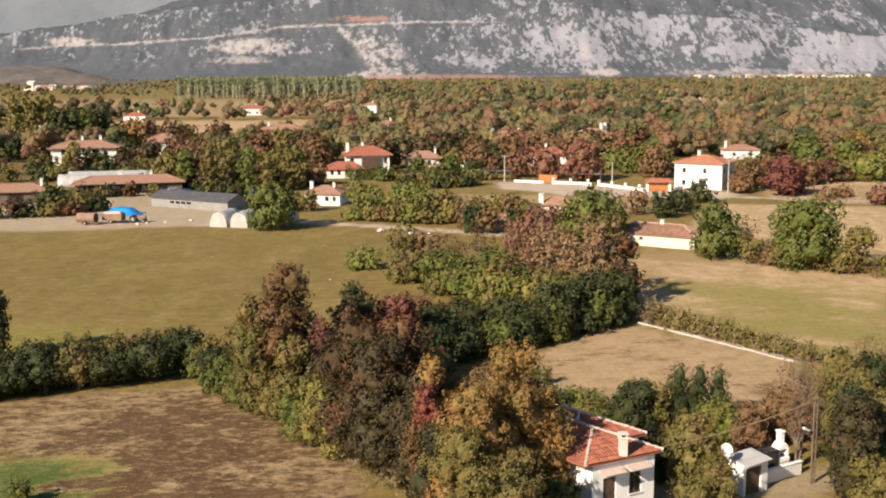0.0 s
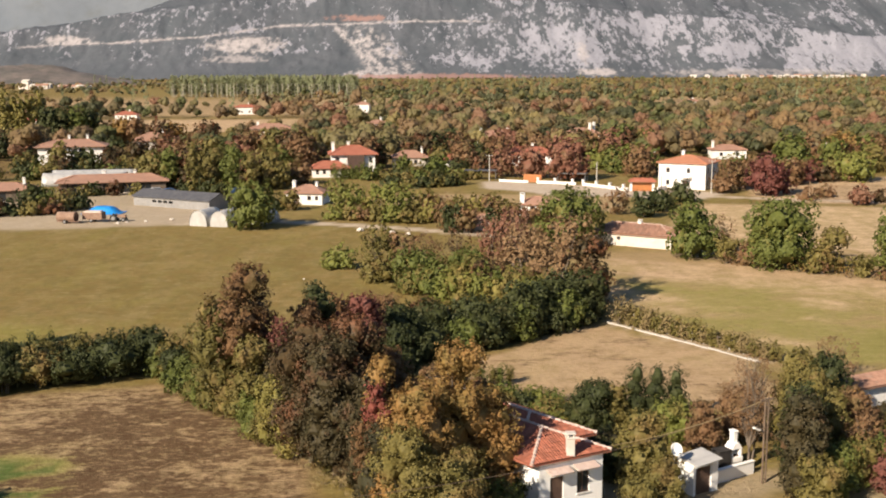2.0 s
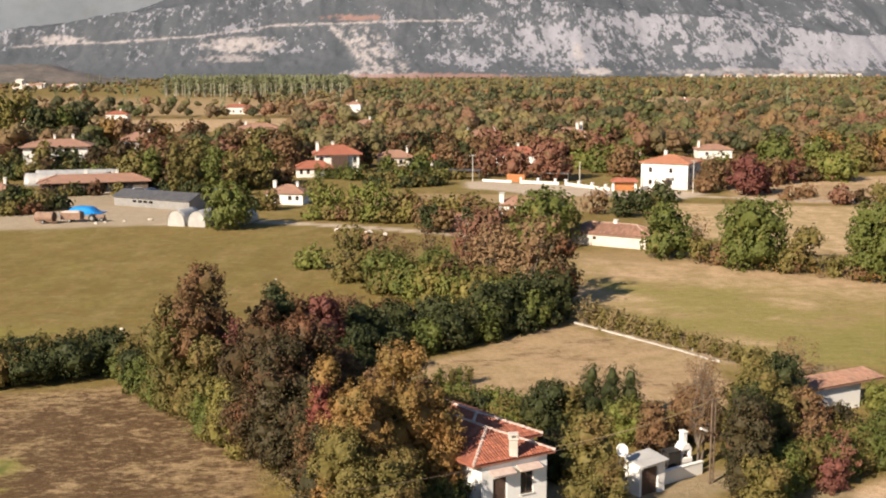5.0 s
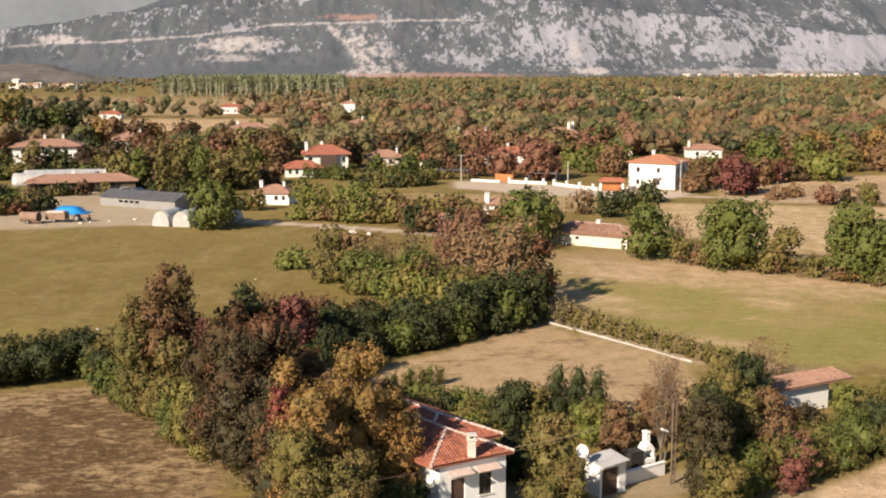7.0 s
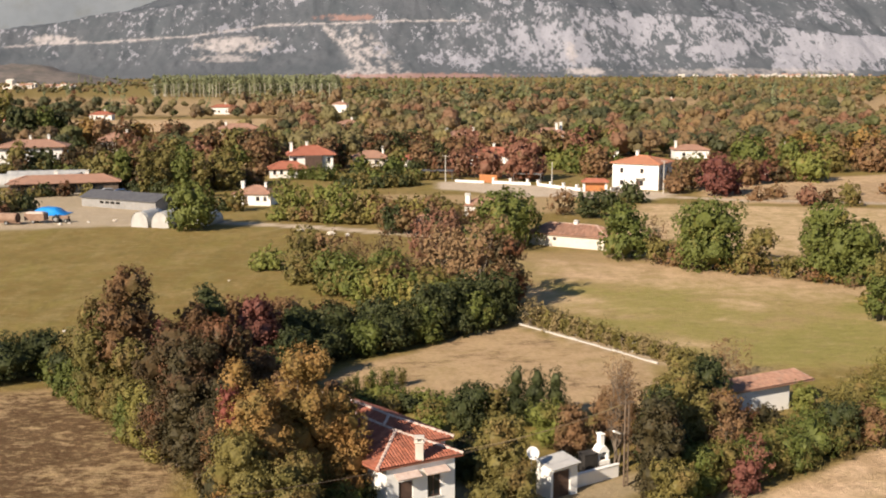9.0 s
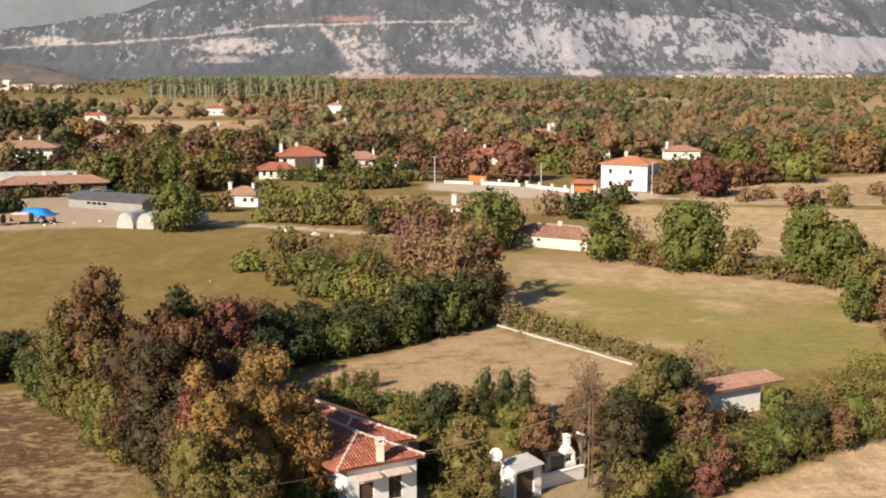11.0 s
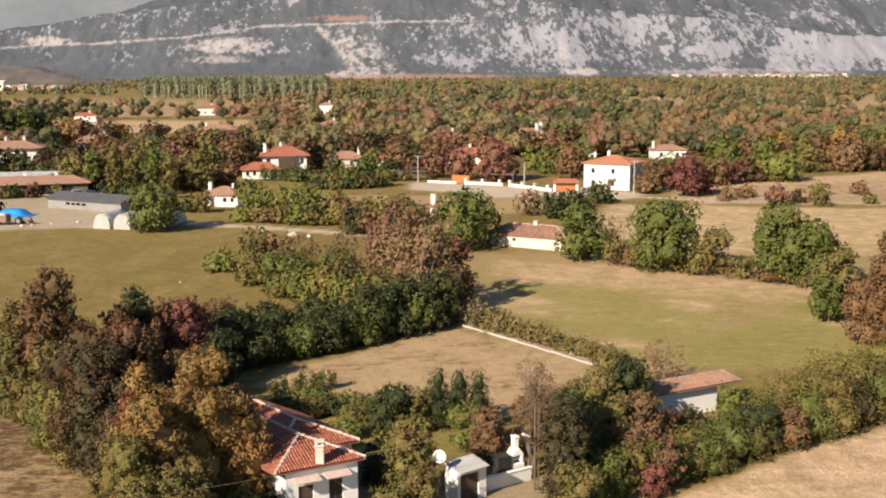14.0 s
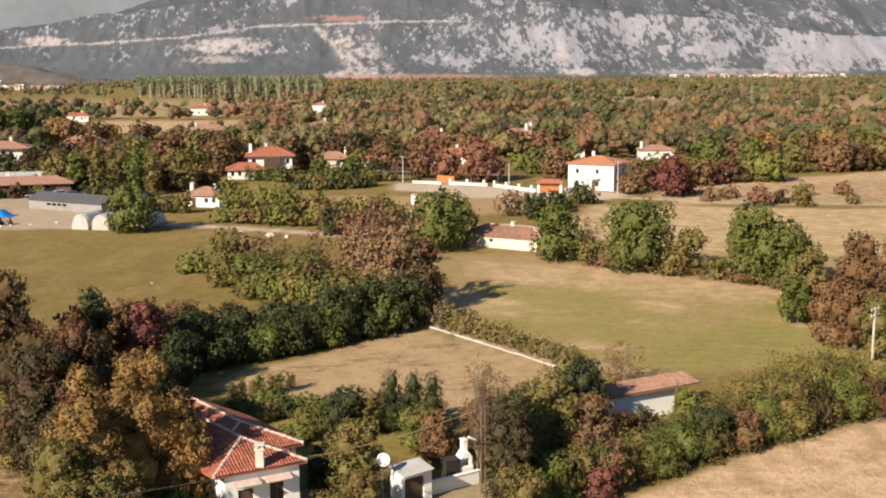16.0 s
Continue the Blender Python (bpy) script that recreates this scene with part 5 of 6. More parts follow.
# ---- trees and shrubs ----
def leaf_quads(c, n, size, slim, gen, zs=1.0):
    """Folded leaf blades at centres c with outward normals n: arrays of verts and faces."""
    k = len(c)
    n = n / np.linalg.norm(n, axis=1, keepdims=True)
    t = gen.normal(size=(k, 3))
    t = t - n * (t * n).sum(1, keepdims=True)
    t = t / np.linalg.norm(t, axis=1, keepdims=True)
    b = np.cross(n, t)
    s = (size * gen.uniform(0.6, 1.35, k))[:, None]
    t, b, n = (w * np.array([1, 1, zs]) for w in (t, b, n))
    a0, a1 = c - t * s * 0.5, c + t * s * 0.5 - n * s * 0.12
    b0, b1 = c - b * s * 0.5 * slim + n * s * 0.1, c + b * s * 0.5 * slim + n * s * 0.1
    verts = np.stack([a0, b0, a1, b1], 1).reshape(-1, 3)
    return verts, np.arange(4 * k).reshape(-1, 4)


def ico(level):
    """A unit icosphere as arrays."""
    bm = bmesh.new()
    bmesh.ops.create_icosphere(bm, subdivisions=level, radius=1.0)
    v, f = np.array([p.co[:] for p in bm.verts]), np.array([[p.index for p in q.verts] for q in bm.faces])
    bm.free()
    return v, f


BALL = {1: ico(1), 2: ico(2)}


def cores(lobes, level, shrink, gen, wild=0.16):
    """Uneven close-leaved hearts of the lobes, under the outer leaves."""
    bv, bf = BALL[level]
    verts, faces = [], []
    for k, (x, y, z, rx, rz) in enumerate(lobes):
        v = bv * np.array([rx, rx, rz]) * shrink * (1 + gen.uniform(-wild, wild, (len(bv), 1))) + np.array([x, y, z])
        verts.append(v)
        faces.append(bf + k * len(bv))
    return np.concatenate(verts), np.concatenate(faces)


def tube(path, radii, sides=6):
    verts, faces = [], []
    for k, (p, r) in enumerate(zip(path, radii)):
        d = Vector(path[min(k + 1, len(path) - 1)]) - Vector(path[max(k - 1, 0)])
        q = d.to_track_quat("Z", "Y")
        for s in range(sides):
            a = 2 * math.pi * s / sides
            verts.append(Vector(p) + q @ Vector((math.cos(a) * r, math.sin(a) * r, 0)))
        if k:
            for s in range(sides):
                faces.append(((k - 1) * sides + s, (k - 1) * sides + (s + 1) % sides, k * sides + (s + 1) % sides, k * sides + s))
    return verts, faces


# for each kind: height of the crown's foot, slenderness of its lumps, share of the outside left open, leaf slimness, outer looseness
KINDS = {
    "broad": (0.08, 1.0, 0.12, 0.8, 0.16), "tall": (0.12, 1.15, 0.15, 0.8, 0.16), "loose": (0.2, 1.0, 0.38, 0.7, 0.3), "dome": (0.12, 1.0, 0.05, 0.85, 0.12),
    "bushy": (0.0, 1.0, 0.12, 0.7, 0.2), "hedge": (0.3, 1.0, 0.1, 0.7, 0.2), "thicket": (0.0, 1.0, 0.2, 0.42, 0.34), "twiggy": (0.12, 1.0, 0.5, 0.5, 0.5),
    "cypress": (0.03, 1.5, 0.05, 0.35, 0.18), "poplar": (0.06, 1.7, 0.1, 0.6, 0.2),
}
TREES, BUSHES = ("broad", "tall", "loose", "dome"), ("bushy", "hedge", "thicket", "twiggy")


def lumps(gen, kind, h, r):
    """The large swellings of a crown, in metres: rows of x, y, z, radius, half height."""
    foot, slender = KINDS[kind][:2]
    zb, out = foot * h, []
    tall = h - zb
    if kind in TREES:
        n = max(2, round(tall / (0.85 * r)))
        start = gen.uniform(0, 6.3)
        for i in range(n):
            u = (i + 0.5) / n
            w = math.sin(math.pi * (0.2 + 0.70 * u)) ** 0.7
            m = 4 if w > 0.75 else 3
            for k in range(m):
                a = start + i * 0.9 + 6.283 * (k + gen.uniform(-0.2, 0.2)) / m
                rr = r * w * gen.uniform(0.46, 0.66)
                off = r * w * gen.uniform(0.34, 0.56)
                rz = min(rr * slender, tall / n * 0.85)
                z = zb + tall * (u + gen.uniform(-0.35, 0.35) / n)
                out.append((math.cos(a) * off, math.sin(a) * off, min(max(z, zb + rz * 0.7), h - rz), rr, rz))
        out.append((gen.uniform(-0.12, 0.12) * r, gen.uniform(-0.12, 0.12) * r, h - 0.42 * r, 0.42 * r, 0.42 * r))
    elif kind in BUSHES:
        rz = min(0.55 * r, 0.5 * tall)
        out.append((gen.uniform(-0.15, 0.15) * r, gen.uniform(-0.15, 0.15) * r, h - rz, 0.52 * r, rz))
        rings = max(1, round(tall / (1.1 * r)))
        start = gen.uniform(0, 6.3)
        for i in range(rings):
            for k in range(5):
                a = start + i * 0.6 + 6.283 * (k + gen.uniform(-0.25, 0.25)) / 5
                rr = r * gen.uniform(0.36, 0.54)
                z = zb + tall * (0.30 + 0.42 * i / max(1, rings - 1) * (rings > 1)) * gen.uniform(0.75, 1.35)
                rz = min(rr, 0.42 * tall)
                out.append((math.cos(a) * r * gen.uniform(0.45, 0.62), math.sin(a) * r * gen.uniform(0.45, 0.62), min(z, h - rz), rr, rz))
    else:
        n = max(4, round(tall / (0.9 * r)))
        for i in range(n):
            u = (i + 0.5) / n
            w = (1 - 0.75 * u ** 3) if kind == "cypress" else math.sin(math.pi * (0.15 + 0.75 * u)) ** 0.6
            out.append((gen.uniform(-0.15, 0.15) * r, gen.uniform(-0.15, 0.15) * r, zb + tall * u, r * w * gen.uniform(0.75, 0.95), tall / n * 0.85))
    return np.array(out)


def sprays(gen, kind, lump, leaf):
    """Leafy sprays over the outside of the lumps: centres, outward ways, radii."""
    gap = KINDS[kind][2]
    cs, ds, rs = [], [], []
    for k, (x, y, z, rr, rz) in enumerate(lump):
        c = min(max(0.33 * rr, 0.26, leaf * 0.95), 1.15)
        n = max(5, int(3.0 * (rr / c) ** 2 * max(0.6, min(1.6, rz / rr))))
        i = np.arange(n) + 0.5
        up = 1 - 2 * i / n + gen.uniform(-0.6, 0.6, n) / n
        up = np.clip(up, -0.98, 0.98)
        a = i * 2.39996 + gen.uniform(-0.35, 0.35, n) + k
        d = np.stack([np.cos(a) * np.sqrt(1 - up * up), np.sin(a) * np.sqrt(1 - up * up), up], 1)
        p = np.array([x, y, z]) + d * np.array([rr, rr, rz]) * gen.uniform(0.78, 1.06, (n, 1))
        keep = (p[:, 2] > 0.2) & (gen.random(n) > gap)
        for j, (ox, oy, oz, o_r, o_z) in enumerate(lump):
            if j != k:
                keep &= (((p - (ox, oy, oz)) / (o_r, o_r, o_z)) ** 2).sum(1) > 0.66
        cs.append(p[keep])
        ds.append(d[keep])
        rs.append(c * gen.uniform(0.65, 1.35, n)[keep])
    return np.concatenate(cs), np.concatenate(ds), np.concatenate(rs)


def foliage(gen, kind, h, r, leaf):
    """The crown's verts and faces, and its lumps: leaves round every spray over close-leaved hearts."""
    slim, loose = KINDS[kind][3:]
    lump = lumps(gen, kind, h, r)
    c, d, rad = sprays(gen, kind, lump, leaf)
    dense = 0.3 if kind == "twiggy" else 0.5 if kind == "loose" else 0.62
    count = np.maximum(4, (dense * 12.57 * rad ** 2 * 0.5 / (0.5 * leaf * leaf * max(slim, 0.6))).astype(int))
    pick = np.repeat(np.arange(len(c)), count)
    w = gen.normal(size=(len(pick), 3)) + d[pick] * 1.0 + np.array([0, 0, 0.3])
    w /= np.linalg.norm(w, axis=1, keepdims=True)
    fine = leaf < 0.33
    out = (0.45 if fine else 0.66) + (0.7 if fine else 0.42) * gen.random(len(pick)) + (0.4 + 2 * loose) * gen.random(len(pick)) ** 4
    way = d * 0.6 + np.array([0, 0, 0.7]) + gen.normal(size=d.shape) * 0.45
    way /= np.linalg.norm(way, axis=1, keepdims=True)
    pull = gen.uniform(0.1, 1.0, (len(c), 1)) * (1.6 if kind in ("cypress", "thicket") else 1.0)
    spread = w + way[pick] * (w * way[pick]).sum(1, keepdims=True) * pull[pick]
    pts = c[pick] + spread * (0.86 * rad[pick] * out)[:, None]
    nor = w * 0.8 + d[pick] * 0.55 + gen.normal(size=w.shape) * (0.3 if fine else 0.2)
    keep = pts[:, 2] > 0.05
    v, f = leaf_quads(pts[keep], nor[keep], leaf, slim, gen)
    hearts = []
    if kind != "twiggy":
        hearts = [(x, y, z, rr * (0.77 if fine else 0.74), rz * (0.77 if fine else 0.74)) for x, y, z, rr, rz in lump] if kind != "loose" else [(*(p - t * q * 0.25), q * 0.5, q * 0.5) for p, t, q in zip(c, d, rad)]
        cv, cf = cores(hearts, 2 if fine and kind != "loose" else 1, 1.0, gen)
        cv[:, 2] = np.maximum(cv[:, 2], 0.01)
        return np.concatenate([v, cv]), f.tolist() + (cf + len(v)).tolist(), lump
    return v, f.tolist(), lump


def branches(gen, kind, h, r, lump, near):
    """Trunk, limbs to the lumps, and twigs, as verts and faces."""
    verts, faces = [], []

    def add(path, radii, n):
        v, f = tube(path, radii, n)
        faces.extend(tuple(i + len(verts) for i in q) for q in f)
        verts.extend(v)

    stems = 1 if kind not in BUSHES else 4
    thick = (0.021 if stems == 1 else 0.012) * h
    fork = (0.3 if stems == 1 else 0.16) * h
    for k in range(stems):
        ox, oy = (0, 0) if stems == 1 else gen.uniform(-0.2, 0.2, 2) * r
        lean = gen.uniform(-0.04, 0.04, 2) * h
        top = Vector((ox + lean[0], oy + lean[1], fork))
        add([(ox, oy, -0.2), (ox + lean[0] * 0.3, oy + lean[1] * 0.3, fork * 0.5), top], [thick * 1.3, thick, thick * 0.8], 6 if stems == 1 else 4)
        reach = lump if stems == 1 else lump[k::stems]
        for lb in reach if near else reach[::3]:
            end = Vector((lb[0], lb[1], lb[2] + lb[4] * 0.3))
            mid = top.lerp(end, 0.5) + Vector((*gen.uniform(-0.06, 0.06, 2) * r, 0.06 * r))
            add([top, mid, end], [thick * 0.5, thick * 0.3, thick * 0.12], 4)
            for _ in range(7 if kind == "twiggy" else 2 if kind == "loose" else 0):
                tip = end + Vector(gen.normal(size=3)) * lb[3] * 0.75
                tip.z = max(tip.z, 0.1)
                add([mid.lerp(end, gen.uniform(0.1, 0.9)), tip], [thick * 0.22, thick * 0.07], 3)
    return verts, faces


NAMES = {"cypress": "cypress", "poplar": "poplar", "bushy": "shrub", "hedge": "shrub", "thicket": "shrub", "twiggy": "shrub"}
WORDS = {"dome": "dense round-crowned tree", "broad": "broad-crowned tree", "tall": "tall full-crowned tree", "loose": "loose-crowned tree", "bushy": "dense shrub", "hedge": "overhanging hedge shrub", "thicket": "tangled bramble shrub", "twiggy": "thin twiggy shrub",
         "cypress": "upright conifer", "poplar": "slender poplar"}
turn_rng = random.Random(5)
planted = []


def plant(kind, tone, x, y, h, r, place="by the fields", group=""):
    """One tree or shrub: height h and crown radius r in metres; its leaves finer the nearer it stands to the lane."""
    gen = np.random.default_rng(1000 + len(planted))
    leaf = y * (0.0028 if y < 112 else 0.0033) * (1.25 if kind == "thicket" else 0.85 if kind in ("cypress", "twiggy") else 1.0)
    v, f, lump = foliage(gen, kind, h * 0.97, r * 0.84, leaf)
    name = NAMES.get(kind, "tree")
    ob = new(name)
    ob.matrix_basis = pose(x, y, 0)
    tagged(ob, PALETTE[tone][1] + " " + WORDS[kind] + " " + place, name, group)
    tv, tf = branches(gen, kind, h, r, lump, y < 180)
    a, b = new("trunk", mesh_of("trunk", tv, tf, BARK, True)), new("crown", mesh_of("crown", v, f, PALETTE[tone][0]))
    a.parent = b.parent = ob
    planted.append((x, y, r))
    return ob


def row(kind, tones, ax, ay, bx, by, n, h, r, place, group, wobble=0.8):
    for k in range(n):
        u = (k + 0.5) / n
        plant(kind, tones[k % len(tones)], ax + (bx - ax) * u + turn_rng.uniform(-wobble, wobble), ay + (by - ay) * u + turn_rng.uniform(-wobble, wobble),
              h * turn_rng.uniform(0.8, 1.2), r * turn_rng.uniform(0.85, 1.2), place, group)


# wooded hedge between the two near fields
plant("broad", "umber", -9.0, 91.0, 12.6, 3.6, "in the field hedge")
plant("broad", "olive", -11.2, 89.6, 9.8, 2.5, "in the field hedge")
plant("broad", "olive", -8.0, 87.4, 7.0, 2.6, "in the field hedge")
plant("broad", "dark", -3.4, 98.2, 9.6, 2.2, "in the field hedge")
plant("loose", "wine", -5.9, 90.6, 8.0, 1.7, "in the field hedge")
plant("broad", "umber", -4.0, 94.0, 8.6, 2.4, "in the field hedge")
plant("broad", "umber", -2.0, 103.0, 7.4, 2.0, "in the field hedge")
plant("broad", "wine", 0.9, 100.0, 8.0, 2.8, "in the field hedge")
plant("broad", "dark", 4.1, 104.0, 6.0, 2.5, "in the field hedge")
plant("broad", "dark", 4.0, 98.0, 5.2, 2.5, "in the field hedge")
plant("broad", "dark", 2.4, 92.6, 4.8, 2.6, "in the field hedge")
plant("broad", "mixed", -2.3, 77.4, 10.8, 3.4, "in the field hedge")
plant("broad", "mixed", 1.0, 77.4, 11.3, 3.3, "in the field hedge")
plant("broad", "shade", -0.4, 74.6, 10.2, 2.7, "in the field hedge")
plant("broad", "shade", -0.6, 84.0, 8.6, 3.2, "in the field hedge")
plant("broad", "umber", 3.0, 83.0, 7.2, 2.8, "in the field hedge")
plant("broad", "shade", 2.6, 71.8, 8.8, 2.6, "beside the small house")
plant("broad", "orange", 3.0, 71.0, 9.9, 1.6, "beside the small house")
plant("broad", "crimson", 2.8, 69.6, 8.2, 1.2, "beside the small house")
plant("bushy", "umber", 2.5, 68.0, 6.2, 1.5, "beside the small house")
plant("bushy", "olive", 3.4, 66.2, 5.0, 1.7, "beside the small house")
plant("broad", "orange", 8.0, 66.3, 11.9, 2.8, "beside the small house")
plant("broad", "orange", 5.3, 63.0, 10.2, 2.8, "beside the small house")
plant("loose", "brown", 6.6, 70.0, 9.4, 2.2, "beside the small house")
plant("broad", "orange", 10.1, 66.8, 9.0, 2.0, "beside the small house")
plant("broad", "brown", 9.6, 69.8, 8.4, 1.7, "beside the small house")
plant("bushy", "dark", 11.2, 66.4, 2.6, 1.3, "beside the small house")
plant("broad", "olive", 4.6, 60.6, 8.2, 2.4, "beside the small house")
plant("broad", "olive", 7.4, 60.8, 6.8, 2.6, "beside the small house")
plant("broad", "shade", 3.6, 65.8, 6.6, 2.4, "beside the small house")
plant("bushy", "shade", -2.6, 80.6, 6.4, 2.6, "in the field hedge")
plant("bushy", "shade", -5.2, 86.0, 6.2, 2.0, "in the field hedge")
plant("bushy", "yellow", -5.0, 81.0, 5.2, 2.1, "in the field hedge")
plant("bushy", "yellow", -3.6, 78.2, 4.0, 1.7, "in the field hedge")
plant("bushy", "olive", 10.2, 62.8, 3.2, 1.5, "beside the small house")
row("bushy", ("dark", "green", "olive"), -21, 103, -13.5, 95.5, 5, 3.6, 2.2, "in the field hedge", "field hedge shrubs")
row("thicket", ("green", "olive", "green"), -15.5, 97, -4.6, 80.5, 8, 2.9, 1.9, "in the field hedge", "field hedge shrubs", 0.5)
row("thicket", ("olive", "mixed", "straw", "olive"), -1.6, 76.5, 5.2, 66.0, 6, 2.3, 1.4, "by the stubble field", "field hedge shrubs", 0.4)
row("twiggy", ("straw", "olive"), -3.0, 76.2, 3.6, 66.4, 7, 0.9, 0.9, "by the stubble field", "dry weeds", 0.4)
row("bushy", ("mixed", "shade", "olive"), -9, 93, -2, 81.5, 5, 4.6, 2.0, "in the field hedge", "field hedge shrubs")
row("hedge", ("dark", "dark", "olive"), -52, 87.5, -21.5, 100.5, 11, 3.8, 2.9, "along the stubble field", "dark hedge shrubs", 0.5)
row("hedge", ("dark", "olive", "dark"), -52, 89.5, -24, 102, 8, 4.1, 2.8, "along the stubble field", "dark hedge shrubs", 0.5)
# backing row added to stop light leaking through under the hedge
row("bushy", ("dark",), -52, 90.5, -22, 102.8, 9, 3.4, 2.6, "along the stubble field", "dark hedge shrubs", 0.4)
plant("tall", "dark", -39.8, 108.0, 7.6, 2.0, "at the field edge")
# dark hedge behind the mown plot
row("dome", ("dark",), 3, 106.5, 25, 121.5, 9, 4.7, 2.6, "behind the mown plot", "plot hedge trees", 0.6)
row("bushy", ("dark", "dark", "green"), 5, 104.5, 25.5, 119.8, 10, 3.7, 2.5, "behind the mown plot", "plot hedge trees", 0.5)
row("bushy", ("mixed", "brown", "dark"), 0, 106, 8, 112, 4, 5.2, 2.4, "behind the mown plot", "plot hedge trees", 0.8)
plant("tall", "dark", 25.4, 121.5, 5.7, 3.1, "behind the mown plot")
plant("broad", "dark", 22.6, 120.0, 5.8, 3.0, "behind the mown plot")
plant("loose", "dusty", 23.8, 131.5, 10.6, 5.2, "in the middle thicket")
plant("broad", "mixed", 27.2, 128.5, 8.6, 3.2, "in the middle thicket")
plant("loose", "dusty", 19.6, 138.0, 9.0, 4.2, "in the middle thicket")
plant("loose", "red", 20.4, 155.0, 8.8, 3.4, "in the middle thicket")
plant("loose", "red", 17.8, 158.5, 7.0, 2.8, "in the middle thicket")
row("bushy", ("green", "olive", "green", "mixed"), 4, 141, 20, 127.5, 10, 5.2, 3.4, "in the middle thicket", "thicket shrubs", 1.5)
row("bushy", ("bright", "yellow", "olive"), 9, 132, 20, 123.5, 7, 4.2, 2.8, "in the middle thicket", "thicket shrubs", 1.2)
plant("loose", "olive", 1.0, 150.0, 7.0, 3.2, "in the middle thicket")
plant("loose", "brown", 4.8, 149.0, 6.2, 3.0, "in the middle thicket")
plant("bushy", "bright", -4.5, 156.0, 3.2, 2.8, "in the middle thicket")
plant("bushy", "olive", 1.5, 146.0, 3.4, 3.0, "in the middle thicket")
plant("twiggy", "brown", 8.0, 152.0, 5.5, 2.6, "in the middle thicket")
plant("twiggy", "mixed", 12.5, 160.0, 5.0, 2.8, "in the middle thicket")
plant("bushy", "brown", 13.0, 148.0, 3.8, 3.2, "in the middle thicket")
plant("twiggy", "straw", 29.0, 119.4, 2.9, 1.7, "at the end of the kerb")
# vines on the wire fence
row("thicket", ("olive", "straw", "olive"), 29.5, 120.3, 41.2, 102.9, 24, 1.25, 0.62, "on the wire fence", "fence vines", 0.15)
# trees beyond the right-hand field
plant("dome", "green", 48.3, 162.0, 8.4, 4.4, "by the barn")
plant("twiggy", "brown", 53.0, 163.0, 6.0, 2.2, "by the barn")
plant("dome", "green", 58.2, 152.5, 9.8, 6.8, "at the field edge")
plant("dome", "green", 71.8, 143.0, 10.6, 4.8, "at the field edge")
plant("dome", "green", 76.0, 142.0, 8.2, 4.7, "at the field edge")
plant("bushy", "olive", 64.5, 149.0, 6.2, 2.9, "at the field edge")
row("bushy", ("olive", "brown", "green", "olive"), 50, 159, 80, 137, 8, 3.0, 2.0, "at the field edge", "field edge shrubs", 1.0)
row("twiggy", ("brown", "orange"), 51, 157, 78, 136, 10, 1.7, 1.6, "at the field edge", "field edge shrubs", 0.8)
plant("dome", "olive", 70.6, 121.0, 8.2, 3.0, "at the lane")
plant("bushy", "green", 68.8, 119.5, 5.2, 2.0, "at the lane")
plant("broad", "umber", 70.7, 107.5, 12.0, 3.2, "at the lane")
plant("broad", "brown", 69.0, 109.5, 7.2, 2.8, "at the lane")
plant("broad", "olive", 71.4, 103.8, 6.5, 2.6, "at the lane")
plant("bushy", "yellow", 71.8, 128.0, 1.6, 2.6, "at the field edge")
plant("loose", "brown", 80.5, 118.0, 10.5, 4.0, "at the lane")
# garden between the small house and the mown plot
plant("bushy", "dark", 19.5, 83.8, 3.9, 2.0, "in the cottage garden")
plant("cypress", "dark", 23.2, 84.9, 4.8, 1.45, "in the cottage garden", "garden conifers")
plant("cypress", "dark", 24.9, 84.8, 4.6, 1.5, "in the cottage garden", "garden conifers")
plant("cypress", "dark", 26.6, 84.8, 4.4, 1.4, "in the cottage garden", "garden conifers")
plant("bushy", "olive", 21.7, 84.2, 3.6, 1.1, "in the cottage garden")
plant("bushy", "bright", 25.4, 79.9, 3.4, 1.9, "in the cottage garden")
# dark shrubs added in place of the shaded gap beside the house
row("bushy", ("dark", "shade", "dark"), 18.6, 72.6, 19.6, 79.0, 4, 2.3, 1.5, "added for shade behind the house", "garden shrubs", 0.3)
plant("dome", "olive", 20.7, 70.4, 5.8, 2.3, "in front of the yard")
plant("bushy", "olive", 21.3, 66.8, 3.4, 1.7, "in front of the yard")
plant("bushy", "olive", 19.6, 66.0, 2.6, 1.4, "in front of the yard")
plant("bushy", "brown", 30.6, 80.4, 4.4, 2.1, "behind the yard")
plant("twiggy", "brown", 31.6, 84.5, 4.6, 1.7, "behind the yard")
row("cypress", ("olive", "green"), 9.0, 94.4, 14.5, 97.0, 7, 1.5, 0.3, "along the mown plot", "young garden conifers", 0.25)
row("bushy", ("dark", "green", "olive"), 9.5, 90, 19.5, 87, 7, 1.4, 1.5, "in the cottage garden", "garden shrubs", 0.8)
row("bushy", ("bright", "green"), 11, 93, 18, 90.5, 4, 1.2, 1.4, "in the cottage garden", "garden shrubs", 0.6)
plant("bushy", "bright", 16.0, 83.5, 1.4, 2.0, "in the cottage garden")
plant("bushy", "bright", 20.0, 87.4, 1.2, 2.0, "in the cottage garden")
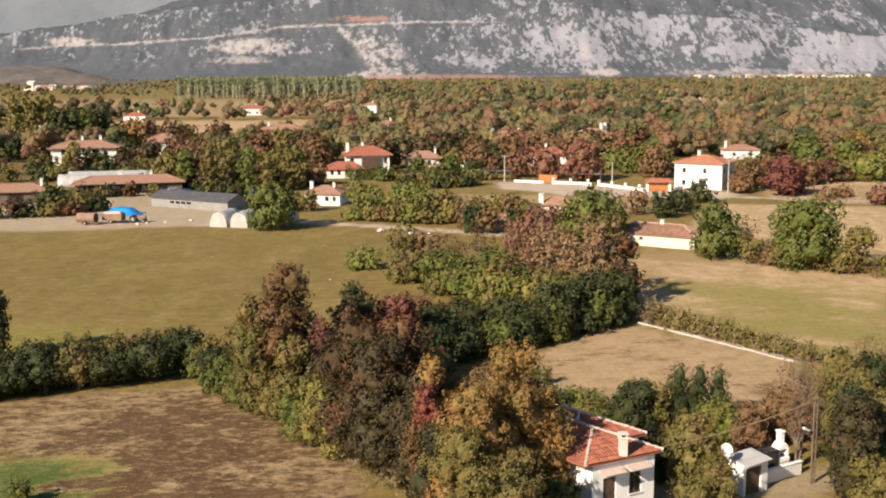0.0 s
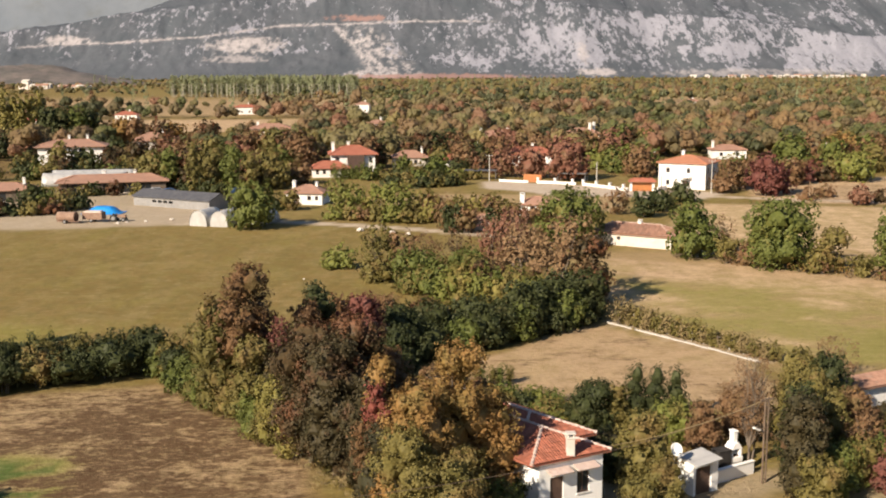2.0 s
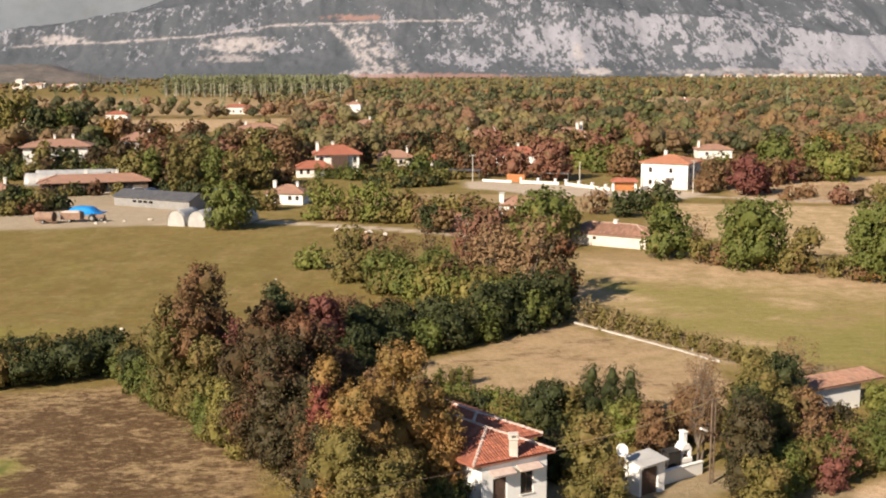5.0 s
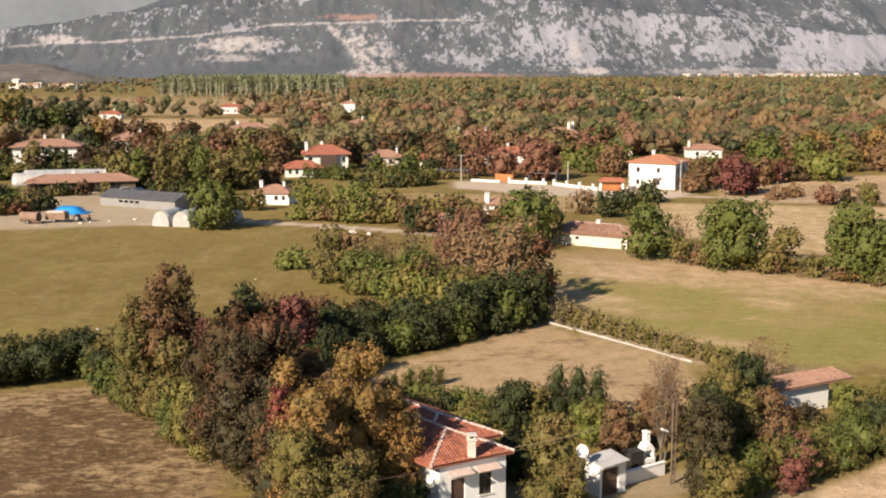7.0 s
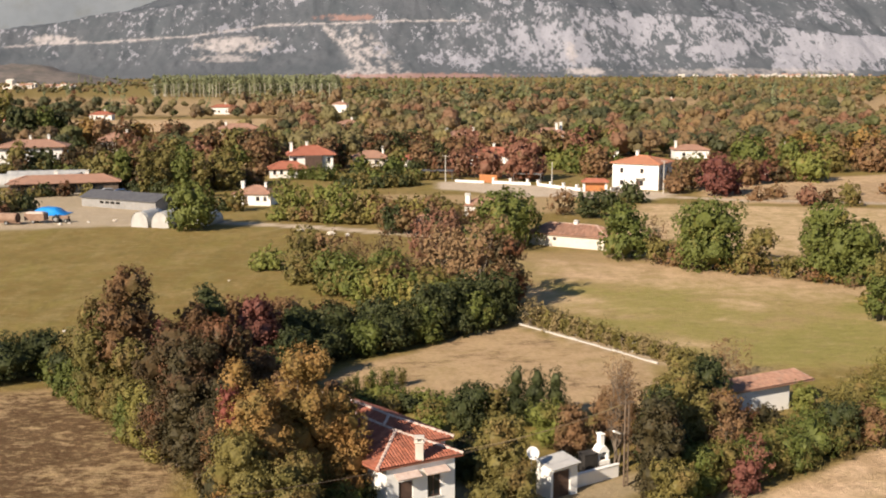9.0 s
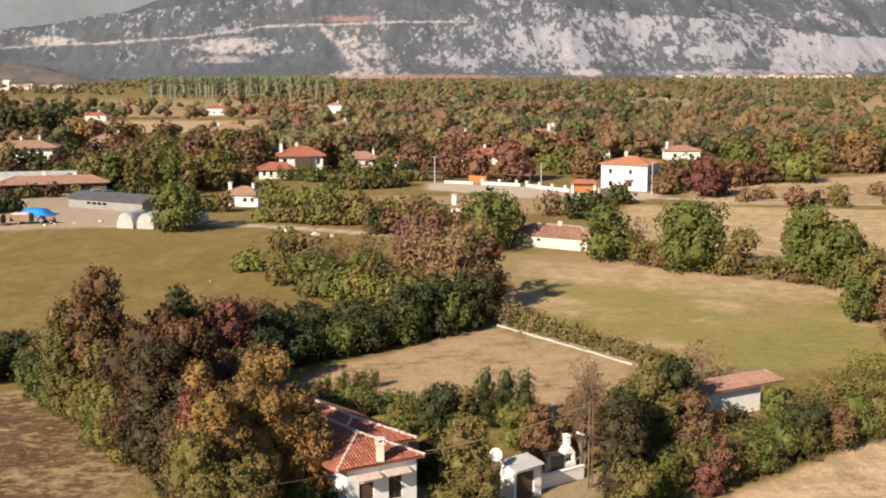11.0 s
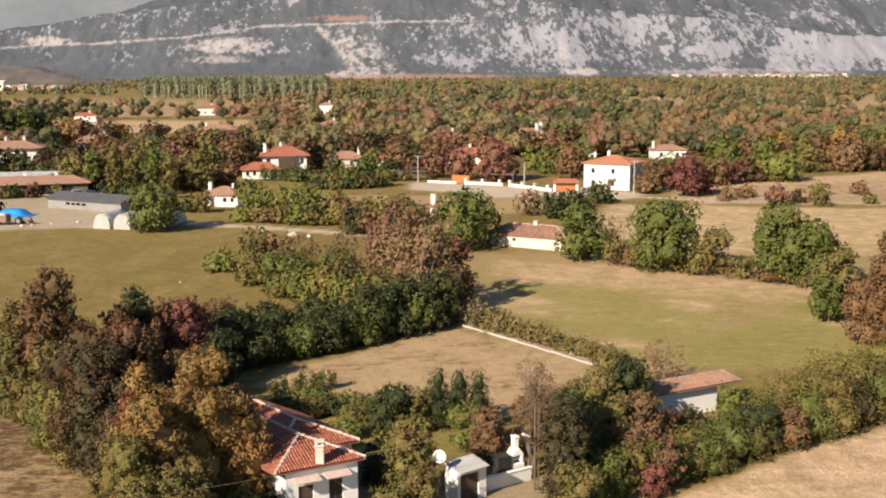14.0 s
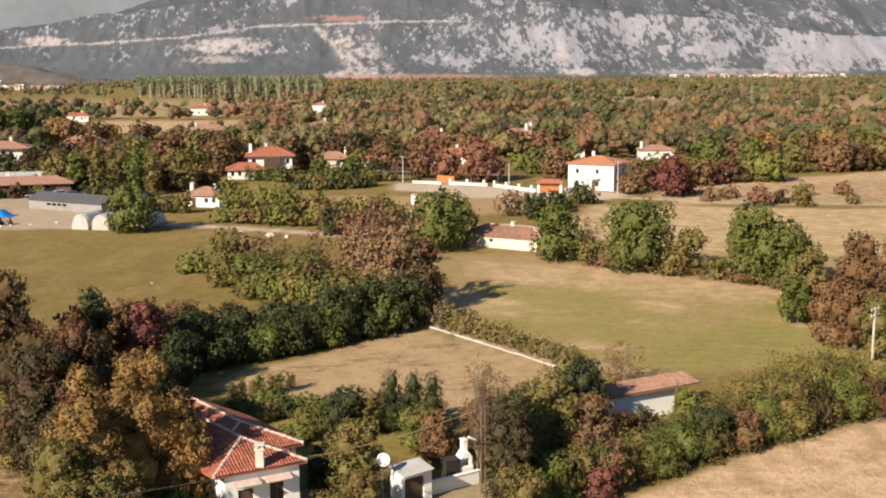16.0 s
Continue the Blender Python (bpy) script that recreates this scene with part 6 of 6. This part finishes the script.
# tall thicket beside the yard
plant("twiggy", "brown", 29.6, 74.6, 8.6, 1.6, "beside the yard")
plant("bushy", "brown", 26.5, 76.6, 4.4, 1.5, "behind the yard")
plant("broad", "shade", 30.9, 68.4, 7.6, 1.9, "beside the yard")
plant("broad", "dark", 31.8, 71.0, 7.4, 2.1, "beside the yard")
plant("broad", "olive", 33.2, 74.6, 7.0, 2.4, "beside the yard")
plant("broad", "olive", 35.4, 79.4, 6.4, 2.7, "beside the yard")
plant("broad", "dark", 37.7, 82.6, 5.6, 2.3, "beside the yard")
plant("broad", "olive", 35.0, 75.0, 5.6, 2.2, "beside the yard")
plant("broad", "brown", 37.5, 76.4, 5.4, 2.2, "beside the yard")
plant("loose", "orange", 38.6, 78.6, 4.6, 1.6, "beside the yard")
plant("loose", "brown", 36.6, 72.4, 4.6, 1.6, "beside the yard")
plant("bushy", "olive", 31.4, 66.4, 3.8, 1.7, "beside the yard")
plant("bushy", "green", 34.0, 70.0, 3.4, 1.9, "beside the yard")
plant("bushy", "bright", 32.3, 67.6, 2.6, 1.5, "beside the yard")
plant("loose", "red", 38.4, 71.0, 3.6, 1.3, "beside the yard")
plant("bushy", "wine", 37.2, 69.8, 2.4, 1.2, "beside the yard")
plant("broad", "dark", 38.4, 83.4, 6.0, 2.2, "beside the red-roofed shed")
plant("bushy", "olive", 39.0, 90.5, 4.4, 2.2, "beside the red-roofed shed")
plant("twiggy", "brown", 44.2, 96.5, 4.0, 2.2, "behind the red-roofed shed")
plant("bushy", "bright", 47.4, 86.0, 2.7, 1.3, "beside the red-roofed shed")
plant("bushy", "shade", 43.6, 84.0, 1.7, 1.6, "before the red-roofed shed")
plant("bushy", "mixed", 41.2, 82.8, 1.9, 1.6, "before the red-roofed shed")
row("thicket", ("olive", "green", "olive"), 35.5, 70.6, 43, 75.2, 5, 3.0, 1.9, "beside the yard", "bramble thicket", 0.4)
# bramble thicket that runs up to the lane
row("thicket", ("olive", "green", "olive", "mixed"), 40.5, 74.2, 63, 88.5, 11, 3.1, 2.7, "along the stubble field", "bramble thicket", 0.8)
row("thicket", ("olive", "yellow", "olive"), 49.5, 82.5, 66, 92.5, 8, 3.5, 2.9, "along the stubble field", "bramble thicket", 1.0)
row("thicket", ("yellow", "olive", "yellow"), 51, 87.5, 68, 97, 7, 3.2, 2.7, "along the stubble field", "bramble thicket", 1.0)
row("thicket", ("mixed", "olive"), 63, 86.5, 92, 103, 10, 3.4, 2.7, "along the stubble field", "bramble thicket", 1.0)
plant("bushy", "dark", 47.0, 77.8, 3.8, 1.8, "in the bramble thicket")
plant("bushy", "brown", 49.8, 78.4, 3.4, 1.3, "in the bramble thicket")
plant("thicket", "green", -24.6, 70.6, 1.5, 0.9, "in the stubble field")
# farmyard and lane trees
plant("dome", "green", -22.7, 196.0, 8.2, 5.2, "beside the polytunnels")
row("bushy", ("dark", "mixed", "olive"), -78, 247, -54, 253, 6, 2.3, 2.0, "before the farm shed", "farmyard shrubs", 1.5)
row("bushy", ("dark", "green", "olive"), -72, 222, -60, 226, 4, 4.6, 3.0, "at the farmyard", "farmyard shrubs")
row("bushy", ("dark", "olive", "mixed"), -84, 214, -64, 219, 6, 3.2, 2.6, "at the farmyard", "farmyard shrubs")
row("loose", ("bright", "bright", "yellow", "bright"), -9, 212, 6, 205.5, 5, 6.2, 3.0, "beside the lane", "lane trees", 1.2)
row("bushy", ("bright", "olive", "brown", "olive"), -10, 209, 8, 201, 6, 2.8, 2.2, "beside the lane", "lane trees", 1.0)
row("bushy", ("olive", "yellow", "brown", "olive"), 6, 206, 24, 198, 8, 4.6, 3.0, "beside the lane", "lane trees", 1.2)
row("bushy", ("olive", "yellow"), 6, 214, 24, 206, 8, 3.8, 2.8, "beside the lane", "lane trees", 1.2)
row("bushy", ("brown", "dark"), 10, 194, 24, 186, 5, 4.0, 2.4, "beside the lane", "lane trees", 1.2)
row("bushy", ("dark", "olive"), -27, 224, -18, 222, 4, 3.2, 2.2, "beside the lane", "lane trees", 0.8)
row("cypress", ("green",), -13, 284, -1, 284, 9, 2.7, 1.0, "before the village house", "garden conifers", 0.5)
plant("dome", "green", 31.0, 173.5, 8.8, 6.3, "by the barn")
plant("bushy", "brown", 29.6, 205.5, 3.0, 2.8, "before the lane cottage")
plant("bushy", "dark", 64.0, 229.5, 4.6, 3.6, "by the square")
plant("bushy", "dark", 50.6, 207.0, 4.6, 2.8, "by the square")
plant("bushy", "dark", 56.0, 215.0, 3.8, 2.4, "by the square")
plant("loose", "brown", 46.5, 211.0, 4.8, 3.0, "by the square")
plant("bushy", "olive", 59.0, 222.0, 2.8, 2.4, "by the square")
plant("broad", "wine", 85.4, 240.0, 9.4, 4.2, "beside the white house")
plant("broad", "wine", 89.5, 244.0, 6.6, 3.4, "beside the white house")
plant("loose", "brown", 80.0, 250.0, 7.0, 4.0, "beside the white house")
plant("bushy", "brown", 77.5, 246.0, 4.0, 2.6, "beside the white house")
plant("broad", "brown", 66.4, 283.0, 8.0, 4.8, "beside the square")
plant("broad", "red", 38.0, 283.0, 7.8, 5.4, "behind the square")
plant("broad", "red", 46.5, 277.0, 10.8, 6.4, "behind the square")
plant("tall", "red", 31.0, 287.0, 7.0, 4.4, "behind the square")
plant("broad", "red", 37.0, 345.0, 8.6, 7.0, "behind the square")
row("broad", ("olive", "brown", "mixed"), 14, 298, 30, 302, 4, 6.4, 4.0, "behind the square", "village trees", 3)
row("bushy", ("green", "olive", "dark"), 4, 292, 22, 288, 6, 4.0, 2.8, "behind the square", "village trees", 2)
row("bushy", ("dark", "olive"), 2, 262, 20, 268, 6, 2.6, 2.6, "behind the lane", "village shrubs", 2)
row("broad", ("bright", "green", "olive"), 56, 308, 76, 302, 5, 5.9, 4.6, "behind the square", "village trees", 3)
plant("dome", "green", 76.0, 362.0, 9.5, 5.2, "in the village")
row("bushy", ("brown", "mixed", "olive", "brown"), 86, 232, 170, 212, 6, 2.0, 1.9, "at the ploughed field", "field edge shrubs", 1.5)
plant("poplar", "green", -34.6, 252.0, 11.0, 2.2, "behind the store")
plant("poplar", "olive", -29.5, 247.0, 9.5, 1.8, "behind the store")
plant("poplar", "olive", -44.0, 256.0, 12.0, 2.2, "behind the store")
row("tall", ("olive", "green", "mixed", "olive"), -57, 268, -24, 262, 9, 7.6, 4.4, "behind the farmyard", "village trees", 3)
row("broad", ("green", "brown", "brown", "olive"), -60, 290, -22, 300, 11, 7.6, 4.8, "behind the farmyard", "village trees", 4)
row("broad", ("mixed", "red", "brown", "olive"), -64, 330, -20, 335, 12, 8.4, 5.0, "behind the farmyard", "village trees", 5)
row("bushy", ("olive", "dark", "mixed"), -122, 308, -62, 310, 11, 4.2, 3.6, "in the village", "village trees", 4)
row("broad", ("dark", "dark", "green"), -140, 440, -118, 455, 4, 12.4, 6.0, "in the village", "village trees", 4)
row("broad", ("mixed", "orange", "brown"), -105, 420, -60, 400, 7, 8.4, 5.0, "in the village", "village trees", 5)
row("poplar", ("yellow",), -158, 452, -142, 462, 5, 17, 3.0, "in the village", "yellow poplars", 1.5)
row("broad", ("green", "mixed", "olive", "brown"), 122, 290, 185, 300, 11, 7.6, 5.5, "at the wood edge", "wood edge trees", 5)
row("broad", ("brown", "orange", "olive", "green"), 120, 318, 210, 330, 13, 8.4, 5.8, "at the wood edge", "wood edge trees", 6)
row("broad", ("mixed", "brown", "dark"), -12, 312, 30, 342, 8, 8.4, 5.0, "in the village", "village trees", 5)
row("broad", ("brown", "red", "mixed", "olive"), 44, 352, 96, 366, 9, 7.6, 5.2, "in the village", "village trees", 5)


plant("dome", "bright", 117.4, 270.1, 7.0, 6.6, "at the ploughed field")
plant("dome", "green", 108.1, 288.3, 10.0, 6.4, "behind the rubble bank")
plant("bushy", "red", 100.0, 223.4, 3.6, 2.4, "at the ploughed field")
plant("bushy", "olive", 108.1, 221.0, 3.2, 2.0, "at the ploughed field")
plant("twiggy", "brown", 94.3, 233.7, 3.0, 2.6, "at the ploughed field")
row("bushy", ("brown", "wine", "mixed", "olive"), 84, 256, 118, 272, 9, 5.0, 3.6, "beside the white house", "village shrubs", 3)
row("bushy", ("brown", "olive", "brown"), 92, 236, 175, 246, 6, 2.2, 2.2, "at the ploughed field", "field edge shrubs", 3)
row("bushy", ("green", "brown", "olive"), 58, 292, 110, 300, 9, 3.8, 3.2, "behind the square", "village shrubs", 4)
plant("broad", "olive", -93.0, 316.0, 7.2, 4.6, "before the cream house")
plant("broad", "dark", -88.0, 321.0, 5.6, 4.2, "before the cream house")
plant("broad", "mixed", -80.0, 322.0, 5.0, 3.8, "before the cream house")
plant("bushy", "dark", -103.0, 322.0, 4.6, 3.6, "before the cream house")
row("broad", ("dark", "mixed", "green", "brown"), -124, 358, -60, 364, 8, 5.4, 4.4, "in the village", "village trees", 4)
row("bushy", ("dark", "olive", "brown", "green"), -62, 276, -20, 272, 11, 5.4, 3.6, "behind the farmyard", "village shrubs", 3)
row("bushy", ("olive", "dark", "green"), -100, 288, -60, 292, 9, 4.2, 3.4, "behind the farmyard", "village shrubs", 3)
row("bushy", ("green", "olive", "dark", "olive"), -4, 279, 24, 281, 10, 2.1, 2.4, "along the village lane", "village shrubs", 1.5)
row("bushy", ("dark", "olive"), -46, 258, -36, 250, 5, 3.0, 2.4, "beside the store", "village shrubs", 1.5)
row("broad", ("mixed", "dark", "brown", "olive"), 8, 330, 34, 318, 7, 7.6, 5.0, "in the village", "village trees", 4)
plant("bushy", "bright", 10.4, 64.0, 3.3, 1.7, "beside the small house")
plant("bushy", "olive", 9.2, 66.5, 4.4, 2.0, "beside the small house")
plant("bushy", "green", 11.6, 62.3, 2.6, 1.4, "beside the small house")


# ---- woods over the plain, too many to count ----
def wood(name, label, spots, per, leaf, tone, seed, narrow=False, level=1):
    gen = np.random.default_rng(seed)
    pts, nor, hearts = [], [], []
    for x, y, h, r in spots:
        n = per
        if narrow:
            u = gen.random(n)
            rad = r * np.sin(np.clip(u * 0.92 + 0.06, 0, 1) * math.pi) ** 0.6
            a = gen.uniform(0, 2 * math.pi, n)
            c = np.stack([x + np.cos(a) * rad, y + np.sin(a) * rad, h * (0.12 + 0.88 * u)], 1)
            d = np.stack([np.cos(a), np.sin(a), 0.3 + 0 * a], 1)
        else:
            nl = per // 22 if per > 60 else 3
            q, a = np.sqrt((np.arange(nl) + 0.3) / nl) * 0.6, np.arange(nl) * 2.4 + gen.uniform(0, 6.3)
            lr = gen.uniform(0.42, 0.64, nl) if level == 2 else gen.uniform(0.45, 0.68, nl)
            rz = min(r, h * 0.6)
            lc = np.stack([x + np.cos(a) * q * r, y + np.sin(a) * q * r, h * (0.66 - 0.62 * q ** 1.4 * gen.uniform(0.3, 1.5, nl))], 1)
            hearts += [(*p, w * r, w * rz) for p, w in zip(lc, lr)]
            which = gen.integers(0, nl, n)
            d = gen.normal(size=(n, 3))
            d[:, 2] = np.abs(d[:, 2]) * 0.6 + 0.4 * d[:, 2]
            d /= np.linalg.norm(d, axis=1, keepdims=True)
            c = lc[which] + d * np.array([r, r, rz]) * lr[which][:, None] * gen.uniform(0.92, 1.06, (n, 1))
        pts.append(c)
        nor.append(d + gen.normal(size=d.shape) * 0.18 + np.array([0, 0, 0.1]))
    v, f = leaf_quads(np.concatenate(pts), np.concatenate(nor), leaf, 0.8, gen)
    f = f.tolist()
    if hearts:
        cv, cf = cores(hearts, level, 0.8, gen, 0.12)
        f += (cf + len(v)).tolist()
        v = np.concatenate([v, cv])
    ob = new(name, mesh_of(name, v, f, HAZED_WOODS[tone]))
    return tagged(ob, label, "woodland", "", "stuff")


clear = [(-100, 566, 55, 54), (-84, 400, 16, 22), (-130, 548, 70, 30), (-105, 492, 62, 30), (-40, 420, 16, 16), (-45, 415, 12, 10), (38, 368, 11, 9), (92, 380, 9, 12), (70, 385, 8, 12), (-97, 325, 14, 16), (-80, 362, 10, 14), (105, 325, 10, 14), (107, 340, 10, 10),
         (-92, 670, 12, 30), (-20, 682, 9, 26), (-148, 602, 10, 26), (-6, 468, 8, 18), (205, 742, 10, 26), (-178, 545, 14, 20), (-170, 1060, 150, 30), (-180, 690, 60, 10), (60, 620, 60, 9), (180, 560, 50, 8), (-60, 880, 140, 18)]
wgen = np.random.default_rng(31)
tones = ("brown", "olive", "mixed", "dark", "red", "yellow", "green", "orange")
near_spots = {t: [] for t in tones}
far_spots = {t: [] for t in tones}


def free(x, y):
    return not any(abs(x - a) < rx and abs(y - b) < ry for a, b, rx, ry in clear)


y = 345.0
while y < 2640:
    across, deep = 7.4 + (y - 345) * 0.006, 8.6 + (y - 345) * 0.034
    half = 70 + y * 0.50
    x = -half + y * 0.06
    while x < half + y * 0.06:
        px, py = x + wgen.uniform(-0.5, 0.5) * across, y + wgen.uniform(-0.5, 0.5) * deep
        x += across
        open_side = px < -0.12 * py - 10
        if 470 < y < 1500 and float(fbm(px / 160 + 11, py / 45, 2)) > (0.52 if open_side else 0.6):
            continue
        if not free(px, py) or wgen.random() < (0.5 if open_side and 400 < y < 600 else 0.3 if open_side else 0.12 + 0.4 * (fbm(px / 45 + 70, py / 25, 2) > 0.6)) or any(abs(px - a) < 5 and abs(py - b) < 5 for a, b, _ in planted[-160:]):
            continue
        mood = float(fbm(px / 40, py / 60, 3))
        warm = float(fbm(px / 110 + 30, py / 160 + 8, 2))
        weights = np.array([0.9 + 1.1 * (warm > 0.52), 2.3, 1.9, 1.7 + 1.2 * open_side, 0.15 + 1.1 * (warm > 0.54) * (not open_side) * (y < 800), 0.3, 1.0 * (mood > 0.5) + 0.6, 0.12 + 0.4 * (px > 60)])
        weights = weights * np.array([math.exp(11 * (float(fbm(px / 60 + 13 * q, py / 90 + 7 * q, 2)) - 0.5)) for q in range(8)])
        tone = tones[int(wgen.choice(8, p=weights / weights.sum()))]
        h = wgen.uniform(4.6, 10.8) * (0.7 + 0.6 * mood) * (1.35 if wgen.random() < 0.12 else 1.0) * float(1 - 0.36 * smooth(1200, 2300, y))
        (near_spots if y < 820 else far_spots)[tone].append((px, py, h, min(across * wgen.uniform(0.34, 0.74), 0.52 * h)))
    y += deep * 0.85
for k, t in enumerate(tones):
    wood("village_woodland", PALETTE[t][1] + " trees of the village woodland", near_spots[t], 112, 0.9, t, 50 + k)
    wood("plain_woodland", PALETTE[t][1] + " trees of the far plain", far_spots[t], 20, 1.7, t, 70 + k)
poplar_spots = [(float(px), 1105 + (px + 259) * -0.2 + float(wgen.uniform(-8, 26)), float(wgen.uniform(20, 22)), 2.6) for px in np.arange(-222, -38, 1.25)]
wood("poplar_plantation", "long plantation row of pale green poplars", poplar_spots, 80, 1.8, "poplar", 90, True)
stems = []
for px, py, h, r in poplar_spots:
    stems += [(px - 0.24, px + 0.24, py - 2.6, py - 2.1, -0.2, h * 0.62)]
PALEBARK = surface("pale_poplar_bark", (0.42, 0.38, 0.31), (0.34, 0.31, 0.26), 0.5, 0.9, None)
tagged(part("poplar_stems", boxes(*stems), PALEBARK, None), "pale straight stems of the poplar plantation", "woodland", "", "stuff")
dark_spots = [(float(px), 1150 + float(wgen.uniform(-5, 30)), float(wgen.uniform(16, 20)), 2.6) for px in np.arange(-125, -44, 3.0)]
wood("conifer_plantation", "dark conifer block at the end of the poplars", dark_spots, 60, 2.4, "dark", 91, True)
lone = [(float(wgen.uniform(-0.3, 0.62) * py), float(py), float(wgen.uniform(14, 20)), 1.6) for py in wgen.uniform(560, 1700, 110)]
wood("scattered_poplars", "scattered slender poplars across the plain", lone, 60, 1.3, "poplar", 92, True)

# pale farm buildings at the mountain foot
vgen = random.Random(9)


def far_block(x, y, w, h, label):
    ob = thing("house", pose(x, y, 0, 0, 0, vgen.uniform(-20, 20)), label, "house", "distant village houses")
    part("wall", boxes((-w / 2, w / 2, -5, 5, -0.5, h)), PLASTER, ob)
    bm = bmesh.new()
    prism(bm, [(-5.6, h + 0.02), (5.6, h + 0.02), (0, h + 2.4)], -w / 2 - 0.5, w / 2 + 0.5)
    part("roof", bm, TILE_OLD if vgen.random() < 0.4 else PLASTER, ob).matrix_basis = pose(0, 0, 0, 0, 0, 90)
    for s in range(max(2, int(w / 4))):
        part("window", boxes((-w / 2 + 1.5 + s * 3.6, -w / 2 + 2.9 + s * 3.6, -5.06, -4.98, h * 0.4, h * 0.4 + 1.5)), GLASS, ob)


for k in range(16):
    far_block(vgen.uniform(-620, -400), vgen.uniform(1500, 1640), vgen.uniform(6, 15), vgen.uniform(3, 5), "pale building on the far plain")
far_block(-505, 1530, 10, 11, "tall white building on the far plain")
for k in range(34):
    far_block(vgen.uniform(700, 1180), vgen.uniform(2560, 2715), vgen.uniform(6, 15), vgen.uniform(3, 6), "pale building at the mountain foot")
